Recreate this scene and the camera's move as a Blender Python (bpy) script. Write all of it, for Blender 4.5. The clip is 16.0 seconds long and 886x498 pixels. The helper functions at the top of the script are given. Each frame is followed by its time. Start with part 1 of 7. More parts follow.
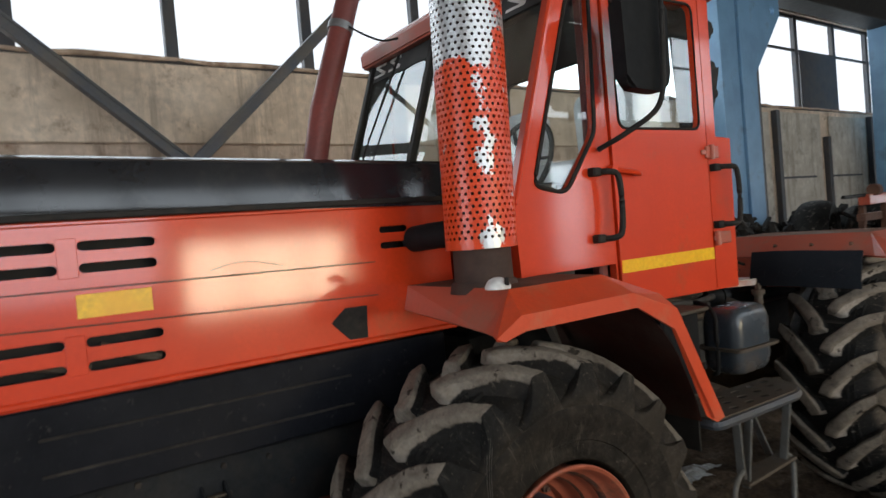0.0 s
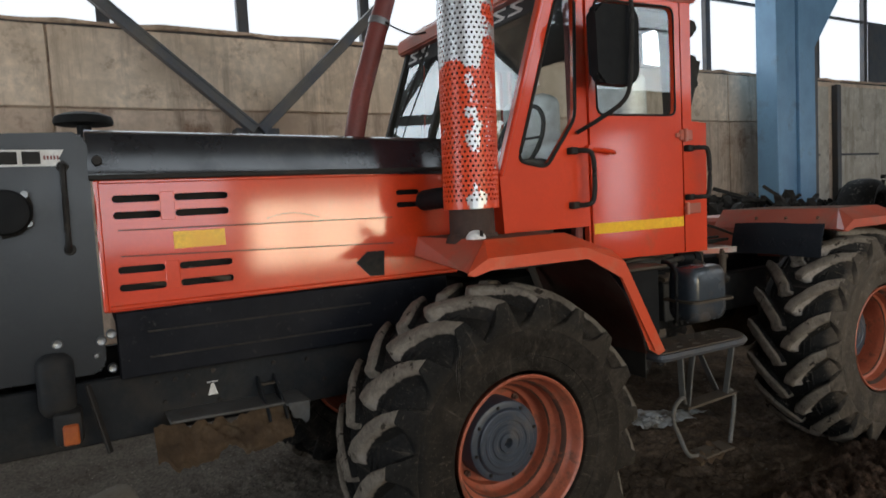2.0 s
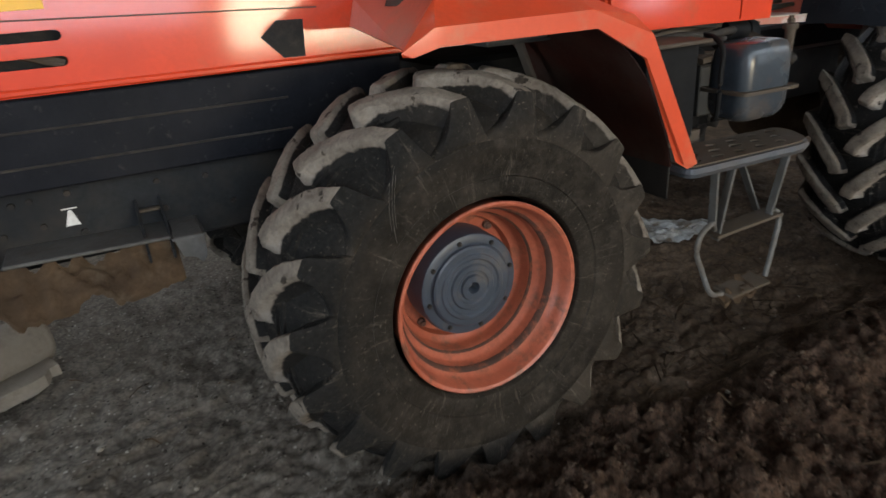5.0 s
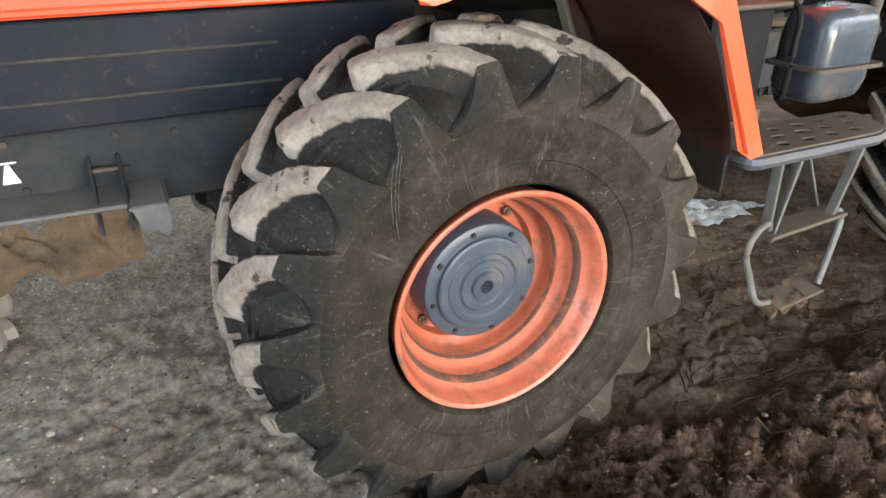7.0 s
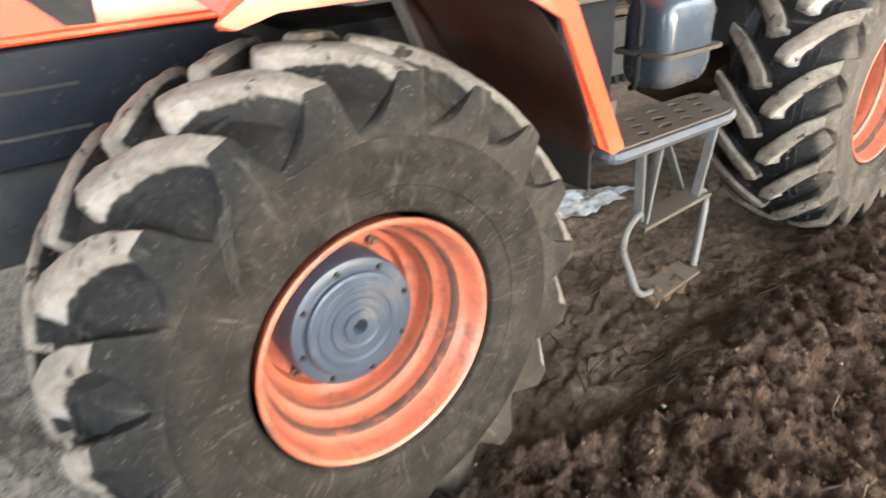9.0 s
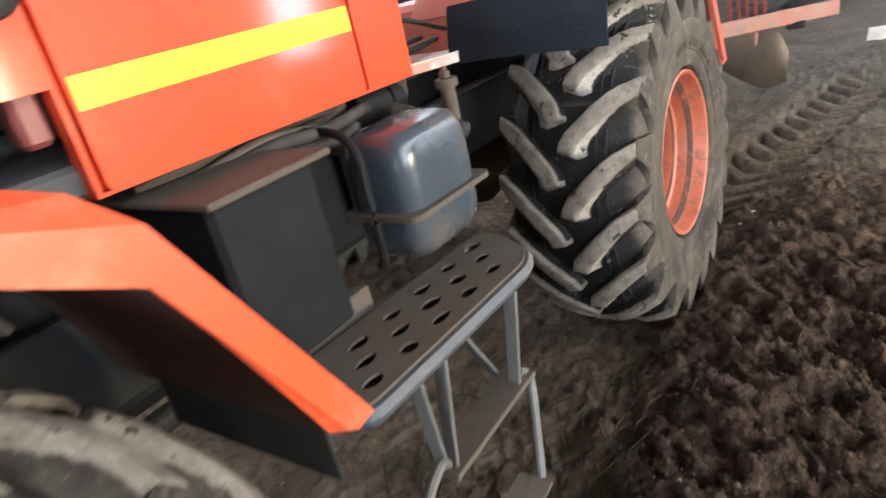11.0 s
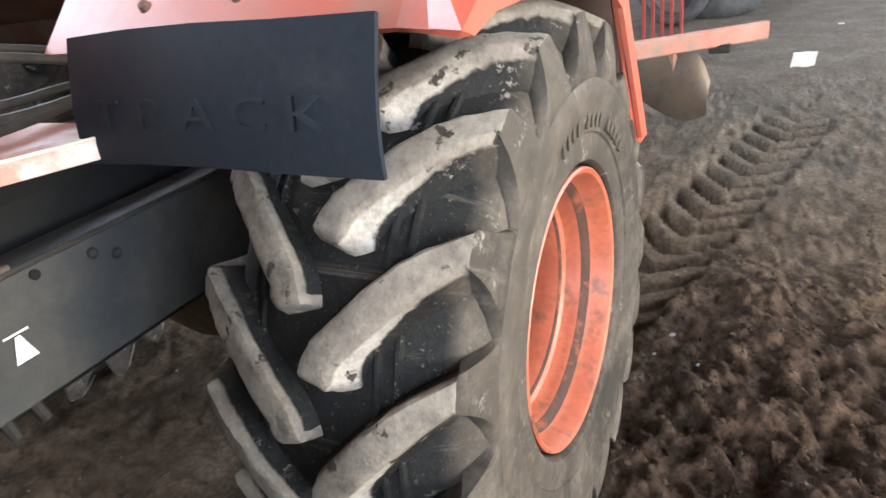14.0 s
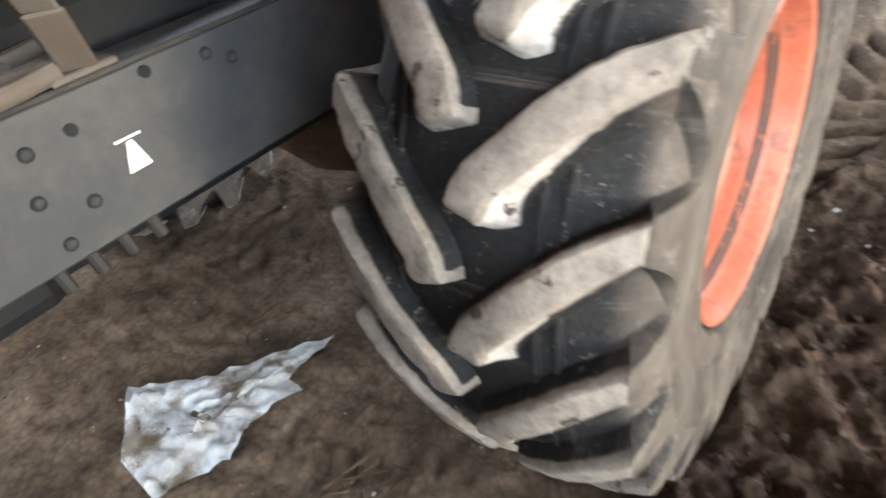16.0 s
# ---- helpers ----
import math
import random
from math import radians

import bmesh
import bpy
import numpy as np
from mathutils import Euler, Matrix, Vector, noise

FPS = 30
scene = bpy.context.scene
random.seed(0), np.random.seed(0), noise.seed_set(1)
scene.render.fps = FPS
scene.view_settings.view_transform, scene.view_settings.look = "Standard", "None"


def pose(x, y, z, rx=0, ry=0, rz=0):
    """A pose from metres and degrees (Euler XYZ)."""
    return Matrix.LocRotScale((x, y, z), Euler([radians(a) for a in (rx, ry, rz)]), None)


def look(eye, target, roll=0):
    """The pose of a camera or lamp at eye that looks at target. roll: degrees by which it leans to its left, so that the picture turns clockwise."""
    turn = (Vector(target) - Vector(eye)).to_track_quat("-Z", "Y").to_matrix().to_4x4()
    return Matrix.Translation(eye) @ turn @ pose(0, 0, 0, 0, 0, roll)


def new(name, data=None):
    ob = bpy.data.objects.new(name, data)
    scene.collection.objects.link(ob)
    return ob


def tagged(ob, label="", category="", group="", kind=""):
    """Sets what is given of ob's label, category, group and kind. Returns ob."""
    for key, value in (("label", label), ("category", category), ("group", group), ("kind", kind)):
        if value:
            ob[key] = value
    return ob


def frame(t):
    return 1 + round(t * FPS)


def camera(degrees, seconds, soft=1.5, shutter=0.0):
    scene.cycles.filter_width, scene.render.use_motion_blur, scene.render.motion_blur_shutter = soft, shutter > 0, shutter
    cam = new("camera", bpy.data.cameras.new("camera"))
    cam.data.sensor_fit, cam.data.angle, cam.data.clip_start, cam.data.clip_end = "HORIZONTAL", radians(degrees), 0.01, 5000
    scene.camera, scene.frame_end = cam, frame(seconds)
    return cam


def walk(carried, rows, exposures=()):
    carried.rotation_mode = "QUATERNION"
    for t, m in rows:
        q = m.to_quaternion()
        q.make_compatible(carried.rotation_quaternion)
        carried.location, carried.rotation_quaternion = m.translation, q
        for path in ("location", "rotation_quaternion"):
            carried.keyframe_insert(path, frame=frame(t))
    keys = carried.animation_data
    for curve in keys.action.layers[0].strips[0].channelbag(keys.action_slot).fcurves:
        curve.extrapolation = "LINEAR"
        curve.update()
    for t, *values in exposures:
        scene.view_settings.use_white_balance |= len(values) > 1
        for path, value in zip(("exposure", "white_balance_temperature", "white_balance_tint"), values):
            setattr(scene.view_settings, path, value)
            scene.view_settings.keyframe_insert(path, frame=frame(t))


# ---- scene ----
from mathutils import geometry
cam = camera(68.8, 16.0, shutter=0.5)
PATH = [
    (0, (-1.444, -1.762, 1.786), (-0.306, -0.118, 1.732), -4.9),
    (0.5, (-1.595, -1.929, 1.801), (-0.428, -0.308, 1.702), -1.0),
    (1, (-1.584, -2.211, 1.769), (-0.542, -0.505, 1.687), -1.9),
    (1.5, (-1.587, -2.442, 1.762), (-0.6, -0.706, 1.656), -3.4),
    (2, (-1.598, -2.488, 1.752), (-0.625, -0.747, 1.608), -3.1),
    (2.5, (-1.582, -2.476, 1.735), (-0.607, -0.753, 1.453), -3.0),
    (3, (-1.543, -2.46, 1.724), (-0.529, -0.779, 1.343), -3.6),
    (3.5, (-1.518, -2.454, 1.716), (-0.538, -0.775, 1.249), -5.0),
    (3.7, (-1.49, -2.419, 1.694), (-0.511, -0.761, 1.152), -5.0),
    (5.8, (-0.762, -1.588, 1.634), (-0.001, 0.073, 0.82), -3.7),
    (6, (-0.77, -1.57, 1.633), (0.011, 0.078, 0.812), -2.9),
    (6.5, (-0.795, -1.529, 1.618), (-0.012, 0.091, 0.746), -1.3),
    (7, (-0.815, -1.503, 1.612), (-0.029, 0.085, 0.685), -0.3),
    (7.5, (-0.83, -1.494, 1.603), (0.003, 0.05, 0.643), 0.4),
    (8, (-0.842, -1.484, 1.607), (0.012, 0.062, 0.669), 0.1),
    (8.5, (-0.808, -1.456, 1.611), (0.128, 0.025, 0.645), -0.4),
    (9, (-0.651, -1.402, 1.604), (0.402, 0.026, 0.68), -3.6),
    (9.5, (-0.416, -1.355, 1.635), (0.72, 0.086, 0.839), -5.9),
    (9.7, (-0.341, -1.369, 1.618), (0.825, 0.066, 0.856), -7.9),
    (11.8, (0.672, -0.747, 1.625), (2.323, 0.055, 0.83), -8.3),
    (12, (0.795, -0.706, 1.596), (2.495, -0.014, 0.8), -6.1),
    (12.5, (1.068, -0.614, 1.583), (2.787, -0.005, 0.763), -4.6),
    (13, (1.324, -0.635, 1.549), (2.911, 0.281, 0.747), -5.7),
    (13.5, (1.551, -0.673, 1.536), (3.009, 0.37, 0.647), -7.6),
    (14, (1.617, -0.678, 1.572), (3.159, 0.25, 0.701), -8.7),
    (14.5, (1.624, -0.677, 1.543), (3.111, 0.242, 0.572), -9.7),
    (15, (1.606, -0.663, 1.464), (2.949, 0.206, 0.264), -10.6),
    (15.5, (1.617, -0.641, 1.452), (2.905, 0.312, 0.256), -11.9),
    (16, (1.678, -0.489, 1.431), (2.868, 0.598, 0.247), -10.3),
]
EXPO = [(0, -1.1, 6500, 10), (1.5, -1.2, 6500, 10), (3, -1.34, 6400, 10), (3.7, -1.26, 6300, 10), (5.8, -0.2, 6300, 10), (6.5, 0.12, 6250, 10), (6.8, 0.7, 6250, 10), (7, 1.22, 6250, 10), (8, 1.76, 6250, 10), (9, 1.72, 6250, 10),
        (9.5, 1.58, 6250, 10), (11.8, 0.75, 6050, 10), (13, 0.94, 6000, 10), (13.7, 1.26, 6000, 10), (14.5, 1.35, 6000, 10), (15, 1.65, 6050, 10), (16, 1.78, 6050, 10)]
walk(cam, [(t, look(eye, target, roll)) for t, eye, target, roll in PATH], EXPO)

# ---- daylight: overcast sky, soft sun, light of the openings ----
world = bpy.data.worlds.new("overcast_sky")
scene.world = world
world.use_nodes = True
wn = world.node_tree
sky = wn.nodes.new("ShaderNodeTexSky")
sky.sky_type, sky.sun_disc = "NISHITA", False
sky.sun_elevation, sky.sun_rotation = radians(42), radians(200)
sky.air_density, sky.dust_density = 1.0, 3.0
wn.nodes["Background"].inputs["Strength"].default_value = 0.15
cloud = wn.nodes.new("ShaderNodeMix")
cloud.data_type = "RGBA"
cloud.inputs[0].default_value, cloud.inputs[7].default_value = 0.8, (19.5, 20.5, 21.8, 1)
wn.links.new(sky.outputs[0], cloud.inputs[6])
wn.links.new(cloud.outputs[2], wn.nodes["Background"].inputs["Color"])
sun = new("sun", bpy.data.lights.new("sun", "SUN"))
sun.data.energy, sun.data.angle, sun.data.color = 1.2, radians(12), (1.0, 0.96, 0.9)
sun.matrix_world = look((6, -20, 18), (0, 0, 0))


def area_light(name, where, target, sx, sy, watts, colour=(0.8, 0.915, 1.0)):
    d = bpy.data.lights.new(name, "AREA")
    d.shape, d.size, d.size_y, d.energy, d.color = "RECTANGLE", sx, sy, watts, colour
    o = new(name, d)
    o.matrix_world = look(where, target)
    return o


area_light("window_daylight_back", (9, 6.95, 5.3), (9, -20, 5.3 - 5), 44, 2.5, 1500)
area_light("window_daylight_front", (9, -8.95, 5.3), (9, 20, 5.3 - 2), 44, 2.5, 2000)
area_light("gate_daylight", (2.65, -8.95, 1.32), (2.65, 20, 1.32), 3.0, 1.25, 500, (1.0, 0.85, 0.57))
area_light("small_door_daylight", (9.7, -8.95, 1.9), (9.7, 20, 1.9), 1.3, 2.4, 90)
area_light("side_window_daylight", (-1.7, -8.95, 2.2), (-1.7, 20, 2.2), 4.9, 1.95, 280)
area_light("near_gate_daylight", (-13.95, -2.0, 2.5), (20, -2.0, 2.5), 5.0, 4.6, 1250)
area_light("end_gate_daylight", (33.9, -1.0, 2.4), (0, -1, 2.4), 6.0, 4.6, 500)

# ---- materials ----


def material(name, base, rough=0.6, metal=0.0, other=None, scale=6.0, amount=0.5, fine=60.0, bump=0.15, bump_scale=40.0, dirt=None, dirt_scale=2.5, dirt_at=(0.5, 0.7), coat=0.0, spread=0.06, rough_var=0.12, streak=None):
    """Base colour with two scales of variation, an optional second colour in patches, fine relief and uneven gloss."""
    m = bpy.data.materials.new(name)
    m.use_nodes = True
    nt = m.node_tree
    b = nt.nodes["Principled BSDF"]
    b.inputs["Metallic"].default_value = metal
    b.inputs["Coat Weight"].default_value = coat
    b.inputs["Coat Roughness"].default_value = 0.1
    b.inputs["Coat IOR"].default_value = 1.52
    co = nt.nodes.new("ShaderNodeTexCoord")

    def noise_at(sc, detail=5.0, rough_n=0.6):
        n = nt.nodes.new("ShaderNodeTexNoise")
        n.inputs["Scale"].default_value, n.inputs["Detail"].default_value, n.inputs["Roughness"].default_value = sc, detail, rough_n
        nt.links.new(co.outputs["Object"], n.inputs["Vector"])
        return n.outputs["Fac"]

    def ramp(src, a, z, ca=(0, 0, 0), cz=(1, 1, 1)):
        r = nt.nodes.new("ShaderNodeValToRGB")
        r.color_ramp.elements[0].position, r.color_ramp.elements[1].position = a, z
        r.color_ramp.elements[0].color, r.color_ramp.elements[1].color = (*ca, 1), (*cz, 1)
        nt.links.new(src, r.inputs[0])
        return r.outputs[0]

    def mix(fac, a, z):
        x = nt.nodes.new("ShaderNodeMix")
        x.data_type = "RGBA"
        for sock, val in ((x.inputs[0], fac), (x.inputs[6], a), (x.inputs[7], z)):
            if isinstance(val, (int, float)):
                sock.default_value = val
            elif isinstance(val, tuple):
                sock.default_value = (*val, 1)
            else:
                nt.links.new(val, sock)
        return x.outputs[2]

    lo, hi = tuple(c * (1 - spread * 3) for c in base), tuple(min(1, c * (1 + spread * 3)) for c in base)
    col = ramp(noise_at(fine, 3.0), 0.3, 0.7, lo, hi)
    if other:
        col = mix(ramp(noise_at(scale), 0.5 - amount * 0.3, 0.5 + (1 - amount) * 0.35), other, col)
    if dirt:
        col = mix(ramp(noise_at(dirt_scale, 8.0, 0.68), *dirt_at), col, dirt)
    if streak:
        mp = nt.nodes.new("ShaderNodeMapping")
        mp.inputs["Scale"].default_value = (3.2, 3.2, 0.35)
        n = nt.nodes.new("ShaderNodeTexNoise")
        n.inputs["Scale"].default_value, n.inputs["Detail"].default_value, n.inputs["Roughness"].default_value = 1.0, 8.0, 0.7
        nt.links.new(co.outputs["Object"], mp.inputs["Vector"])
        nt.links.new(mp.outputs[0], n.inputs["Vector"])
        col = mix(ramp(n.outputs["Fac"], 0.52, 0.72), col, streak)
    nt.links.new(col, b.inputs["Base Color"])
    r = nt.nodes.new("ShaderNodeMapRange")
    r.inputs["To Min"].default_value, r.inputs["To Max"].default_value = max(0.03, rough - rough_var), min(1, rough + rough_var)
    nt.links.new(noise_at(scale * 1.7, 6.0), r.inputs["Value"])
    nt.links.new(r.outputs[0], b.inputs["Roughness"])
    if bump:
        bp = nt.nodes.new("ShaderNodeBump")
        bp.inputs["Strength"].default_value, bp.inputs["Distance"].default_value = bump, 0.01
        nt.links.new(noise_at(bump_scale, 6.0, 0.65), bp.inputs["Height"])
        nt.links.new(bp.outputs[0], b.inputs["Normal"])
    return m


ORANGE = material("orange_paint", (0.69, 0.05, 0.0075), 0.4, coat=0.9, other=(0.61, 0.043, 0.0085), scale=2.2, bump=0.11, bump_scale=5.0, dirt=(0.32, 0.1, 0.045), dirt_scale=3.5, dirt_at=(0.57, 0.88), spread=0.02, rough_var=0.03)
FENDER_ORANGE = material("dulled_orange_fender_paint", (0.64, 0.066, 0.017), 0.42, coat=0.6, other=(0.57, 0.062, 0.018), scale=3, bump=0.08, bump_scale=7, dirt=(0.42, 0.19, 0.11), dirt_scale=4, dirt_at=(0.5, 0.85), spread=0.03)
FENDER_PAINT = material("faded_red_fender_paint", (0.48, 0.085, 0.045), 0.36, other=(0.4, 0.09, 0.055), scale=3, bump=0.05, bump_scale=9, dirt=(0.24, 0.15, 0.11), dirt_scale=4, dirt_at=(0.5, 0.8), spread=0.03)
# faded red paint; its pale patches also carry the platform's sky reflection
FADED_SHEEN_PAINT = material("faded_red_paint_with_pale_sheen", (0.47, 0.15, 0.1), 0.55, other=(0.52, 0.3, 0.24), scale=5, bump=0.08, dirt=(0.58, 0.5, 0.46), dirt_scale=7, dirt_at=(0.5, 0.66), spread=0.03)
RAIL_DUST = material("dust_coated_frame_paint", (0.026, 0.0255, 0.024), 0.7, other=(0.015, 0.0155, 0.016), scale=4, bump=0.15, dirt=(0.046, 0.041, 0.034), dirt_scale=6, dirt_at=(0.45, 0.72))
LEG_GREY = material("scuffed_grey_steel", (0.11, 0.108, 0.105), 0.6, other=(0.075, 0.066, 0.055), scale=9, bump=0.2, dirt=(0.09, 0.068, 0.05), dirt_scale=12, dirt_at=(0.55, 0.7))
WORN_PLATE = material("worn_grey_step_plate", (0.095, 0.092, 0.087), 0.65, other=(0.06, 0.056, 0.051), scale=7, bump=0.2, dirt=(0.07, 0.055, 0.042), dirt_scale=8, dirt_at=(0.54, 0.7))
DUSTY_DECK = material("dusty_red_deck", (0.13, 0.055, 0.036), 0.8, other=(0.19, 0.11, 0.08), scale=4, bump=0.12, dirt=(0.17, 0.13, 0.1), dirt_at=(0.47, 0.72))
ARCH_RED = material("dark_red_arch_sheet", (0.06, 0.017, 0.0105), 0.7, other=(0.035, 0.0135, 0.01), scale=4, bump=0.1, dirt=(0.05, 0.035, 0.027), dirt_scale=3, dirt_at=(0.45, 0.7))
RIM_PAINT = material("orange_rim_paint", (0.45, 0.125, 0.068), 0.42, other=(0.33, 0.08, 0.042), scale=6, bump=0.1, bump_scale=25, dirt=(0.12, 0.06, 0.038), dirt_scale=13, dirt_at=(0.51, 0.7))
RIM_DIRT = material("dirt_in_rim_groove", (0.085, 0.036, 0.023), 0.85, other=(0.05, 0.027, 0.019), scale=9, bump=0.3, bump_scale=40, dirt=(0.28, 0.075, 0.035), dirt_scale=14, dirt_at=(0.52, 0.66))
BLACK_PAINT = material("black_gloss_paint", (0.01, 0.011, 0.014), 0.13, other=(0.02, 0.021, 0.024), scale=2, bump=0.03, bump_scale=4, dirt=(0.05, 0.045, 0.04), dirt_scale=3, dirt_at=(0.55, 0.85), rough_var=0.08)
NOSE_PAINT = material("dulled_black_paint", (0.009, 0.0098, 0.012), 0.33, other=(0.016, 0.0165, 0.018), scale=3, bump=0.05, bump_scale=6, dirt=(0.035, 0.032, 0.03), dirt_scale=5, dirt_at=(0.56, 0.85), streak=(0.022, 0.021, 0.021))
DARK_FRAME = material("dark_grey_frame_paint", (0.02, 0.0213, 0.0235), 0.6, other=(0.0135, 0.0142, 0.0155), scale=3, bump=0.12, dirt=(0.037, 0.032, 0.027), dirt_scale=4, dirt_at=(0.45, 0.72))
SKIRT = material("dusty_slate_skirt_paint", (0.007, 0.0077, 0.0105), 0.5, other=(0.0145, 0.0148, 0.0185), scale=4, bump=0.16, bump_scale=30, dirt=(0.042, 0.039, 0.038), dirt_scale=30, dirt_at=(0.61, 0.7), streak=(0.016, 0.0158, 0.018))
HOSE = material("dusty_brown_black_hose", (0.015, 0.012, 0.01), 0.75, other=(0.028, 0.022, 0.018), scale=9, bump=0.15, dirt=(0.06, 0.048, 0.037), dirt_scale=9, dirt_at=(0.54, 0.78))
PLOUGH_PAINT = material("dusty_faded_plough_paint", (0.36, 0.12, 0.08), 0.7, other=(0.3, 0.17, 0.13), scale=5, bump=0.15, dirt=(0.2, 0.15, 0.12), dirt_scale=6, dirt_at=(0.48, 0.72))
BLACK_STEEL = material("oily_black_steel", (0.014, 0.013, 0.013), 0.55, other=(0.03, 0.027, 0.024), scale=5, bump=0.12, dirt=(0.07, 0.055, 0.042), dirt_scale=5, dirt_at=(0.52, 0.8))
HUB_GREY = material("blue_grey_hub_paint", (0.042, 0.054, 0.077), 0.42, other=(0.032, 0.04, 0.053), scale=6, bump=0.08, dirt=(0.11, 0.098, 0.086), dirt_scale=5, dirt_at=(0.53, 0.72))
TANK_GREY = material("grey_tank_paint", (0.045, 0.055, 0.067), 0.27, other=(0.03, 0.037, 0.046), scale=3, bump=0.05, bump_scale=10, dirt=(0.095, 0.075, 0.06), dirt_scale=5, dirt_at=(0.46, 0.66))
RUBBER = material("dusty_black_rubber", (0.0095, 0.0092, 0.009), 0.55, other=(0.017, 0.0165, 0.016), scale=7, amount=0.4, bump=0.3, bump_scale=50, dirt=(0.17, 0.155, 0.13), dirt_scale=13, dirt_at=(0.57, 0.68))
SIDEWALL = material("mud_stained_sidewall", (0.085, 0.07, 0.054), 0.85, other=(0.06, 0.048, 0.037), scale=2.6, amount=0.7, bump=0.6, bump_scale=75, dirt=(0.085, 0.064, 0.045), dirt_scale=15, dirt_at=(0.47, 0.74))
FLAP_RUBBER = material("black_rubber_flap", (0.013, 0.016, 0.021), 0.6, other=(0.019, 0.021, 0.025), scale=5, bump=0.05, dirt=(0.03, 0.03, 0.032), dirt_scale=5, dirt_at=(0.58, 0.85))
DRY_MUD = material("pale_dry_mud", (0.09, 0.079, 0.067), 0.95, other=(0.05, 0.043, 0.036), scale=30, bump=0.2)
MUD = material("caked_dry_mud", (0.085, 0.055, 0.032), 0.95, other=(0.036, 0.024, 0.016), scale=6, bump=0.6, bump_scale=30, dirt=(0.1, 0.075, 0.05), dirt_scale=9, dirt_at=(0.52, 0.72))
STEP_STEEL = material("muddy_step_steel", (0.062, 0.052, 0.044), 0.75, other=(0.09, 0.073, 0.058), scale=7, bump=0.35, dirt=(0.085, 0.064, 0.046), dirt_scale=7, dirt_at=(0.42, 0.62))
GREASE = material("greasy_dusty_iron", (0.022, 0.02, 0.019), 0.6, other=(0.04, 0.035, 0.031), scale=12, bump=0.3, dirt=(0.07, 0.06, 0.05), dirt_scale=14, dirt_at=(0.52, 0.72))
RUST = material("rusty_brown_steel", (0.085, 0.04, 0.028), 0.8, other=(0.13, 0.06, 0.035), scale=9, bump=0.25)
YELLOW = material("yellow_reflective_tape", (0.92, 0.5, 0.01), 0.35, other=(0.86, 0.42, 0.01), scale=8, bump=0.02)
WHITE = material("dirty_white_paint", (0.72, 0.7, 0.68), 0.6, other=(0.6, 0.57, 0.53), scale=12, bump=0.05)
GREY_METAL = material("dull_grey_metal", (0.3, 0.3, 0.3), 0.4, metal=0.7, other=(0.2, 0.2, 0.2), scale=12, bump=0.1)
CONCRETE = material("stained_ochre_concrete", (0.8, 0.64, 0.49), 0.9, other=(0.62, 0.48, 0.35), scale=1.6, amount=0.5, fine=9, bump=0.35, bump_scale=14, dirt=(0.33, 0.21, 0.13), dirt_scale=2.6, dirt_at=(0.56, 0.72), spread=0.07, streak=(0.42, 0.31, 0.22))
CONCRETE_LOW = material("grey_dirty_concrete", (0.64, 0.49, 0.375), 0.92, other=(0.48, 0.355, 0.26), scale=1.6, amount=0.5, fine=10, bump=0.3, bump_scale=14, dirt=(0.24, 0.135, 0.085), dirt_scale=2.0, dirt_at=(0.53, 0.68), spread=0.06, streak=(0.2, 0.14, 0.1))
SASH = material("dark_steel_sash", (0.05, 0.055, 0.065), 0.6, other=(0.08, 0.07, 0.065), scale=4, bump=0.1)
BLUE_STEEL = material("blue_painted_steel", (0.2, 0.385, 0.57), 0.42, other=(0.15, 0.29, 0.45), scale=1.5, bump=0.05, dirt=(0.1, 0.12, 0.15), dirt_scale=1.5, dirt_at=(0.56, 0.8))
RED_BROWN = material("red_brown_pipe_paint", (0.22, 0.045, 0.035), 0.45, other=(0.16, 0.04, 0.033), scale=5, bump=0.05)
BRACE_STEEL = material("grey_brace_steel", (0.075, 0.085, 0.105), 0.6, other=(0.14, 0.12, 0.1), scale=2.5, bump=0.08)
ROOFING = material("grey_roof_slabs", (0.22, 0.21, 0.2), 0.9, other=(0.3, 0.28, 0.26), scale=0.6, bump=0.1, bump_scale=8)
SEAT_WHITE = material("white_seat_cover", (0.8, 0.79, 0.77), 0.85, other=(0.62, 0.6, 0.57), scale=14, bump=0.2)
CAB_LINING = material("dark_cab_lining", (0.03, 0.03, 0.032), 0.8, other=(0.05, 0.048, 0.045), scale=8, bump=0.1)
PLASTIC_BAG = material("dirty_white_plastic_film", (0.42, 0.44, 0.46), 0.35, other=(0.24, 0.225, 0.2), scale=8, amount=0.55, bump=0.6, bump_scale=14, dirt=(0.1, 0.075, 0.05), dirt_scale=6, dirt_at=(0.5, 0.6))


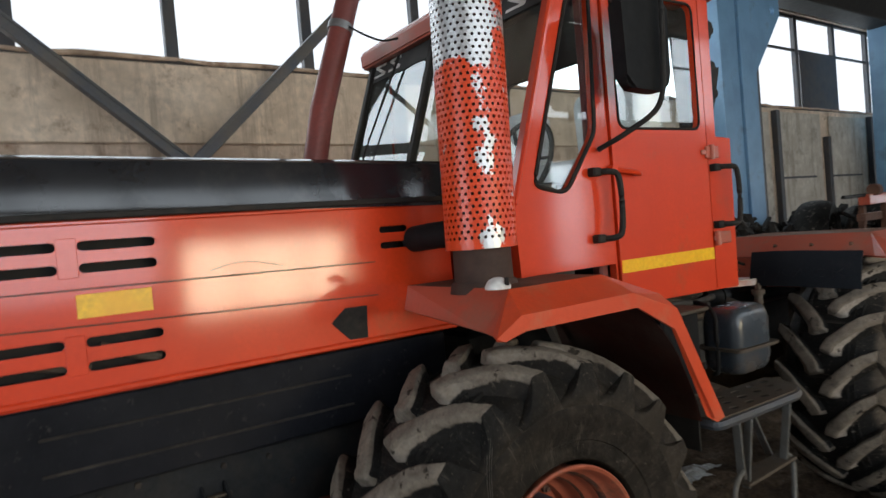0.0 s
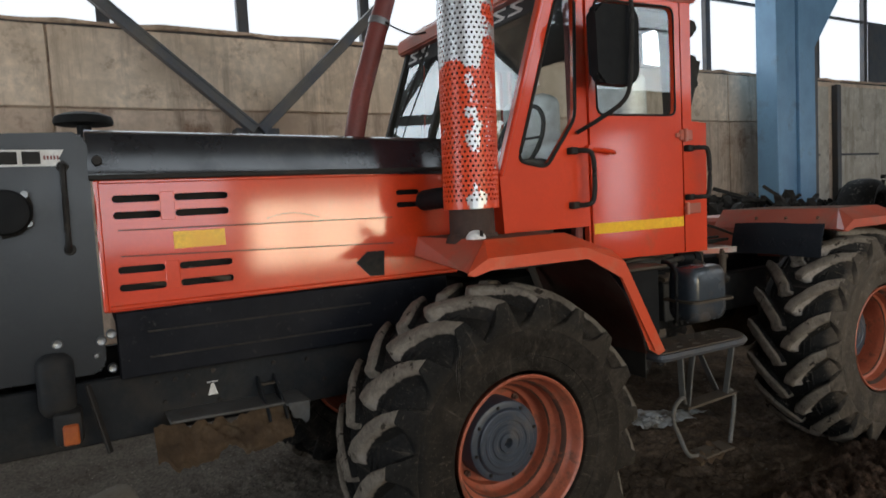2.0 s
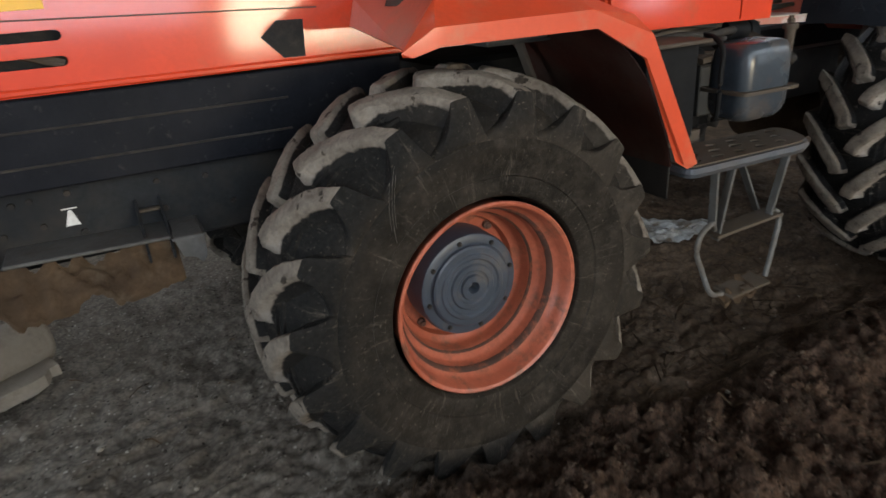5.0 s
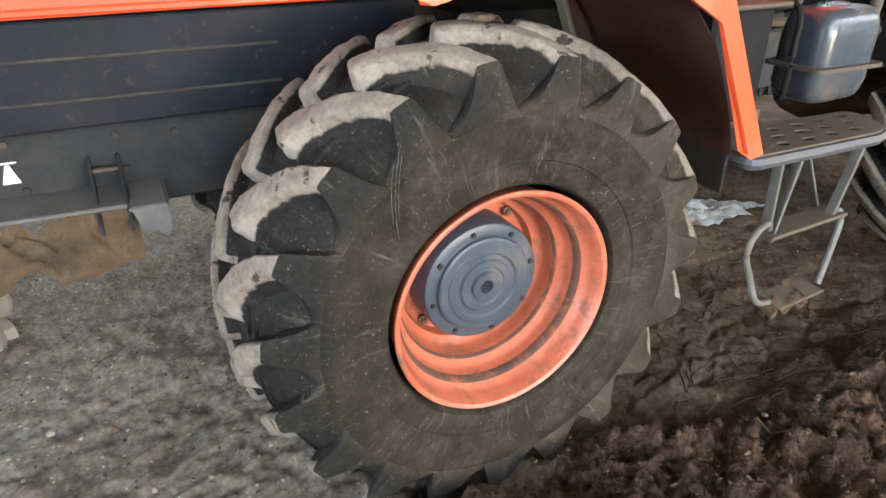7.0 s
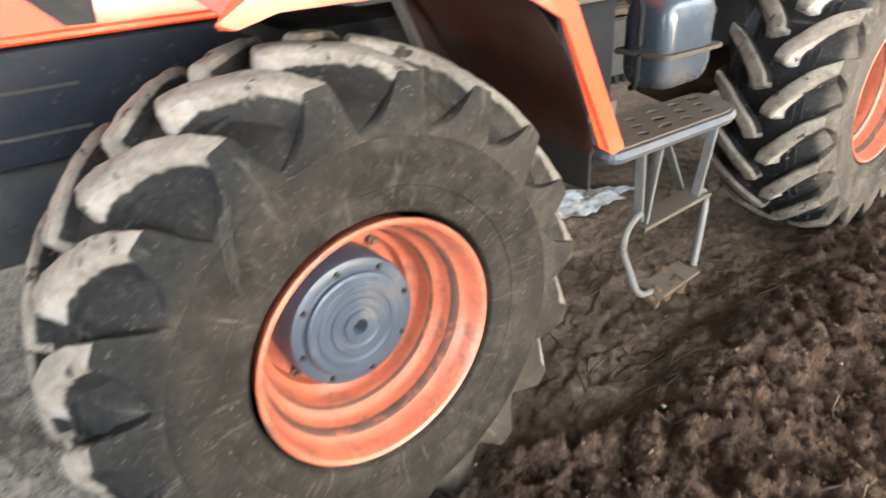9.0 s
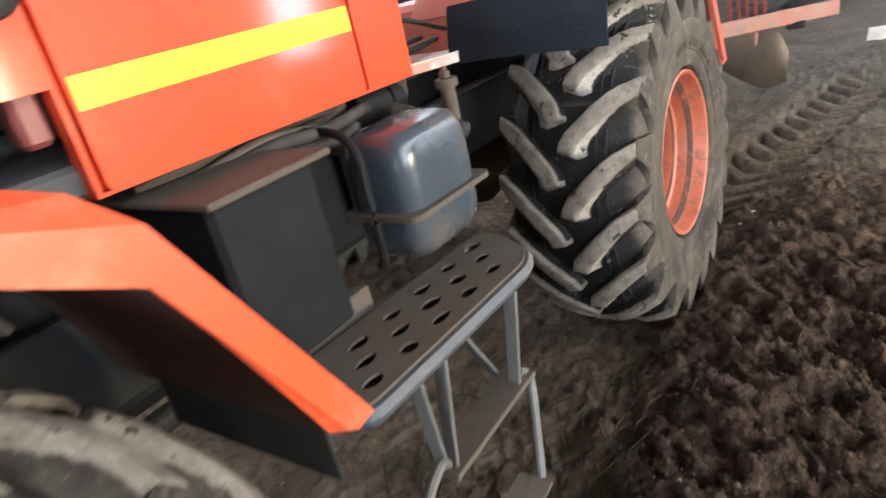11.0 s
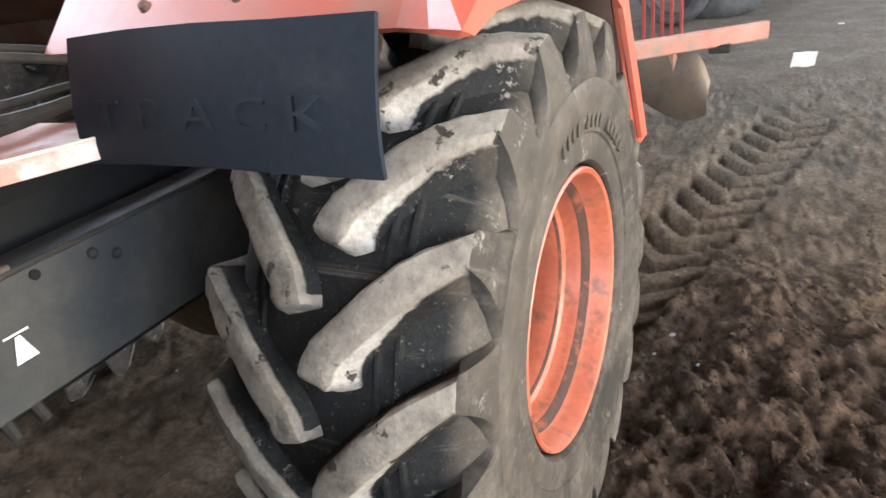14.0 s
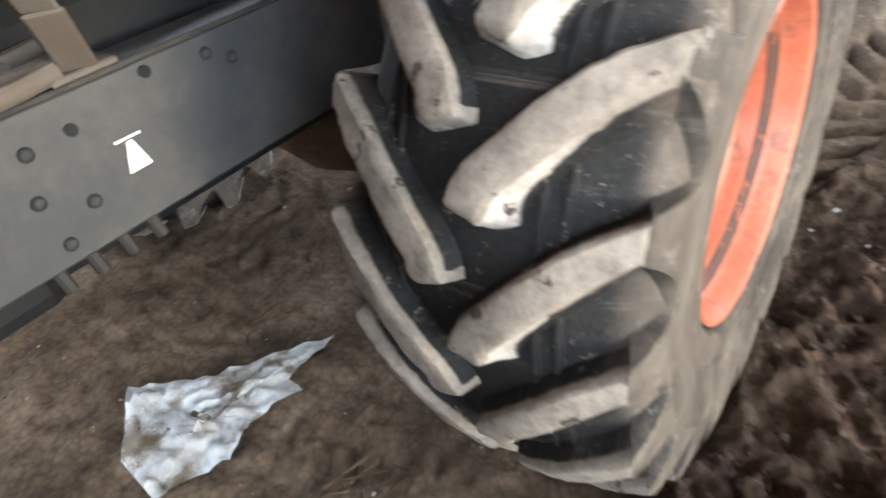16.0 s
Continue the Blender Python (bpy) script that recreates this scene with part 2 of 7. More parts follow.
def loose_bits(name, dark, mid, light):
    """Crumbs and chips of many tones, one a piece."""
    m = bpy.data.materials.new(name)
    m.use_nodes = True
    nt = m.node_tree
    b = nt.nodes["Principled BSDF"]
    b.inputs["Roughness"].default_value, b.inputs["Specular IOR Level"].default_value = 0.95, 0.08
    geo, r = nt.nodes.new("ShaderNodeNewGeometry"), nt.nodes.new("ShaderNodeValToRGB")
    el = r.color_ramp.elements
    el.new(0.7)
    for e, p, c in zip(el, (0.0, 0.7, 1.0), (dark, mid, light)):
        e.position, e.color = p, (*c, 1)
    nt.links.new(geo.outputs["Random Per Island"], r.inputs[0])
    co, n, x = nt.nodes.new("ShaderNodeTexCoord"), nt.nodes.new("ShaderNodeTexNoise"), nt.nodes.new("ShaderNodeMix")
    n.inputs["Scale"].default_value = 220.0
    nt.links.new(co.outputs["Object"], n.inputs["Vector"])
    x.data_type, x.blend_type = "RGBA", "OVERLAY"
    x.inputs[0].default_value = 0.6
    nt.links.new(r.outputs[0], x.inputs[6])
    nt.links.new(n.outputs["Fac"], x.inputs[7])
    nt.links.new(x.outputs[2], b.inputs["Base Color"])
    return m


CLOD = loose_bits("dark_soil_crumbs", (0.028, 0.0195, 0.0138), (0.062, 0.043, 0.03), (0.09, 0.065, 0.047))
GRIT = loose_bits("floor_grit_chips", (0.035, 0.029, 0.024), (0.13, 0.113, 0.095), (0.32, 0.3, 0.27))
OLD_RUBBER = material("weathered_grey_rubber", (0.07, 0.07, 0.073), 0.8, other=(0.045, 0.044, 0.045), scale=4, bump=0.2, dirt=(0.12, 0.11, 0.1), dirt_scale=5, dirt_at=(0.5, 0.75))
PIPE_CEMENT = material("grey_cement_pipe", (0.24, 0.215, 0.18), 0.9, other=(0.17, 0.15, 0.125), scale=5, bump=0.2, dirt=(0.085, 0.068, 0.05), dirt_at=(0.5, 0.74))
MATTE_BLACK = material("matte_black_plastic", (0.007, 0.007, 0.008), 0.6, other=(0.012, 0.012, 0.012), scale=8, bump=0.04)
SHARE_STEEL = material("rusty_dark_share_steel", (0.1, 0.085, 0.07), 0.5, metal=0.4, other=(0.13, 0.08, 0.045), scale=4, bump=0.15, dirt=(0.06, 0.05, 0.04), dirt_scale=5)
MUFFLER = material("burnt_brown_pipe_steel", (0.035, 0.018, 0.013), 0.8, other=(0.06, 0.03, 0.02), scale=9, bump=0.2)
PALE_SHEET = material("pale_stained_sheet", (0.6, 0.55, 0.47), 0.85, other=(0.47, 0.41, 0.33), scale=2.5, fine=9, bump=0.1, dirt=(0.24, 0.19, 0.14), dirt_scale=2.6, dirt_at=(0.55, 0.75), streak=(0.3, 0.24, 0.18))
ARCH_BRIGHT = material("dull_red_bar_paint", (0.3, 0.03, 0.025), 0.6, other=(0.2, 0.03, 0.025), scale=8, bump=0.1)
AMBER = material("amber_lens", (0.36, 0.085, 0.015), 0.35, other=(0.28, 0.06, 0.015), scale=20, bump=0.05)


ORANGE.node_tree.nodes["Principled BSDF"].inputs["Specular IOR Level"].default_value = 0.25
BLACK_PAINT.node_tree.nodes["Principled BSDF"].inputs["Specular IOR Level"].default_value = 0.55
SKIRT.node_tree.nodes["Principled BSDF"].inputs["Specular IOR Level"].default_value = 0.07
NOSE_PAINT.node_tree.nodes["Principled BSDF"].inputs["Specular IOR Level"].default_value = 0.4
for m in (RUBBER, SIDEWALL, MATTE_BLACK, HOSE, BLACK_STEEL, FLAP_RUBBER, DARK_FRAME, STEP_STEEL, GREASE, ARCH_RED, MUD, DUSTY_DECK):
    m.node_tree.nodes["Principled BSDF"].inputs["Specular IOR Level"].default_value = 0.12


def glass(name, tint, rough=0.02):
    m = bpy.data.materials.new(name)
    m.use_nodes = True
    b = m.node_tree.nodes["Principled BSDF"]
    b.inputs["Base Color"].default_value = (*tint, 1)
    b.inputs["Transmission Weight"].default_value, b.inputs["Roughness"].default_value, b.inputs["IOR"].default_value = 1.0, rough, 1.52
    return m


CAB_GLASS = glass("cab_glass", (0.86, 0.92, 0.92))


def tyre_rubber(name, dust_from, dust_to, dust_least, shoulder=False, gain=1.0, lean=0.0, line=0.0, gloss=0.13, cake_tone=1.0, chalky=0.35):
    """Black rubber, brown dust that thickens from dust_from to dust_to (metres from the axle, or from the tread's middle), radial scuffs, and pale dry mud where "mud" is set."""
    m = bpy.data.materials.new(name)
    m.use_nodes = True
    nt = m.node_tree
    b = nt.nodes["Principled BSDF"]
    co = nt.nodes.new("ShaderNodeTexCoord")
    inf = nt.nodes.new("ShaderNodeObjectInfo")
    off = nt.nodes.new("ShaderNodeVectorMath")
    off.operation = "MULTIPLY_ADD"
    off.inputs[1].default_value = (7.3, 3.1, 5.7)
    nt.links.new(inf.outputs["Random"], off.inputs[0])
    nt.links.new(co.outputs["Object"], off.inputs[2])

    def tex(sc, detail=6.0, ro=0.65, src=None):
        n = nt.nodes.new("ShaderNodeTexNoise")
        n.inputs["Scale"].default_value, n.inputs["Detail"].default_value, n.inputs["Roughness"].default_value = sc, detail, ro
        nt.links.new(src or off.outputs[0], n.inputs["Vector"])
        return n.outputs["Fac"]

    def math_node(op, a, z):
        n = nt.nodes.new("ShaderNodeMath")
        n.operation = op
        for sock, val in zip(n.inputs, (a, z)):
            if isinstance(val, (int, float)):
                sock.default_value = val
            else:
                nt.links.new(val, sock)
        return n.outputs[0]

    def ramp(src, a, z, ca=(0, 0, 0), cz=(1, 1, 1)):
        r = nt.nodes.new("ShaderNodeValToRGB")
        r.color_ramp.elements[0].position, r.color_ramp.elements[1].position = a, z
        r.color_ramp.elements[0].color, r.color_ramp.elements[1].color = (*ca, 1), (*cz, 1)
        nt.links.new(src, r.inputs[0])
        return r.outputs[0]

    def mix(f, a, z):
        x = nt.nodes.new("ShaderNodeMix")
        x.data_type = "RGBA"
        nt.links.new(f, x.inputs[0])
        nt.links.new(a, x.inputs[6])
        nt.links.new(z, x.inputs[7])
        return x.outputs[2]

    sep = nt.nodes.new("ShaderNodeSeparateXYZ")
    nt.links.new(co.outputs["Object"], sep.inputs[0])
    far = math_node("SQRT", math_node("ADD", math_node("MULTIPLY", sep.outputs[0], sep.outputs[0]), math_node("MULTIPLY", sep.outputs[2], sep.outputs[2])), 0)
    ang = math_node("ADD", math_node("ARCTAN2", sep.outputs[0], sep.outputs[2]), math_node("MULTIPLY", inf.outputs["Random"], 9.0))
    spoke = nt.nodes.new("ShaderNodeCombineXYZ")
    nt.links.new(math_node("MULTIPLY", ang, 17.0), spoke.inputs[0])
    nt.links.new(math_node("MULTIPLY", far, 4.0), spoke.inputs[1])
    col = ramp(tex(70, 3), 0.3, 0.7, (0.0085, 0.008, 0.0078), (0.0165, 0.0155, 0.0145))
    brown = mix(ramp(tex(9, 9, 0.75), 0.45, 0.75), ramp(tex(2.2, 5), 0.35, 0.65, *[tuple(gain * c for c in k) for k in ((0.017, 0.0142, 0.0118), (0.036, 0.029, 0.0228))]), ramp(tex(40, 5), 0.35, 0.65, *[tuple(gain * c for c in k) for k in ((0.046, 0.0375, 0.0295), (0.085, 0.069, 0.054))]))
    mr = nt.nodes.new("ShaderNodeMapRange")
    mr.inputs["From Min"].default_value, mr.inputs["From Max"].default_value = dust_from, dust_to
    mr.inputs["To Min"].default_value, mr.inputs["To Max"].default_value = dust_least, 1.0
    nt.links.new(math_node("ABSOLUTE", sep.outputs[1], 0) if shoulder else far, mr.inputs["Value"])
    cover = math_node("ADD", mr.outputs[0], math_node("MULTIPLY", math_node("SUBTRACT", tex(3.2, 9, 0.66), 0.5), 1.5))
    if lean:
        geo, place = nt.nodes.new("ShaderNodeNewGeometry"), nt.nodes.new("ShaderNodeSeparateXYZ")
        nt.links.new(geo.outputs["Position"], place.inputs[0])
        cover = math_node("ADD", cover, math_node("MULTIPLY", place.outputs[0], lean))
    col = mix(ramp(cover, 0.2, 0.85), col, brown)
    pale = ramp(tex(50, 4), 0.35, 0.65, (0.085, 0.07, 0.055), (0.15, 0.126, 0.1))
    col = mix(ramp(tex(85, 5, 0.7), 0.61, 0.72), col, pale)
    if line:
        ring = math_node("SUBTRACT", 1.0, math_node("DIVIDE", math_node("ABSOLUTE", math_node("SUBTRACT", far, line), 0), 0.007))
        col = mix(ramp(math_node("MULTIPLY", math_node("MAXIMUM", ring, 0), tex(11, 8, 0.7)), 0.12, 0.42), col, pale)
    col = mix(ramp(tex(1.0, 10, 0.8, spoke.outputs[0]), 0.56, 0.72), col, pale)
    if shoulder:
        col = mix(ramp(tex(15, 10, 0.78), 0.595, 0.63), col, ramp(tex(50, 4), 0.35, 0.65, (0.13, 0.113, 0.095), (0.23, 0.2, 0.17)))
    at = nt.nodes.new("ShaderNodeAttribute")
    at.attribute_name = "mud"
    cake = ramp(math_node("ADD", at.outputs["Fac"], math_node("MULTIPLY", math_node("SUBTRACT", tex(24, 9, 0.75), 0.5), 0.5)), 0.42, 0.58)
    mud = mix(ramp(tex(14, 7, 0.7), 0.4, 0.62), ramp(tex(90, 3), 0.35, 0.65, (0.165, 0.142, 0.118), (0.222, 0.194, 0.164)), ramp(tex(50, 4), 0.35, 0.65, (0.1, 0.086, 0.072), (0.16, 0.138, 0.116)))
    edge = nt.nodes.new("ShaderNodeAttribute")
    edge.attribute_name = "chalk"
    mud = mix(ramp(math_node("MULTIPLY", edge.outputs["Fac"], math_node("ADD", tex(20, 6), chalky)), 0.25, 0.75), mud, ramp(tex(70, 3), 0.35, 0.65, (0.23, 0.205, 0.18), (0.33, 0.3, 0.268)))
    mud = mix(ramp(tex(19, 6, 0.6), 0.61, 0.65), mud, ramp(tex(60, 2), 0.3, 0.7, (0.025, 0.021, 0.018), (0.055, 0.046, 0.038)))
    dull = nt.nodes.new("ShaderNodeMix")
    dull.data_type, dull.blend_type = "RGBA", "MULTIPLY"
    dull.inputs[0].default_value, dull.inputs[7].default_value = 1.0, (cake_tone, cake_tone * 0.97, cake_tone * 0.94, 1)
    nt.links.new(mud, dull.inputs[6])
    col = mix(cake, col, dull.outputs[2])
    nt.links.new(col, b.inputs["Base Color"])
    nt.links.new(ramp(cake, 0, 1, (0.66, 0.66, 0.66), (0.93, 0.93, 0.93)), b.inputs["Roughness"])
    b.inputs["Specular IOR Level"].default_value = gloss
    bp = nt.nodes.new("ShaderNodeBump")
    bp.inputs["Strength"].default_value, bp.inputs["Distance"].default_value = 0.55, 0.006
    grain = math_node("ADD", tex(95, 6, 0.7), math_node("MULTIPLY", math_node("MULTIPLY", cake, tex(28, 6, 0.7)), 1.6))
    nt.links.new(grain, bp.inputs["Height"])
    nt.links.new(bp.outputs[0], b.inputs["Normal"])
    return m


TYRE_FRONT = tyre_rubber("tyre_rubber_clean_shoulder", 0.6, 0.5, 0.4, gain=1.0, lean=0.75, gloss=0.08, cake_tone=0.95, chalky=-0.1)
TYRE_FRONT_BODY = tyre_rubber("tyre_rubber_clean_to_the_front", 0.6, 0.5, 0.4, gain=0.78, lean=0.8, line=0.537, gloss=0.06)
TYRE_REAR = tyre_rubber("tyre_rubber_dusty_shoulder", 0.19, 0.264, -0.25, True, 2.0, gloss=0.14, cake_tone=1.12)


def worn_shroud():
    """Orange paint flaked off a perforated galvanised tube."""
    m = material("flaked_orange_on_zinc", (0.68, 0.06, 0.012), 0.35, bump=0.03, spread=0.02)
    nt = m.node_tree
    b = nt.nodes["Principled BSDF"]
    co = nt.nodes.new("ShaderNodeTexCoord")
    n = nt.nodes.new("ShaderNodeTexNoise")
    n.inputs["Scale"].default_value, n.inputs["Detail"].default_value, n.inputs["Roughness"].default_value = 9.0, 7.0, 0.66
    nt.links.new(co.outputs["Object"], n.inputs["Vector"])
    r = nt.nodes.new("ShaderNodeValToRGB")
    r.color_ramp.elements[0].position, r.color_ramp.elements[1].position = 0.62, 0.64
    sep = nt.nodes.new("ShaderNodeSeparateXYZ")
    nt.links.new(co.outputs["Object"], sep.inputs[0])

    def span(src, a, z, lo, hi):
        up = nt.nodes.new("ShaderNodeMapRange")
        up.interpolation_type = "SMOOTHSTEP"
        for k, v in zip(("From Min", "From Max", "To Min", "To Max"), (a, z, lo, hi)):
            up.inputs[k].default_value = v
        nt.links.new(src, up.inputs["Value"])
        return up.outputs[0]

    def plus(a, z, op="ADD"):
        q = nt.nodes.new("ShaderNodeMath")
        q.operation = op
        nt.links.new(a, q.inputs[0])
        nt.links.new(z, q.inputs[1])
        return q.outputs[0]

    def toward(deg):
        d = nt.nodes.new("ShaderNodeVectorMath")
        d.operation = "DOT_PRODUCT"
        d.inputs[1].default_value = (math.cos(radians(deg)) / 0.13, math.sin(radians(deg)) / 0.13, 0)
        sh = nt.nodes.new("ShaderNodeVectorMath")
        sh.operation = "SUBTRACT"
        sh.inputs[1].default_value = (0.0, 0.08, 0)
        nt.links.new(co.outputs["Object"], sh.inputs[0])
        nt.links.new(sh.outputs[0], d.inputs[0])
        return d.outputs["Value"]

    # bare all round near the top on one side, and a flaked strip running down
    top = plus(span(sep.outputs[2], 2.3, 2.46, 0.0, 0.34), span(toward(-150), 0.2, 0.6, 0.3, 1.0), "MULTIPLY")
    strip = plus(span(toward(-112), 0.86, 0.98, 0.0, 0.15), span(sep.outputs[2], 1.95, 2.15, 0.45, 1.0), "MULTIPLY")
    nt.links.new(plus(plus(n.outputs["Fac"], top), strip), r.inputs[0])
    x = nt.nodes.new("ShaderNodeMix")
    x.data_type = "RGBA"
    x.inputs[7].default_value = (0.54, 0.54, 0.55, 1)
    old = b.inputs["Base Color"].links[0].from_socket
    nt.links.new(r.outputs[0], x.inputs[0])
    nt.links.new(old, x.inputs[6])
    nt.links.new(x.outputs[2], b.inputs["Base Color"])
    mm = nt.nodes.new("ShaderNodeMath")
    mm.operation = "MULTIPLY"
    mm.inputs[1].default_value = 0.6
    nt.links.new(r.outputs[0], mm.inputs[0])
    nt.links.new(mm.outputs[0], b.inputs["Metallic"])
    return m


SHROUD = worn_shroud()

# ---- mesh helpers ----


def part(name, bm, mat, parent=None, label="", smooth=False, where=None):
    """Links a bmesh as one mesh object under a thing or a part."""
    me = bpy.data.meshes.new(name)
    bmesh.ops.recalc_face_normals(bm, faces=bm.faces[:])
    bm.to_mesh(me)
    bm.free()
    for m in (mat if isinstance(mat, (list, tuple)) else [mat]):
        me.materials.append(m)
    if smooth:
        for p in me.polygons:
            p.use_smooth = True
        me.set_sharp_from_angle(angle=radians(smooth if smooth is not True else 40))
    o = new(name, me)
    if where is not None:
        o.matrix_world = where
    if parent is not None:
        o.parent = parent
        o.matrix_parent_inverse = parent_world(parent).inverted()
    if label:
        tagged(o, label)
    return o


def parent_world(o):
    m = o.matrix_basis.copy()
    if o.parent is not None:
        m = parent_world(o.parent) @ o.matrix_parent_inverse @ m
    return m


def thing(name, label, category, where=(0, 0, 0), group="", kind=""):
    e = new(name)
    e.empty_display_size = 0.1
    e.location = where
    return tagged(e, label, category, group, kind)


def bm_new():
    return bmesh.new()


def box(bm, lo, hi, bevel=0.0, rot=None, seg=1):
    c = [(a + b) / 2 for a, b in zip(lo, hi)]
    s = [max(1e-4, abs(b - a)) for a, b in zip(lo, hi)]
    m = Matrix.Translation(c) @ (rot or Matrix.Identity(4)) @ Matrix.Diagonal((*s, 1))
    made = bmesh.ops.create_cube(bm, size=1, matrix=m)
    if bevel:
        es = list({e for v in made["verts"] for e in v.link_edges})
        bmesh.ops.bevel(bm, geom=es, offset=bevel, segments=seg, affect="EDGES", profile=0.5)
    return bm


def rod(bm, a, b, r, r2=None, seg=12, caps=True):
    a, b = Vector(a), Vector(b)
    d = b - a
    m = Matrix.Translation((a + b) / 2) @ d.to_track_quat("Z", "Y").to_matrix().to_4x4()
    bmesh.ops.create_cone(bm, cap_ends=caps, segments=seg, radius1=r, radius2=r if r2 is None else r2, depth=d.length, matrix=m)
    return bm


def bar(bm, a, b, w, h, bevel=0.004):
    """A rectangular bar from a to b, w wide and h deep."""
    a, b = Vector(a), Vector(b)
    d = b - a
    m = d.to_track_quat("Z", "Y").to_matrix().to_4x4()
    made = bmesh.ops.create_cube(bm, size=1, matrix=Matrix.Translation((a + b) / 2) @ m @ Matrix.Diagonal((w, h, d.length, 1)))
    if bevel:
        bmesh.ops.bevel(bm, geom=list({e for v in made["verts"] for e in v.link_edges}), offset=bevel, segments=1, affect="EDGES")
    return bm


def sweep(bm, pts, r, seg=8, closed=False):
    """A round tube along a line of points."""
    pts = [Vector(p) for p in pts]
    rings = []
    n = len(pts)
    for i, p in enumerate(pts):
        a = pts[(i - 1) % n] if (closed or i > 0) else p
        b = pts[(i + 1) % n] if (closed or i < n - 1) else p
        q = (b - a).to_track_quat("Z", "Y")
        rr = r[i] if isinstance(r, (list, tuple)) else r
        rings.append([bm.verts.new(p + q @ Vector((rr * math.cos(k * math.tau / seg), rr * math.sin(k * math.tau / seg), 0))) for k in range(seg)])
    for i in range(n if closed else n - 1):
        u, v = rings[i], rings[(i + 1) % n]
        for k in range(seg):
            bm.faces.new((u[k], u[(k + 1) % seg], v[(k + 1) % seg], v[k]))
    if not closed:
        bm.faces.new(rings[0][::-1])
        bm.faces.new(rings[-1])
    return bm


def smooth_line(pts, n=6):
    """Points of a Catmull-Rom curve through pts."""
    pts = [Vector(p) for p in pts]
    ext = [pts[0] * 2 - pts[1]] + pts + [pts[-1] * 2 - pts[-2]]
    out = []
    for i in range(1, len(ext) - 2):
        a, b, c, d = ext[i - 1:i + 3]
        for k in range(n):
            t = k / n
            out.append(0.5 * ((2 * b) + (c - a) * t + (2 * a - 5 * b + 4 * c - d) * t * t + (3 * b - a - 3 * c + d) * t ** 3))
    return out + [pts[-1]]


def lathe(bm, prof, seg=64, close_in=False):
    """Turns (radius, y) points round the y axis."""
    rings = []
    for r, y in prof:
        if r < 1e-5:
            rings.append([bm.verts.new((0, y, 0))])
        else:
            rings.append([bm.verts.new((r * math.cos(k * math.tau / seg), y, r * math.sin(k * math.tau / seg))) for k in range(seg)])
    for u, v in zip(rings, rings[1:]):
        for k in range(seg):
            a, b = u[k % len(u)], u[(k + 1) % len(u)]
            c, d = v[(k + 1) % len(v)], v[k % len(v)]
            vs = []
            for q in (a, b, c, d):
                if q not in vs:
                    vs.append(q)
            if len(vs) > 2:
                bm.faces.new(vs)
    return bm


def prism(bm, outline, y0, y1, bevel=0.0):
    """An (x, z) outline given depth from y0 to y1."""
    a = [bm.verts.new((x, y0, z)) for x, z in outline]
    b = [bm.verts.new((x, y1, z)) for x, z in outline]
    n = len(outline)
    fs = [bm.faces.new(a), bm.faces.new(b[::-1])]
    for i in range(n):
        fs.append(bm.faces.new((a[i], b[i], b[(i + 1) % n], a[(i + 1) % n])))
    if bevel:
        bmesh.ops.bevel(bm, geom=list({e for f in fs for e in f.edges}), offset=bevel, segments=2, affect="EDGES")
    return bm


def in_poly(x, z, poly):
    c = False
    for (x0, z0), (x1, z1) in zip(poly, poly[1:] + poly[:1]):
        if (z0 > z) != (z1 > z) and x < (x1 - x0) * (z - z0) / (z1 - z0) + x0:
            c = not c
    return c


def holed(bm, outline, holes, y0, y1, put=None, inside=None):
    """A plate in x and z with real holes, from y0 to y1."""
    vs, es = [], []
    for loop in [outline] + holes:
        s = len(vs)
        vs += [Vector(p) for p in loop]
        es += [(s + i, s + (i + 1) % len(loop)) for i in range(len(loop))]
    V, E, F, *_ = geometry.delaunay_2d_cdt(vs, es, [], 0, 1e-6)
    test = inside or (lambda x, z: in_poly(x, z, outline) and not any(in_poly(x, z, h) for h in holes))
    keep = [f for f in F if test(sum(V[i].x for i in f) / 3, sum(V[i].y for i in f) / 3)]
    count = {}
    for f in keep:
        for i in range(3):
            k = (f[i], f[(i + 1) % 3])
            count[tuple(sorted(k))] = count.get(tuple(sorted(k)), 0) + 1
    put = put or (lambda x, z, y: (x, y, z))
    a = [bm.verts.new(put(v.x, v.y, y0)) for v in V]
    b = [bm.verts.new(put(v.x, v.y, y1)) for v in V]
    for f in keep:
        bm.faces.new([a[i] for i in f])
        bm.faces.new([b[i] for i in reversed(f)])
    for (i, j), c in count.items():
        if c == 1:
            bm.faces.new((a[i], a[j], b[j], b[i]))
    loose = [v for v in bm.verts if not v.link_faces]
    bmesh.ops.delete(bm, geom=loose, context="VERTS")
    return bm


def slot(x0, x1, z0, z1, seg=5):
    """A slot with round ends, as an outline."""
    r = (z1 - z0) / 2
    zc = (z0 + z1) / 2
    out = [(x1 - r + r * math.cos(a), zc + r * math.sin(a)) for a in [math.pi * (k / seg - 0.5) for k in range(seg + 1)]]
    return out + [(x0 + r + r * math.cos(a), zc + r * math.sin(a)) for a in [math.pi * (k / seg + 0.5) for k in range(seg + 1)]]


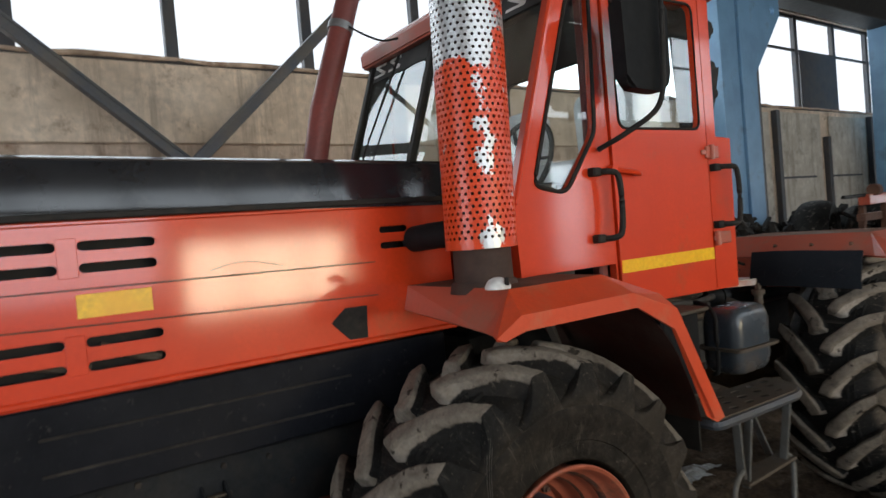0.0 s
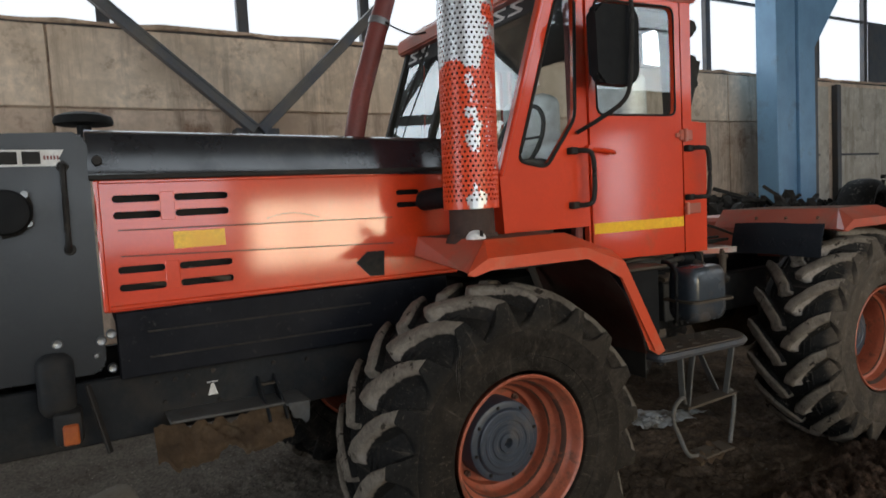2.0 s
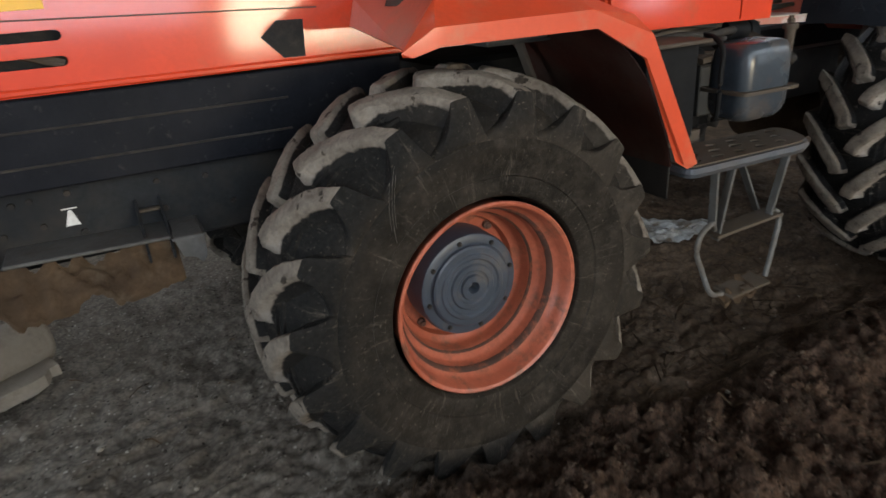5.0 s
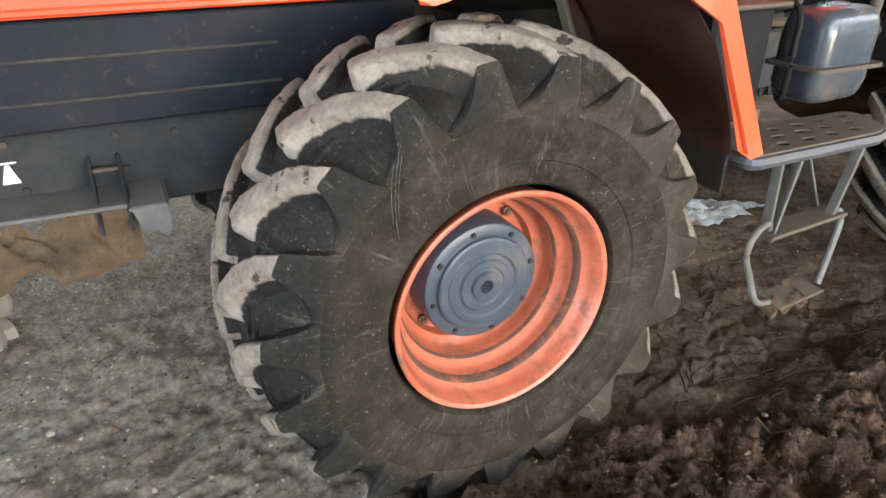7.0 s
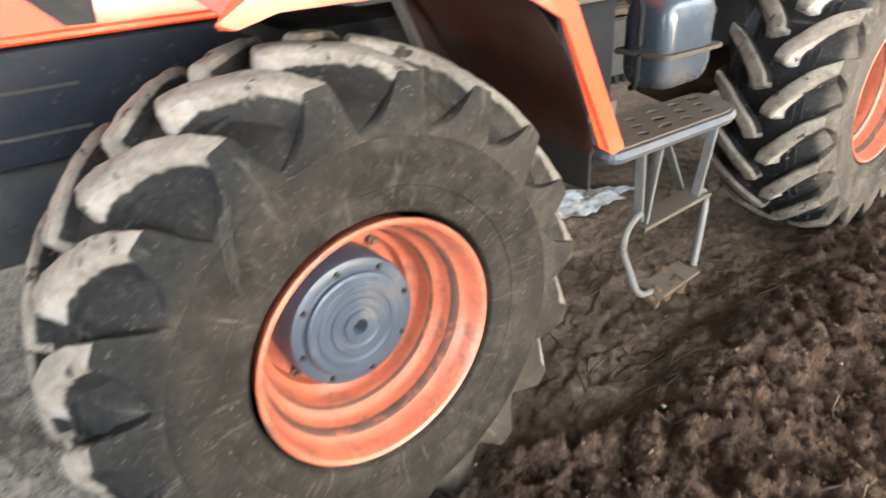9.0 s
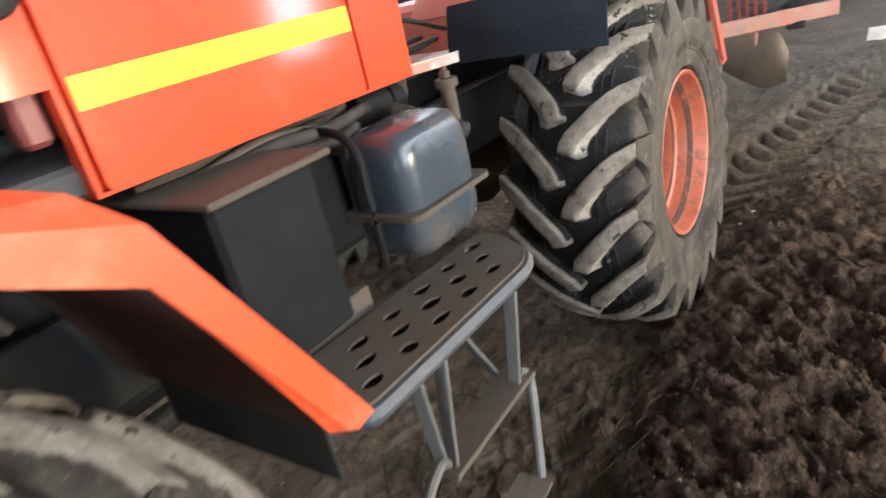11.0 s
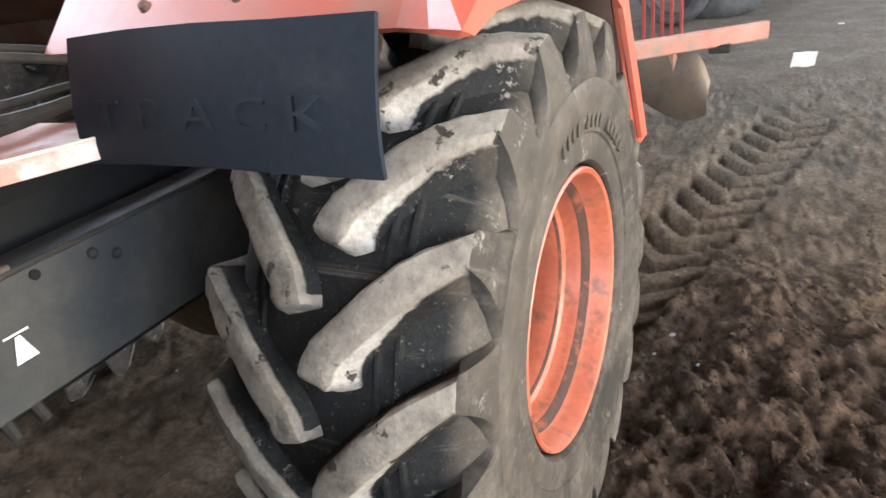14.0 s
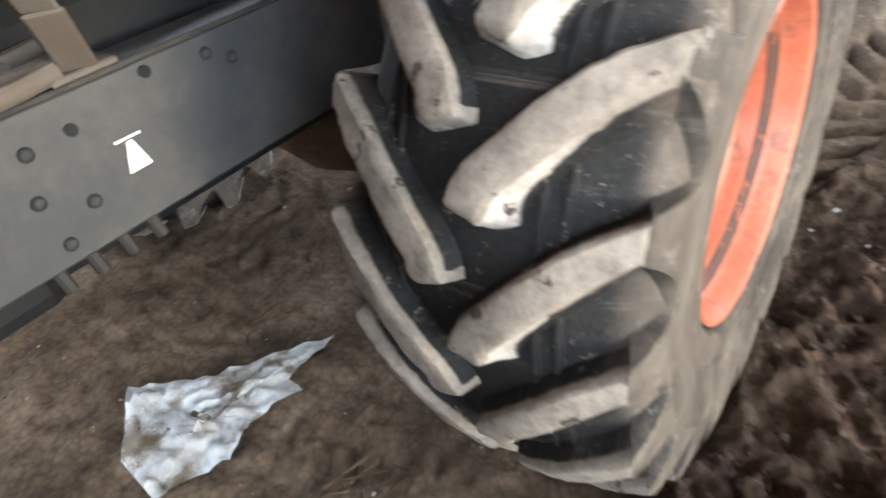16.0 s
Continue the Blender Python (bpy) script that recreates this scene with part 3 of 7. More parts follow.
def rounded(pts, r, seg=4):
    """An outline with its corners rounded."""
    out = []
    n = len(pts)
    for i in range(n):
        p, a, b = Vector(pts[i]), Vector(pts[i - 1]), Vector(pts[(i + 1) % n])
        u, v = (a - p), (b - p)
        rr = min(r, u.length * 0.45, v.length * 0.45)
        s, e = p + u.normalized() * rr, p + v.normalized() * rr
        for k in range(seg + 1):
            t = k / seg
            out.append(tuple((1 - t) ** 2 * s + 2 * t * (1 - t) * p + t * t * e))
    return out


def inset(pts, d):
    """A convex outline drawn in by d."""
    c = Vector((sum(p[0] for p in pts) / len(pts), sum(p[1] for p in pts) / len(pts)))
    out = []
    for p in pts:
        q = Vector(p) - c
        out.append(tuple(c + q * max(0, 1 - d / q.length * 1.2)))
    return out


def thicken(bm, t):
    bmesh.ops.recalc_face_normals(bm, faces=bm.faces[:])
    bmesh.ops.solidify(bm, geom=bm.faces[:], thickness=t)
    return bm


def value_noise(x, y, seed):
    """Smooth noise on arrays, 0 to 1, one cell a unit."""
    xi, yi = np.floor(x).astype(np.int64), np.floor(y).astype(np.int64)
    xf, yf = x - xi, y - yi
    u, v = xf * xf * (3 - 2 * xf), yf * yf * (3 - 2 * yf)

    def h(i, j):
        k = (i * 374761393 + j * 668265263 + seed * 974711) & 0xFFFFFFFF
        k = ((k ^ (k >> 13)) * 1274126177) & 0xFFFFFFFF
        return ((k ^ (k >> 16)) & 0xFFFF) / 65535.0

    return (h(xi, yi) * (1 - u) + h(xi + 1, yi) * u) * (1 - v) + (h(xi, yi + 1) * (1 - u) + h(xi + 1, yi + 1) * u) * v


# ---- ground: one sheet, beaten earth and dug soil ----


def spaced(parts_):
    out = []
    for a, b, step in parts_:
        out += list(np.arange(a, b - step * 0.5, step))
    return np.array(out + [parts_[-1][1]])


GX = spaced([(-90, -10, 8), (-10, -3.4, 0.3), (-3.4, -1.9, 0.025), (-1.9, 4.6, 0.0115), (4.6, 9, 0.05), (9, 20, 0.4), (20, 120, 10)])
GY = spaced([(-90, -10, 8), (-10, -2.7, 0.3), (-2.7, -1.3, 0.018), (-1.3, 0.75, 0.0115), (0.75, 2.3, 0.025), (2.3, 8, 0.3), (8, 100, 9.2)])


def step01(v, a, b):
    t = np.clip((v - a) / (b - a), 0, 1)
    return t * t * (3 - 2 * t)


def soil_at(x, y):
    """Where dug dark soil lies over the beaten floor, 0 to 1."""
    w = (value_noise(x * 2.1, y * 2.1, 5) - 0.5) * 0.5 + (value_noise(x * 7, y * 7, 6) - 0.5) * 0.16
    edge = -0.2 * step01(x, 0.2, 0.7) * (1 - step01(x, 1.9, 2.4))
    s = step01(x + w, -0.5, -0.2) * (1 - step01(x + w * 2.5 + y * 0.35, 2.4, 4.5)) * (1 - step01(y + w * 0.8, -0.32 + edge, 0.02 + edge))
    return s * step01(y, -5, -3)


def rut(x, y, ax, ay, bx, by, width):
    """A tyre print: depth of a row of slanted bars along a line."""
    dx, dy = bx - ax, by - ay
    ln = math.hypot(dx, dy)
    u, v = ((x - ax) * dx + (y - ay) * dy) / ln, (-(x - ax) * dy + (y - ay) * dx) / ln
    on = step01(u, 0, 0.3) * (1 - step01(u, ln - 0.5, ln)) * (1 - step01(np.abs(v), width * 0.42, width * 0.55))
    bars = 0.5 + 0.5 * np.sin((u - np.abs(v) * 0.9) * math.tau / 0.23)
    return on * (0.006 + 0.07 * step01(bars, 0.48, 0.62))


def ground_height(x, y):
    near = step01(x, -3.4, -2.9) * (1 - step01(x, 7.5, 9.0)) * step01(y, -2.7, -2.25) * (1 - step01(y, 1.9, 2.3))
    s = soil_at(x, y)
    n1, n2, n3 = value_noise(x * 1.3, y * 1.3, 1), value_noise(x * 5, y * 5, 2), value_noise(x * 13, y * 13, 3)
    n4 = value_noise(x * 31, y * 31, 4)
    p, q = x * 0.92 + y * 0.4 + 0.05 * n3, y * 0.92 - x * 0.4 + 0.04 * n2
    plates = step01(value_noise(p * 13, q * 27, 41), 0.42, 0.56) * 0.009 + step01(value_noise(p * 26 + 3, q * 50, 42), 0.5, 0.62) * 0.006 + step01(value_noise(p * 6, q * 11, 43), 0.5, 0.58) * 0.007
    flat = (n1 - 0.5) * 0.03 + (n2 - 0.5) * 0.02 + (n3 - 0.5) * 0.018 + (n4 - 0.5) * 0.012 + plates - 0.01
    u, v = x * 0.83 + y * 0.56 + 0.12 * n1, y * 0.83 - x * 0.56 + 0.1 * value_noise(x * 3, y * 3, 21)
    clods = 0.07 * value_noise(u * 3.1, v * 3.1, 22) + 0.07 * np.abs(value_noise(u * 7.3, v * 7.3, 23) - 0.5) + 0.036 * value_noise(v * 17, u * 17, 24) + 0.03 * np.abs(value_noise(u * 21, v * 21, 25) - 0.5) * 2 + 0.018 * np.abs(value_noise(v * 41 + u * 9, u * 41 - v * 9, 26) - 0.5) * 2 + 0.007 * value_noise(u * 80, v * 80, 27)
    clods = clods * 0.8 + 0.034 * step01(value_noise(u * 8.5, v * 11, 28), 0.44, 0.6) + 0.02 * step01(value_noise(u * 18, v * 18, 29), 0.48, 0.6) + 0.011 * step01(value_noise(v * 37, u * 37, 30), 0.5, 0.62)
    heap = 0.022 + 0.05 * np.exp(-((y + 0.62) / 0.35) ** 2)
    h = flat + s * (heap - 0.03 + clods)
    prints = rut(x, y, 3.7, 0.06, 7.2, -0.75, 0.5) + 0.5 * rut(x, y, 3.2, -1.64, 9.3, -2.2, 0.46)
    h = h * (1 - 0.75 * step01(prints, 0.0, 0.006)) - prints
    h += 0.03 * np.exp(-(((x - 5) * 0.2 + (y - 0.12)) / 0.1) ** 2) * step01(x, 3.6, 4.2) * (1 - step01(x, 6.5, 7.5))
    return h * near


def ground_material():
    m = material("beaten_earth_and_soil", (0.15, 0.135, 0.115), 0.95, bump=0.0)
    nt = m.node_tree
    b = nt.nodes["Principled BSDF"]
    b.inputs["Specular IOR Level"].default_value = 0.1
    co = nt.nodes.new("ShaderNodeTexCoord")

    def tex(sc, detail=8.0, ro=0.65):
        n = nt.nodes.new("ShaderNodeTexNoise")
        n.inputs["Scale"].default_value, n.inputs["Detail"].default_value, n.inputs["Roughness"].default_value = sc, detail, ro
        nt.links.new(co.outputs["Object"], n.inputs["Vector"])
        return n.outputs["Fac"]

    def ramp(src, *stops):
        r = nt.nodes.new("ShaderNodeValToRGB")
        el = r.color_ramp.elements
        while len(el) < len(stops):
            el.new(0.5)
        for e, (p, c) in zip(el, stops):
            e.position, e.color = p, (*c, 1)
        nt.links.new(src, r.inputs[0])
        return r.outputs[0]

    def mix(f, a, z):
        x = nt.nodes.new("ShaderNodeMix")
        x.data_type = "RGBA"
        nt.links.new(f, x.inputs[0])
        nt.links.new(a, x.inputs[6])
        nt.links.new(z, x.inputs[7])
        return x.outputs[2]

    def attr(name):
        a = nt.nodes.new("ShaderNodeAttribute")
        a.attribute_name = name
        return a.outputs["Fac"]

    pale = ramp(tex(2.2), (0.3, (0.072, 0.06, 0.05)), (0.5, (0.125, 0.108, 0.091)), (0.7, (0.18, 0.16, 0.138)))
    pale = mix(ramp(tex(17), (0.48, (0, 0, 0)), (0.6, (1, 1, 1))), pale, ramp(tex(60), (0.35, (0.085, 0.073, 0.06)), (0.65, (0.165, 0.147, 0.126))))
    chips = nt.nodes.new("ShaderNodeTexVoronoi")
    chips.inputs["Scale"].default_value = 62.0
    nt.links.new(co.outputs["Object"], chips.inputs["Vector"])
    pick = nt.nodes.new("ShaderNodeSeparateColor")
    nt.links.new(chips.outputs["Color"], pick.inputs[0])
    near = nt.nodes.new("ShaderNodeMath")
    near.operation = "MULTIPLY"
    nt.links.new(ramp(pick.outputs[0], (0.86, (0, 0, 0)), (0.9, (1, 1, 1))), near.inputs[0])
    nt.links.new(ramp(chips.outputs["Distance"], (0.3, (1, 1, 1)), (0.42, (0, 0, 0))), near.inputs[1])
    pale = mix(near.outputs[0], pale, ramp(pick.outputs[1], (0.3, (0.035, 0.03, 0.025)), (0.8, (0.3, 0.28, 0.25))))
    brown = ramp(tex(3.1), (0.3, (0.036, 0.0245, 0.0165)), (0.52, (0.084, 0.058, 0.039)), (0.7, (0.145, 0.106, 0.076)))
    brown = mix(ramp(tex(40), (0.55, (0, 0, 0)), (0.75, (1, 1, 1))), brown, ramp(tex(70), (0.4, (0.025, 0.019, 0.014)), (0.62, (0.12, 0.1, 0.08))))
    soil = ramp(tex(9), (0.3, (0.034, 0.0215, 0.015)), (0.52, (0.104, 0.064, 0.0445)), (0.74, (0.148, 0.097, 0.07)))
    soil = mix(ramp(tex(55), (0.52, (0, 0, 0)), (0.68, (1, 1, 1))), soil, ramp(tex(90), (0.4, (0.014, 0.01, 0.008)), (0.62, (0.1, 0.076, 0.057))))
    col = mix(attr("brown"), pale, brown)
    # fine noise darkens the soil colour in spots
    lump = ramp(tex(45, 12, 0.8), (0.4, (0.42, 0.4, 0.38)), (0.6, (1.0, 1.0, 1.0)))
    mottled_soil = nt.nodes.new("ShaderNodeMix")
    mottled_soil.data_type, mottled_soil.blend_type = "RGBA", "MULTIPLY"
    mottled_soil.inputs[0].default_value = 1.0
    nt.links.new(soil, mottled_soil.inputs[6])
    nt.links.new(lump, mottled_soil.inputs[7])
    col = mix(attr("soil"), col, mottled_soil.outputs[2])
    warp = nt.nodes.new("ShaderNodeTexNoise")
    warp.inputs["Scale"].default_value, warp.inputs["Detail"].default_value = 9.0, 2.5
    nt.links.new(co.outputs["Object"], warp.inputs["Vector"])
    bend = nt.nodes.new("ShaderNodeVectorMath")
    bend.operation = "MULTIPLY_ADD"
    bend.inputs[1].default_value = (0.06, 0.06, 0.06)
    nt.links.new(warp.outputs["Color"], bend.inputs[0])
    nt.links.new(co.outputs["Object"], bend.inputs[2])
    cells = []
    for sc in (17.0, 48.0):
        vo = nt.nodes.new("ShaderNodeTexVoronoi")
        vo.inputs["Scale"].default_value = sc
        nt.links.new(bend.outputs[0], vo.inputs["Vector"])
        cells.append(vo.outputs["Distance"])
    # colour darkens towards the cell edges: crevice shade between clods, painted in
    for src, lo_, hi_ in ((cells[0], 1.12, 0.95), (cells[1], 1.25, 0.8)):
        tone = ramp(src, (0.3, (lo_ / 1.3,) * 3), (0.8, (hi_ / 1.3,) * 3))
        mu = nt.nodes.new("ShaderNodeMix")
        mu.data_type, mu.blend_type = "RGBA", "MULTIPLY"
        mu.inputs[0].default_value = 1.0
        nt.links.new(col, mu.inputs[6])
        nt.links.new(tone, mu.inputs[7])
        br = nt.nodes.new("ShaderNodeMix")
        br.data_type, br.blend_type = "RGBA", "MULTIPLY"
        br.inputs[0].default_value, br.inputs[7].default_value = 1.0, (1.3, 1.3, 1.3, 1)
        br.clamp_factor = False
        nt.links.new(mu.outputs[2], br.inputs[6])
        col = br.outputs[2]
    nt.links.new(col, b.inputs["Base Color"])
    sm = nt.nodes.new("ShaderNodeMath")
    sm.operation = "MULTIPLY_ADD"
    sm.inputs[1].default_value = -0.35
    nt.links.new(cells[0], sm.inputs[0])
    bp = nt.nodes.new("ShaderNodeBump")
    bp.inputs["Distance"].default_value = 0.022
    ru = nt.nodes.new("ShaderNodeMapRange")
    ru.inputs["To Min"].default_value, ru.inputs["To Max"].default_value = 0.6, 1.0
    nt.links.new(attr("soil"), ru.inputs["Value"])
    nt.links.new(ru.outputs[0], bp.inputs["Strength"])
    nt.links.new(tex(38, 14, 0.8), sm.inputs[2])
    nt.links.new(sm.outputs[0], bp.inputs["Height"])
    nt.links.new(bp.outputs[0], b.inputs["Normal"])
    return m


def build_ground():
    X, Y = np.meshgrid(GX, GY, indexing="ij")
    Z = ground_height(X, Y)
    nx, ny = X.shape
    co = np.stack([X, Y, Z], -1).reshape(-1, 3)
    idx = np.arange(nx * ny).reshape(nx, ny)
    quads = np.stack([idx[:-1, :-1], idx[1:, :-1], idx[1:, 1:], idx[:-1, 1:]], -1).reshape(-1, 4)
    me = bpy.data.meshes.new("ground")
    me.vertices.add(len(co))
    me.vertices.foreach_set("co", co.ravel())
    me.loops.add(quads.size)
    me.loops.foreach_set("vertex_index", quads.ravel())
    me.polygons.add(len(quads))
    me.polygons.foreach_set("loop_start", np.arange(0, quads.size, 4))
    me.polygons.foreach_set("loop_total", np.full(len(quads), 4))
    me.update(calc_edges=True)
    me.shade_smooth()
    w = (value_noise(X * 1.2, Y * 1.2, 9) - 0.5) * 0.9
    brown = step01(X + w, -0.4, 0.6) * (1 - 0.55 * step01(X + w, 4.0, 7.5))
    for name, val in (("soil", soil_at(X, Y)), ("brown", brown)):
        a = me.attributes.new(name, "FLOAT", "POINT")
        a.data.foreach_set("value", val.ravel().astype(np.float32))
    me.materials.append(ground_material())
    return tagged(new("ground", me), "beaten earth floor of the hall with dug dark soil and tyre prints", "ground", kind="structure")


build_ground()


def build_clods():
    """Loose crumbs and lumps of soil, joined."""
    rng = np.random.default_rng(4)
    base = bmesh.new()
    bmesh.ops.create_icosphere(base, subdivisions=1, radius=1)
    for v in base.verts:
        v.co *= 1 + 0.45 * noise.noise(v.co * 1.7)
    bv = np.array([v.co[:] for v in base.verts])
    bf = np.array([[v.index for v in f.verts] for f in base.faces])
    base.free()
    n = 150000
    xy = np.stack([np.concatenate([rng.uniform(-0.5, 2.4, n * 2 // 3), rng.uniform(2.4, 5.2, n - n * 2 // 3)]), rng.uniform(-1.5, 0.15, n)], -1)
    xy = xy[rng.uniform(size=n) < np.maximum(soil_at(xy[:, 0], xy[:, 1]), 0.015)]
    rng.shuffle(xy)
    xy = xy[:24000]
    n = len(xy)
    r = 0.0022 * (1 + 2.8 * rng.uniform(size=n) ** 4)
    z = ground_height(xy[:, 0], xy[:, 1])
    size = r[:, None, None] * rng.uniform(0.6, 1.3, (n, len(bv), 1)) * np.stack([rng.uniform(0.8, 1.9, n), rng.uniform(0.8, 1.9, n), rng.uniform(0.6, 1.0, n)], -1)[:, None]
    p = bv[None] * size + np.stack([xy[:, 0], xy[:, 1], z - r * 0.1], -1)[:, None]
    f = bf[None] + (np.arange(n) * len(bv))[:, None, None]
    me = bpy.data.meshes.new("soil_crumbs")
    me.from_pydata(p.reshape(-1, 3).tolist(), [], f.reshape(-1, 3).tolist())
    me.materials.append(CLOD)
    tagged(new("soil_crumbs", me), "loose crumbs and clods of dark dug soil", "soil", kind="stuff")


build_clods()


def build_gravel():
    """Grit and small stones trodden into the pale floor, joined."""
    rng = np.random.default_rng(11)
    base = bmesh.new()
    bmesh.ops.create_icosphere(base, subdivisions=1, radius=0.8)
    tet = np.array([v.co[:] for v in base.verts])
    tri = np.array([[v.index for v in f.verts] for f in base.faces])
    base.free()
    n = 10000
    xy = np.stack([np.concatenate([rng.uniform(-2.2, 0.2, n * 3 // 4), rng.uniform(0.2, 6.5, n - n * 3 // 4)]), rng.uniform(-1.6, 2.0, n)], -1)
    r = 0.0022 * (1 + 2.8 * rng.uniform(size=n) ** 6)
    keep = soil_at(xy[:, 0], xy[:, 1]) < 0.25
    xy, r = xy[keep], r[keep]
    n = len(xy)
    z = ground_height(xy[:, 0], xy[:, 1])
    p = tet[None] * r[:, None, None] * rng.uniform(0.65, 1.35, (n, len(tet), 3)) * np.stack([rng.uniform(0.8, 2.0, n), rng.uniform(0.8, 1.5, n), rng.uniform(0.4, 0.9, n)], -1)[:, None] + np.stack([xy[:, 0], xy[:, 1], z + r * 0.2], -1)[:, None]
    f = tri[None] + (np.arange(n) * len(tet))[:, None, None]
    me = bpy.data.meshes.new("floor_grit")
    me.from_pydata(p.reshape(-1, 3).tolist(), [], f.reshape(-1, 3).tolist())
    me.materials.append(GRIT)
    tagged(new("floor_grit", me), "pale grit and small stones trodden into the floor", "grit", kind="stuff")


build_gravel()

# ---- hall shell ----
WALL_Y, SILL, JOINT, HEAD = 6.5, 4.08, 3.11, 6.55
MULLIONS = [-6.4, -4.65, -2.9, -1.13, 0.57, 2.37, 4.2, 6.1, 8.05, 10.02, 12.05, 13.85, 15.9, 17.95, 20.0, 22.0, 24.0, 26.0, 28.0, 30.0]


def side_wall(name, y0, y1, gate=None):
    """A long wall of concrete slabs with a window band, and a gate where given."""
    bm = bm_new()
    spans = [(-14, -4.2), (0.85, gate[0]), (gate[1], 9.0), (10.4, 34)] if gate else [(-14, 34)]
    for a, b in spans:
        box(bm, (a, y0, -0.3), (b, y1, SILL))
    if gate:
        box(bm, (gate[0], y0, -0.3), (gate[1], y1, 0.62))
        box(bm, (gate[0], y0, gate[2]), (gate[1], y1, SILL))
        box(bm, (-4.2, y0, -0.3), (0.85, y1, 1.2))
        box(bm, (-4.2, y0, 3.2), (0.85, y1, SILL))
        box(bm, (9.0, y0, -0.3), (10.4, y1, 0.6))
        box(bm, (9.0, y0, 3.2), (10.4, y1, SILL))
    box(bm, (-14, y0, HEAD), (34, y1, 8.6))
    box(bm, (-14, y0, SILL), (-6.4, y1, HEAD))
    box(bm, (30, y0, SILL), (34, y1, HEAD))
    return tagged(part(name, bm, CONCRETE_LOW), "dirty concrete slab wall of the hall with a band of windows", "wall", kind="structure")


wall_back = side_wall("wall_back", WALL_Y + 0.02, WALL_Y + 0.3)
wall_front = side_wall("wall_front", -8.9, -8.6, (1.13, 4.2, 1.98))
for name, x0, x1 in (("wall_end_far", 34, 34.3), ("wall_end_near", -14.3, -14)):
    bm = bm_new()
    if x0 > 0:
        box(bm, (x0, -8.9, -0.3), (x1, -4, 8.6))
        box(bm, (x0, 2, -0.3), (x1, WALL_Y + 0.3, 8.6))
        box(bm, (x0, -4, 4.8), (x1, 2, 8.6))
    else:
        box(bm, (x0, -8.9, -0.3), (x1, -4.5, 8.6))
        box(bm, (x0, 0.5, -0.3), (x1, WALL_Y + 0.3, 8.6))
        box(bm, (x0, -4.5, 4.9), (x1, 0.5, 8.6))
    tagged(part(name, bm, CONCRETE_LOW), "concrete end wall of the hall", "wall", kind="structure")
gate_frame = tagged(new("window_3"), "steel bars of the wide opening", "window", kind="structure")
for x in (2.1, 3.3):
    bm = bm_new()
    box(bm, (x - 0.03, -8.8, 0.62), (x + 0.03, -8.72, 1.98), 0.01)
    part("mullion", bm, SASH, gate_frame)
for z in (0.65, 1.95):
    bm = bm_new()
    box(bm, (1.13, -8.79, z - 0.03), (4.2, -8.73, z + 0.03), 0.01)
    part("transom", bm, SASH, gate_frame)
bm = bm_new()
box(bm, (-14.3, -8.9, 8.6), (34.3, WALL_Y + 0.3, 8.85))
for x in range(-12, 34, 6):
    box(bm, (x - 0.2, -8.6, 8.0), (x + 0.2, WALL_Y, 8.6))
tagged(part("ceiling", bm, ROOFING), "grey slab roof of the hall on cross beams", "ceiling", kind="structure")

# slabs of the upper and lower courses, each a piece of the wall
for course, (z0, z1, mat, off) in enumerate([(JOINT + 0.012, SILL - 0.004, CONCRETE, 0.0), (1.6, JOINT - 0.012, CONCRETE_LOW, -0.012), (0.15, 1.58, CONCRETE_LOW, -0.004)]):
    xs = [-13.9, -7.9, -1.75, 4.3, 10.4, 17.0, 23.0, 29.0, 33.9]
    for a, b in zip(xs, xs[1:]):
        bm = bm_new()
        box(bm, (a + 0.012, WALL_Y - 0.05 + off, z0), (b - 0.012, WALL_Y + 0.015, z1), 0.012)
        part("wall_slab", bm, mat, wall_back)


def window_band(name, y, out):
    """Steel sashes of the window band with mullions and a transom, standing in the wall's opening."""
    e = tagged(new(name), "steel framed factory windows, panes mostly gone", "window", kind="structure")
    for x in MULLIONS:
        bm = bm_new()
        box(bm, (x - 0.075, y - 0.06, SILL), (x + 0.075, y + 0.06, HEAD), 0.01)
        part("mullion", bm, SASH, e)
    for z, h in ((SILL + 0.05, 0.055), (5.66, 0.03), (HEAD - 0.04, 0.04)):
        bm = bm_new()
        box(bm, (-6.4, y - 0.035, z - h), (30, y + 0.035, z + h), 0.006)
        part("transom", bm, SASH, e)
    return e


window_1 = window_band("window_1", WALL_Y + 0.16, 1)
window_2 = window_band("window_2", -8.75, -1)
bm = bm_new()
box(bm, (15.97, WALL_Y + 0.07, SILL + 0.1), (17.88, WALL_Y + 0.1, 5.63), 0.004)
part("blind_panel", bm, SASH, window_1, "rusty dark sheet closing one window")
bm = bm_new()
pts = [(-6.4 + i * 0.37, WALL_Y - 0.01, SILL + 0.045 + random.uniform(-0.012, 0.03)) for i in range(98)]
sweep(bm, pts, [random.uniform(0.02, 0.04) for _ in pts], 5)
part("sill_rubble", bm, CONCRETE_LOW, window_1)

# raking braces between the columns
for i, (a, b) in enumerate([((-3.1, 6.08, 5.95), (0.5, 6.08, 2.82)), ((0.58, 6.12, 2.82), (4.0, 6.12, 6.15)), ((7.9, 6.08, 6.1), (10.4, 6.08, 4.2))][:2]):
    bm = bm_new()
    bar(bm, a, b, 0.15, 0.14, 0.008)
    d = (Vector(b) - Vector(a)).normalized()
    bar(bm, Vector(a) + Vector((0, -0.085, 0.05)), Vector(b) + Vector((0, -0.085, 0.05)), 0.03, 0.012, 0)
    tagged(part("wall_brace", bm, BRACE_STEEL), "dark grey steel raking brace against the concrete wall", "brace", group="wall braces", kind="structure")
bm = bm_new()
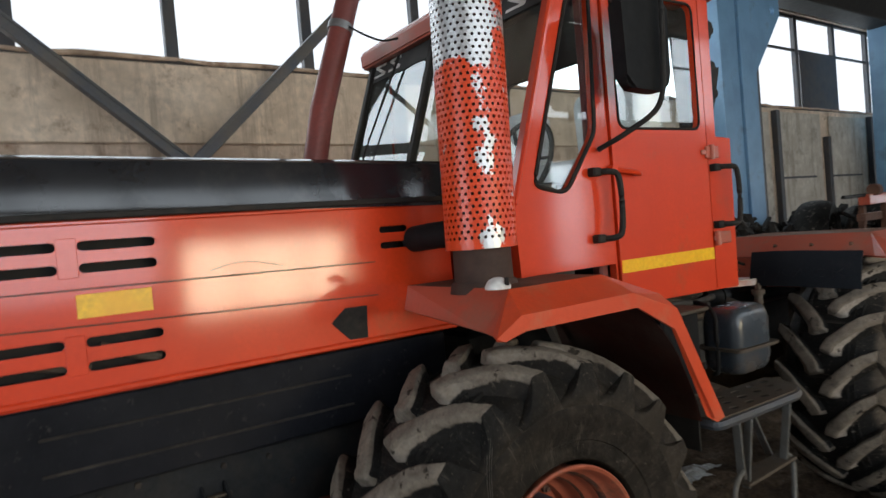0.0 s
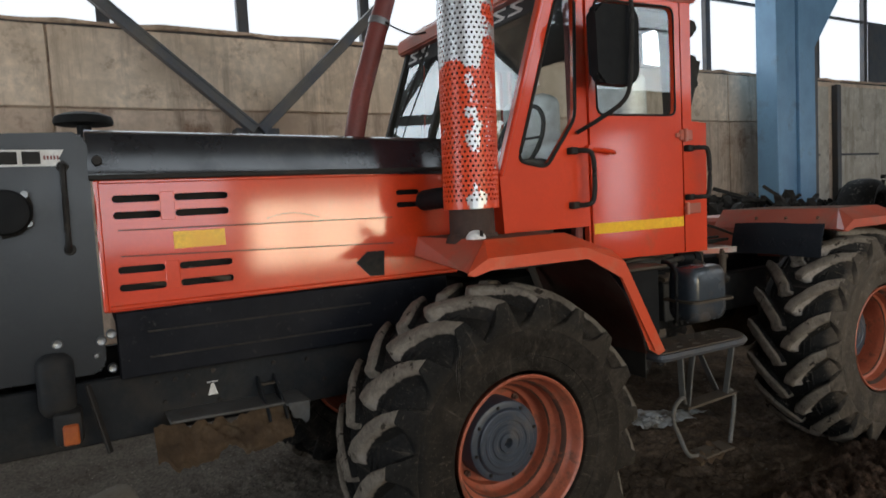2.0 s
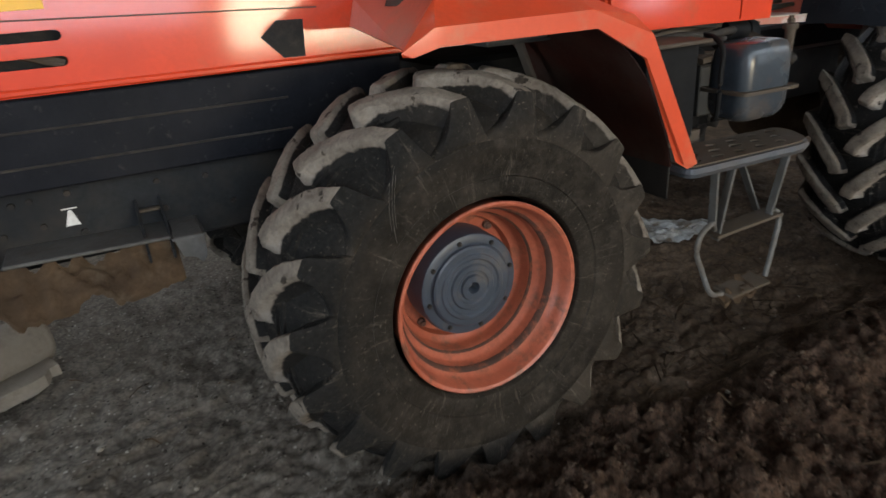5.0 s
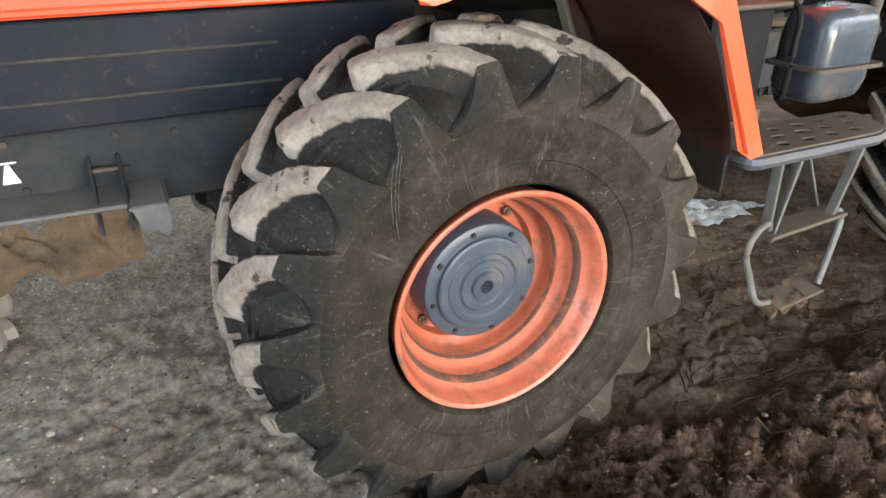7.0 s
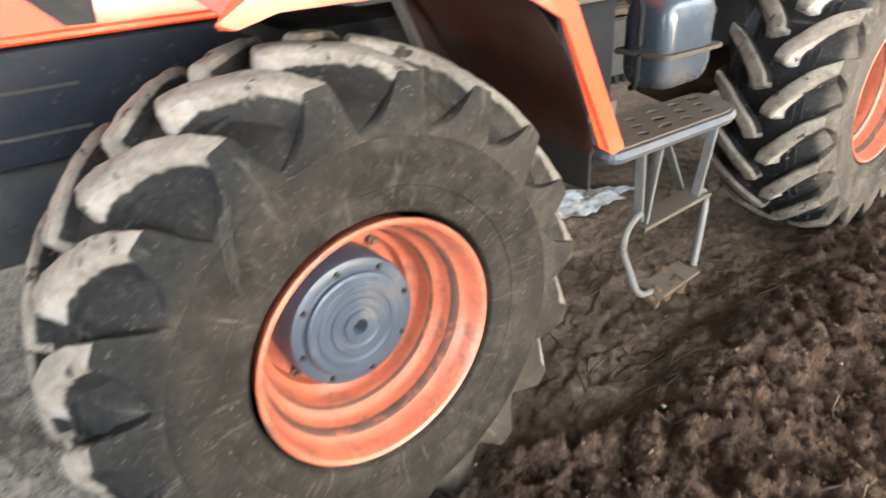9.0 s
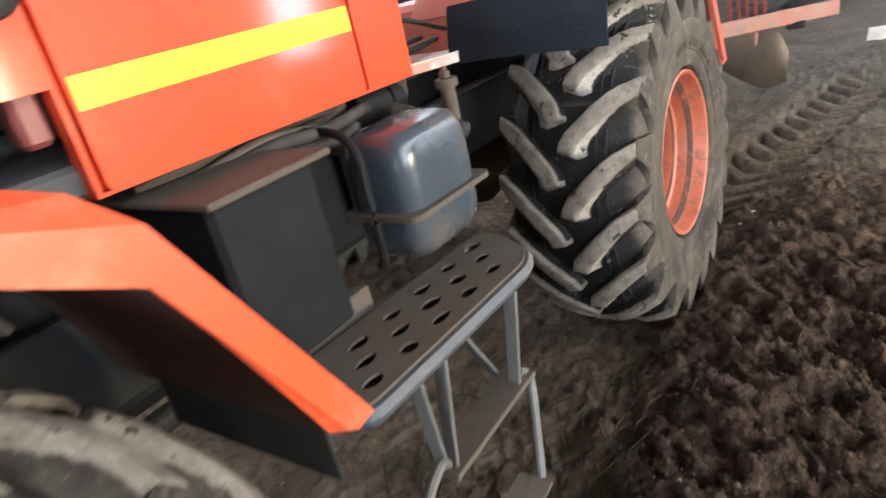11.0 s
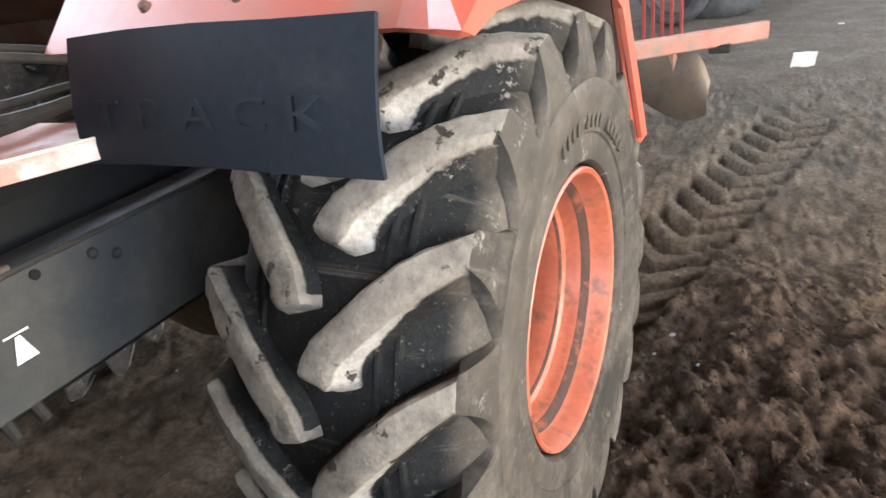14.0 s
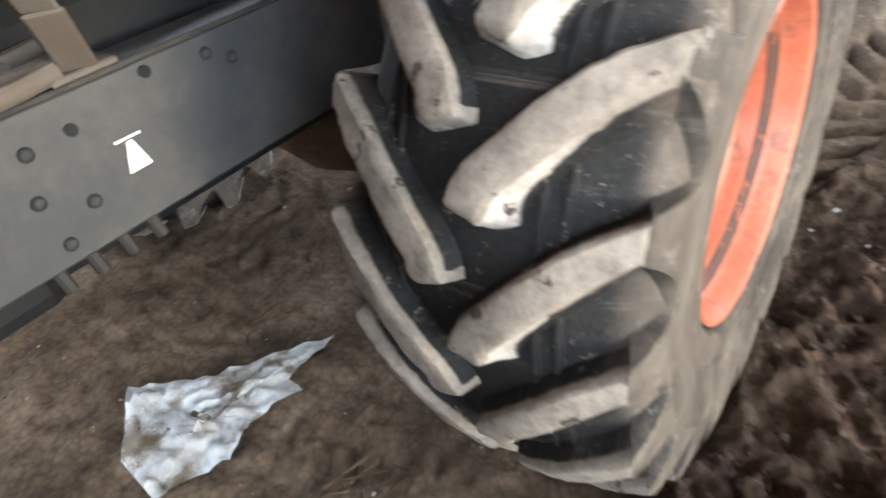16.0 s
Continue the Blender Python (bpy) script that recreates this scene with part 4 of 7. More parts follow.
box(bm, (0.28, 6.2, 2.55), (0.85, 6.45, 2.86), 0.01)
tagged(part("brace_gusset", bm, BRACE_STEEL), "steel plate joining two wall braces", "bracket", kind="structure")


def crane_column(x):
    """A blue column of two channels with a gusset that carries the crane beam."""
    e = thing("crane_column", "blue painted steel crane column with a gusset plate", "column", (x, 5.5, 0), "crane columns", "structure")
    for dx, w in ((0, 0.34), (0.36, 0.33), (0.71, 0.55)):
        bm = bm_new()
        box(bm, (x + dx, 5.4 + (0.05 if dx == 0.36 else 0), 0), (x + dx + w, 5.85, 8.0), 0.012)
        part("channel", bm, BLUE_STEEL, e)
    bm = bm_new()
    box(bm, (x + 1.262, 5.44, 0), (x + 1.42, 5.8, 8.0), 0.01)
    part("web", bm, BRACE_STEEL, e)
    bm = bm_new()
    hole = [(x + 2.05 + 0.09 * math.cos(a), 5.85 + 0.09 * math.sin(a)) for a in [k * math.tau / 14 for k in range(14)]]
    holed(bm, [(x + 1.25, 4.45), (x + 2.35, 5.78), (x + 2.35, 6.15), (x + 1.25, 6.15)], [hole], 5.42, 5.5)
    part("gusset", bm, BLUE_STEEL, e)
    return e


for x in (10.45, 18.15, 25.3):
    crane_column(x)
bm = bm_new()
box(bm, (4.0, 5.2, 6.16), (33, 5.8, 6.95), 0.02)
box(bm, (4.0, 5.0, 6.95), (33, 6.0, 7.05), 0.01)
tagged(part("crane_beam", bm, BLACK_STEEL), "dark riveted steel crane runway beam on the columns", "beam", kind="structure")
for x0, x1, z0, z1 in ((12.3, 13.9, 1.2, 3.95), (14.35, 16.4, 1.2, 3.98), (16.9, 19.0, 1.2, 3.95)):
    bm = bm_new()
    box(bm, (x0, 6.39, z0), (x1, 6.425, z1), 0.008)
    sheet = part("wall_sheet", bm, PALE_SHEET, wall_back, "pale stained sheet on the wall")
    bm = bm_new()
    box(bm, (x0 + 0.02, 6.365, 2.35), (x1 - 0.4, 6.388, 2.4), 0.004)
    part("sheet_batten", bm, SASH, sheet)
for x, z0, z1 in ((14.1, 1.6, 4.0), (16.6, 1.6, 3.4), (19.2, 1.6, 4.0)):
    bm = bm_new()
    box(bm, (x, 6.3, 0.0), (x + 0.16, 6.44, z1), 0.01)
    tagged(part("wall_post", bm, SASH), "dark steel post standing against the wall", "post", group="wall posts", kind="structure")

# ---- tractor ----
tractor = thing("tractor", "orange and black articulated farm tractor parked on earth floor", "tractor", (1.43, 0.93, 0))
TRACK, LUGS = 1.86, 19


def carcass_r(y):
    return 0.672 - 0.067 * (abs(y) / 0.235) ** 2.4


def crown_r(y):
    return 0.717 - 0.05 * (abs(y) / 0.264) ** 2.6


# cross section of a tread bar: side (-1 trailing, 1 leading), metres beyond the flat top's edge, height from floor 0 to crown 1
BAR_SECTION = [(-1, 0.016, -0.2), (-1, 0.011, 0.08), (-1, 0.007, 0.4), (-1, 0.004, 0.72), (-1, 0.001, 0.92), (-1, -0.006, 1.0), (-0.35, 0, 1.01), (0.35, 0, 1.01), (1, -0.006, 1.0), (1, 0.001, 0.93), (1, 0.005, 0.74), (1, 0.01, 0.5), (1, 0.016, 0.25), (1, 0.024, 0.06), (1, 0.031, -0.2)]
# buttress below the shoulder: radius, y of its face; radius, y of the scoop's floor; degrees of its trailing and leading edges
BUTTRESS = [(0.664, 0.268, 0.6, 0.238, -1.06, 4.1), (0.634, 0.275, 0.586, 0.25, -1.7, 5.0), (0.6, 0.2805, 0.57, 0.261, -2.5, 6.6), (0.57, 0.2828, 0.556, 0.2685, -3.5, 8.8), (0.546, 0.2838, 0.542, 0.2745, -4.5, 11.2), (0.53, 0.278, 0.53, 0.272, -5.2, 13.0)]


def lug_mesh(side):
    """One curved tread bar from the middle of the tread over the shoulder, with its buttress; side -1 is the outer half."""
    bm = bm_new()
    mud, chalk = bm.verts.layers.float.new("mud"), bm.verts.layers.float.new("chalk")
    half = 0.0272
    line = smooth_line([(0.033, 0.252, 0), (0.042, 0.227, 0), (0.062, 0.2, 0), (0.1, 0.16, 0), (0.142, 0.118, 0), (0.186, 0.076, 0), (0.225, 0.046, 0), (0.263, 0.02, 0)], 4)
    rings = []
    # blunt nose: three short steps back from the first point
    d = (line[0] - line[1]).normalized()
    rows = [(line[0] + d * 0.03, -0.35, 0.8), (line[0] + d * 0.024, 0.25, 0.86), (line[0] + d * 0.017, 0.8, 0.93), (line[0] + d * 0.008, 0.97, 0.98)] + [(p, 1.0, 1.0) for p in line]
    for k, (p, tall, slim) in enumerate(rows):
        a, z = rows[max(k - 1, 0)][0], rows[min(k + 1, len(rows) - 1)][0]
        t = (z - a).normalized()
        ny, ns = -t.y, t.x
        u = max(0, k - 4) / (len(line) - 1)
        turn = min(1.0, max(0.0, (u - 0.75) / 0.25))
        ny, ns = ny * (1 - turn), ns * (1 - turn) + turn
        ring = []
        for sd, more, f in BAR_SECTION:
            w = sd * half * (1.02 - 0.02 * max(0.0, (u - 0.45) / 0.55)) * slim + (more * (1.5 - 0.85 * u) if sd > 0 else -more * (1.25 - 0.5 * u))
            if sd > 0 and k < 4:
                w *= (0.55, 0.62, 0.76, 0.9)[k]
            yy, ss = p.x + ny * w, p.y + ns * w
            f = min(f, tall) if f > 0 else f
            floor_ = carcass_r(yy)
            v = Vector((math.degrees(ss / 0.71), yy, floor_ + (crown_r(yy) - floor_) * f))
            keep = (0.1 + 0.6 * max(0, min(1, (u - 0.2) / 0.5))) if sd > 0 else 0.62
            ring.append((v.z, yy, v.x, min(1.0, max(0.0, 0.5 + 1.6 * (f - keep))) if tall >= 1 else 1.0 - 0.5 * (tall < 0), min(1.0, max(0.0, 1.9 - u / 0.4)) if sd > 0 and f < 0.8 else (0.3 if f < 0.99 and u > 0.8 else 0.0)))
        rings.append(ring)
    for k, (ro, yo, ri, yi, t0, t1) in enumerate(BUTTRESS):
        ring = []
        spread = 1.0 + 0.25 * k
        for sd, more, f in BAR_SECTION:
            mid, hw = (t0 + t1) / 2, (t1 - t0) / 2
            th = mid + sd * hw + math.degrees((more if sd > 0 else -more) / ro) * (0.8 if sd < 0 else spread)
            ff = f if sd < 0 else (f if f > 0.9 or f < 0 else f * 0.9)
            ring.append((ri + (ro - ri) * ff, yi + (yo - yi) * ff, th, 0.2 if k == 0 and f > 0.9 else 0.0, 0.0))
        rings.append(ring)
    vs = []
    for ring in rings:
        row = []
        for r, y, t, md, ch in ring:
            v = bm.verts.new((r * math.cos(radians(t)), y * side, r * math.sin(radians(t))))
            q = noise.noise(v.co * 33 + Vector((side * 5, 0, 0))) + 0.5 * noise.noise(v.co * 85)
            v[mud] = min(1.0, max(0.0, md + 0.16 * q))
            v[chalk] = ch
            if md > 0.5:
                v.co += Vector((v.co.x, 0, v.co.z)).normalized() * 0.0035 * q + Vector((0, 0.003 * q, 0))
            row.append(v)
        vs.append(row)
    for u, v in zip(vs, vs[1:]):
        for k in range(len(u) - 1):
            bm.faces.new((u[k], u[k + 1], v[k + 1], v[k]))
        bm.faces.new((u[-1], u[0], v[0], v[-1]))
    bm.faces.new(vs[0][::-1])
    bm.faces.new(vs[-1])
    return bm


def shared(bm, name, mats, smooth=35):
    me = bpy.data.meshes.new(name)
    bmesh.ops.recalc_face_normals(bm, faces=bm.faces[:])
    bm.to_mesh(me)
    bm.free()
    for m in mats:
        me.materials.append(m)
    for p in me.polygons:
        p.use_smooth = True
    me.set_sharp_from_angle(angle=radians(smooth))
    return me


def placed(name, me, parent, m, label=""):
    o = new(name, me)
    o.parent = parent
    o.matrix_parent_inverse = Matrix.Identity(4)
    o.matrix_basis = m
    if label:
        tagged(o, label)
    return o


def tyre_mesh():
    bm = bm_new()
    half = [(carcass_r(y), y) for y in (0, 0.05, 0.1)] + [(carcass_r(y) + h, y) for y, h in ((0.118, 0), (0.12, 0.009), (0.126, 0.009), (0.128, 0), (0.15, 0), (0.152, 0.009), (0.158, 0.009), (0.16, 0), (0.19, 0), (0.22, 0), (0.235, 0))] + [(0.59, 0.246), (0.572, 0.2575), (0.556, 0.2675), (0.543, 0.2745), (0.534, 0.2785), (0.52, 0.2825), (0.5, 0.2825), (0.46, 0.2765), (0.425, 0.267), (0.418, 0.268), (0.414, 0.262), (0.39, 0.263), (0.366, 0.263), (0.354, 0.258), (0.347, 0.246), (0.344, 0.225), (0.335, 0.17)]
    prof = [(r, -y) for r, y in reversed(half[1:])] + half
    lathe(bm, prof, 96)
    return bm


TYRES = [shared(tyre_mesh(), "tyre", [m], 30) for m in (TYRE_FRONT_BODY, TYRE_REAR)]
LUG_OUT, LUG_IN = [[shared(lug_mesh(sd), name, [m], 42) for m in (TYRE_FRONT, TYRE_REAR)] for sd, name in ((-1, "lug_outer"), (1, "lug_inner"))]
bm = lathe(bm_new(), [(0.318, -0.13), (0.325, -0.215), (0.338, -0.24), (0.343, -0.252), (0.3425, -0.262), (0.337, -0.266), (0.328, -0.261), (0.322, -0.247), (0.319, -0.225), (0.314, -0.203), (0.302, -0.192), (0.294, -0.182), (0.291, -0.165), (0.289, -0.14), (0.283, -0.126), (0.267, -0.116), (0.261, -0.104), (0.258, -0.085), (0.257, -0.06), (0.25, -0.046), (0.232, -0.036), (0.228, -0.02), (0.226, 0.0), (0.21, 0.01), (0.1, 0.01), (0.1, 0.03), (0.23, 0.03), (0.27, 0.06), (0.29, 0.12), (0.325, 0.2), (0.348, 0.235), (0.33, 0.245), (0.318, 0.2)], 96)
for f in bm.faces:
    q = f.calc_center_median()
    if (0.29 < math.hypot(q.x, q.z) < 0.303 or 0.257 < math.hypot(q.x, q.z) < 0.268) and q.y < -0.1:
        f.material_index = 1
RIM = shared(bm, "rim", [RIM_PAINT, RIM_DIRT], 35)
bm = lathe(bm_new(), [(0.318, -0.1), (0.325, -0.215), (0.338, -0.24), (0.343, -0.252), (0.3425, -0.262), (0.337, -0.266), (0.328, -0.261), (0.322, -0.247), (0.317, -0.225), (0.311, -0.205), (0.302, -0.194), (0.296, -0.182), (0.293, -0.165), (0.291, -0.15), (0.287, -0.14), (0.274, -0.133), (0.269, -0.124), (0.267, -0.08), (0.266, -0.02), (0.268, 0.04), (0.262, 0.065), (0.24, 0.076), (0.1, 0.076), (0.1, 0.095), (0.25, 0.095), (0.28, 0.12), (0.325, 0.2), (0.348, 0.235), (0.33, 0.245), (0.318, 0.2)], 96)
for f in bm.faces:
    q = f.calc_center_median()
    if (0.297 < math.hypot(q.x, q.z) < 0.309 or 0.269 < math.hypot(q.x, q.z) < 0.276) and q.y < -0.1:
        f.material_index = 1
RIMS = [RIM, shared(bm, "rim_deep", [RIM_PAINT, RIM_DIRT], 35)]
HUB = shared(lathe(bm_new(), [(0.1858, 0.012), (0.1858, -0.095), (0.1814, -0.108), (0.1728, -0.112), (0.1534, -0.112), (0.149, -0.116), (0.1469, -0.126), (0.1404, -0.13), (0.121, -0.13), (0.1166, -0.134), (0.1037, -0.134), (0.0972, -0.128), (0.08424, -0.128), (0.07884, -0.135), (0.06264, -0.135), (0.05724, -0.13), (0.04752, -0.13), (0.0432, -0.138), (0.0216, -0.138), (0.01836, -0.13), (0.0162, -0.1), (0, -0.1)], 56), "hub", [HUB_GREY], 30)
BOLT = shared(lathe(bm_new(), [(0.0085, 0.0), (0.0085, -0.008), (0.005, -0.011), (0, -0.011)], 6), "bolt", [BLACK_STEEL], 30)
STUD = shared(lathe(bm_new(), [(0.016, 0.0), (0.016, -0.014), (0.011, -0.017), (0.009, -0.026), (0, -0.027)], 8), "wheel_nut", [RUST], 30)


def wheel(x, y, hz, phase, flip, label, axle):
    e = new("wheel")
    e.parent = tractor
    e.matrix_parent_inverse = tractor.matrix_basis.inverted()
    e.matrix_basis = pose(x, y, hz) @ Matrix.Diagonal((1 + 0.02 * axle, -1 if flip else 1, 1 + 0.02 * axle, 1))
    tagged(e, label)
    placed("tyre", TYRES[axle], e, Matrix.Identity(4), "black tyre with mud-stained sidewall")
    for k in range(LUGS):
        placed("lug", LUG_OUT[axle], e, pose(0, 0, 0, 0, -(phase + 360 / LUGS * k), 0))
        placed("lug", LUG_IN[axle], e, pose(0, 0, 0, 0, -(phase + 360 / LUGS * (k - 0.5)), 0))
    placed("rim", RIMS[axle], e, Matrix.Translation((0, 0.007 + 0.005 * axle, 0)) @ Matrix.Diagonal((0.972 + 0.013 * axle, 1, 0.972 + 0.013 * axle, 1)), "stepped orange steel rim")
    dish = 0.07 * axle
    placed("hub", HUB, e, Matrix.Translation((0, dish, 0)), "ringed blue-grey hub drum")
    for k in range(8):
        a = radians(45 * k + 12)
        placed("bolt", BOLT, e, Matrix.Translation((0.163 * math.cos(a), dish - 0.111, 0.163 * math.sin(a))))
    for k in range(6):
        a = radians(60 * k + 47)
        placed("wheel_nut", STUD, e, Matrix.Translation((0.209 * math.cos(a), dish + 0.01, 0.209 * math.sin(a))))
    return e


front_wheel = wheel(0, 0, 0.66, 134.2, False, "big tractor wheel with chevron lugs and orange rim", 0)


def mud_drips(parent):
    """Broken trickles of pale mud that ran down the outer sidewall."""
    rng = random.Random(5)
    for shift in (0.0, 1.3, -1.1):
        bm = bm_new()
        last = None
        for k in range(26):
            q = (0.6 - 0.02 * abs(shift)) - k * (0.17 - 0.05 * abs(shift)) / 25
            a = radians(118.8 + (0.624 - q) * 98 + shift + rng.uniform(-0.12, 0.12))
            y = (-0.2845 if q < 0.53 else -0.286) + max(0, 0.49 - q) * 0.16
            w = rng.choice((0.0003, 0.0003, 0.0007, 0.0012)) / q
            row = [bm.verts.new((q * math.cos(a + o), y, q * math.sin(a + o))) for o in (-w, w)]
            if last:
                bm.faces.new((last[0], last[1], row[1], row[0]))
            last = row
        thicken(bm, 0.0015)
        me = shared(bm, "mud_drip", [DRY_MUD])
        placed("mud_drip", me, parent, Matrix.Identity(4), "pale dried mud trickle")


mud_drips(front_wheel)
rear_wheel = wheel(2.91, 0, 0.714, 139.2, False, "big tractor wheel with chevron lugs and dusty sidewall", 1)
bm = bm_new()
box(bm, (-0.007, -0.0015, -0.018), (0.007, 0.004, 0.018))
MARK = shared(bm, "marking_bar", [SIDEWALL])
for k in range(15):
    a = 42 + 4.4 * k
    if k not in (5, 10):
        placed("marking_bar", MARK, rear_wheel, pose(0.445 * math.cos(radians(a)), -0.276, 0.445 * math.sin(radians(a)), 0, 90 - a, 0))
wheel(0, TRACK, 0.66, 131, True, "big tractor wheel in the shade of the body", 0)
wheel(2.915, TRACK + 0.24, 0.714, 128, True, "big tractor wheel in the shade of the body", 1)

# bonnet side panel with real slots
HY = 0.445
bm = bm_new()
slots = []
for z in (1.835, 1.768, 1.545, 1.472):
    slots += [slot(-1.475, -1.295, z - 0.015, z + 0.015), slot(-1.24, -1.02, z - 0.015, z + 0.015)]
slots += [slot(-0.21, -0.08, 1.8, 1.826), slot(-0.21, -0.08, 1.738, 1.764)]
holed(bm, rounded([(-1.54, 1.378), (0.12, 1.385), (0.12, 1.915), (-1.535, 1.915)], 0.015), slots, HY, HY + 0.006)
panel = part("bonnet_side_panel", bm, ORANGE, tractor, "glossy orange pressed bonnet side with slots")
bm = bm_new()
for z, zr in ((1.718, 1.702), (1.612, 1.574)):
    prism(bm, [(-1.46, z - 0.007), (-0.24, zr - 0.007), (-0.235, zr), (-0.24, zr + 0.007), (-1.46, z + 0.007), (-1.468, z)], HY - 0.011, HY, 0.005)
part("pressed_rib", bm, ORANGE, panel)
# thin dark strips stand in for the shadow under each rib
for z, zr in ((1.708, 1.692), (1.602, 1.564)):
    bm = bm_new()
    prism(bm, [(-1.46, z - 0.0022), (-0.24, zr - 0.0022), (-0.24, zr + 0.0022), (-1.46, z + 0.0022)], HY - 0.0025, HY, 0)
    part("rib_seam", bm, RUST, panel, "dark strip drawn as the shadow under the rib")
bm = bm_new()
box(bm, (-1.537, HY - 0.012, 1.38), (-1.517, HY, 1.912), 0.005)
box(bm, (-1.517, HY - 0.014, 1.383), (0.12, HY, 1.405), 0.006)
box(bm, (-1.517, HY - 0.008, 1.897), (0.12, HY, 1.912), 0.004)
part("panel_edge", bm, ORANGE, panel)
for z in (1.8, 1.51):
    bm = bm_new()
    box(bm, (-1.296, HY - 0.003, z - 0.06), (-1.24, HY, z + 0.06), 0.002)
    part("slot_bridge", bm, ORANGE, panel)
bm = bm_new()
box(bm, (-1.255, HY - 0.004, 1.618), (-1.045, HY, 1.69), 0.001)
part("reflector_tape", bm, YELLOW, panel, "worn yellow reflective tape")
bm = bm_new()
prism(bm, [(-0.445, 1.482), (-0.385, 1.532), (-0.293, 1.53), (-0.3, 1.408), (-0.375, 1.41)], HY - 0.003, HY - 0.0005)
part("arrow_mark", bm, BLACK_STEEL, panel, "black arrow shaped patch")
bm = bm_new()
for i in range(9):
    x = -0.86 + i * 0.035
    bar(bm, (x, HY - 0.001, 1.722 + 0.02 * math.sin(i * 0.5)), (x + 0.036, HY - 0.001, 1.722 + 0.02 * math.sin(i * 0.5 + 0.5)), 0.003, 0.002, 0)
part("scratch", bm, RUST, panel)

# black bonnet top and inner block
bm = bm_new()
prof = [(0.43, 1.93), (0.43, 1.95), (0.437, 1.99), (0.4495, 2.06), (0.459, 2.1), (0.489, 2.118), (0.93, 2.135), (1.375, 2.118), (1.406, 2.1), (1.4165, 2.06), (1.426, 1.99), (1.43, 1.95), (1.43, 1.93)]
a = [bm.verts.new((-1.55, y, z)) for y, z in prof]
b = [bm.verts.new((0.17, y, z - 0.035)) for y, z in prof]
for i in range(len(prof) - 1):
    bm.faces.new((a[i], a[i + 1], b[i + 1], b[i]))
bm.faces.new(a)
bm.faces.new(b[::-1])
bm.faces.new((a[0], b[0], b[-1], a[-1]))
part("bonnet_top", bm, BLACK_PAINT, tractor, "glossy black bonnet top", smooth=30)
bm = bm_new()
box(bm, (-1.55, 0.42, 1.912), (0.17, 0.46, 1.934), 0.004)
part("bonnet_seal", bm, BLACK_STEEL, tractor, "black rubber seal strip")
bm = bm_new()
rod(bm, (-1.515, 0.428, 1.99), (-1.515, 0.412, 1.99), 0.02, 0.017, 12)
part("bonnet_catch", bm, BLACK_STEEL, tractor)
bm = bm_new()
lathe(bm, [(0, 0.055), (0.08, 0.05), (0.118, 0.034), (0.125, 0.015), (0.122, 0.0), (0.03, -0.004), (0.03, -0.06), (0, -0.06)], 32)
part("air_intake_cap", bm, MATTE_BLACK, tractor, "round black air intake cap", 40, pose(-1.54, 0.93, 2.195, 90))
bm = bm_new()
box(bm, (-1.5, 0.52, 1.3), (0.1, 1.34, 1.9), 0.03)
part("engine_block", bm, BLACK_STEEL, tractor)
for k in range(7):
    bm = bm_new()
    x = -1.4 + k * 0.2
    rod(bm, (x, 0.49, 1.5 + 0.02 * (k % 2)), (x + 0.17, 0.485, 1.46), 0.018, 0.018, 8)
    part("engine_pipe", bm, STEP_STEEL, tractor)

# black nose with its lamp, badge and grab bar
bm = bm_new()
prism(bm, rounded([(-2.12, 1.14), (-1.545, 1.14), (-1.545, 2.105), (-2.05, 2.09)], 0.05), 0.44, 1.42, 0.012)
nose = part("nose_cowl", bm, NOSE_PAINT, tractor, "glossy black nose cowl with grab bar", smooth=30)
bm = bm_new()
sweep(bm, smooth_line([(-1.632, 0.44, 1.97), (-1.634, 0.405, 1.955), (-1.636, 0.4, 1.8), (-1.638, 0.405, 1.66), (-1.64, 0.44, 1.645)], 5), 0.011, 8)
part("grab_bar", bm, BLACK_STEEL, nose, smooth=True)
for z in (1.97, 1.645):
    bm = bm_new()
    rod(bm, (-1.635, 0.44, z), (-1.635, 0.43, z), 0.022, 0.02, 12)
    part("bar_foot", bm, BLACK_STEEL, nose)
bm = bm_new()
prism(bm, [(-1.95, 1.972), (-1.625, 1.972), (-1.645, 2.0), (-1.625, 2.035), (-1.95, 2.035)], 0.4355, 0.4392)
badge = part("badge", bm, WHITE, nose, "pale badge strip with dark squares")
for x0, x1 in ((-1.92, -1.86), (-1.845, -1.78), (-1.765, -1.705)):
    bm = bm_new()
    box(bm, (x0, 0.4335, 1.98), (x1, 0.4352, 2.028))
    part("badge_square", bm, BLACK_STEEL, badge)
bm = bm_new()
for k in range(5):
    box(bm, (-1.695 + k * 0.011, 0.4342, 1.997), (-1.688 + k * 0.011, 0.4352, 2.012))
part("badge_bars", bm, RED_BROWN, badge)
bm = bm_new()
lathe(bm, [(0.0, -0.05), (0.06, -0.055), (0.078, -0.05), (0.085, -0.035), (0.085, -0.01), (0.075, 0.03), (0, 0.04)], 28)
part("work_lamp", bm, MATTE_BLACK, nose, "round black work lamp", 35, pose(-1.83, 0.4, 1.8))
bm = bm_new()
sweep(bm, smooth_line([(-1.77, 0.42, 1.86), (-1.755, 0.39, 1.83), (-1.76, 0.385, 1.77), (-1.79, 0.4, 1.73), (-1.85, 0.41, 1.715)], 5), 0.012, 8)
part("lamp_bracket", bm, BLACK_STEEL, nose, smooth=True)
for x, z in ((-1.765, 1.865), (-1.76, 1.755)):
    bm = bm_new()
    rod(bm, (x, 0.41, z), (x, 0.38, z), 0.016, 0.013, 10)
    part("bracket_bolt", bm, GREY_METAL, nose)

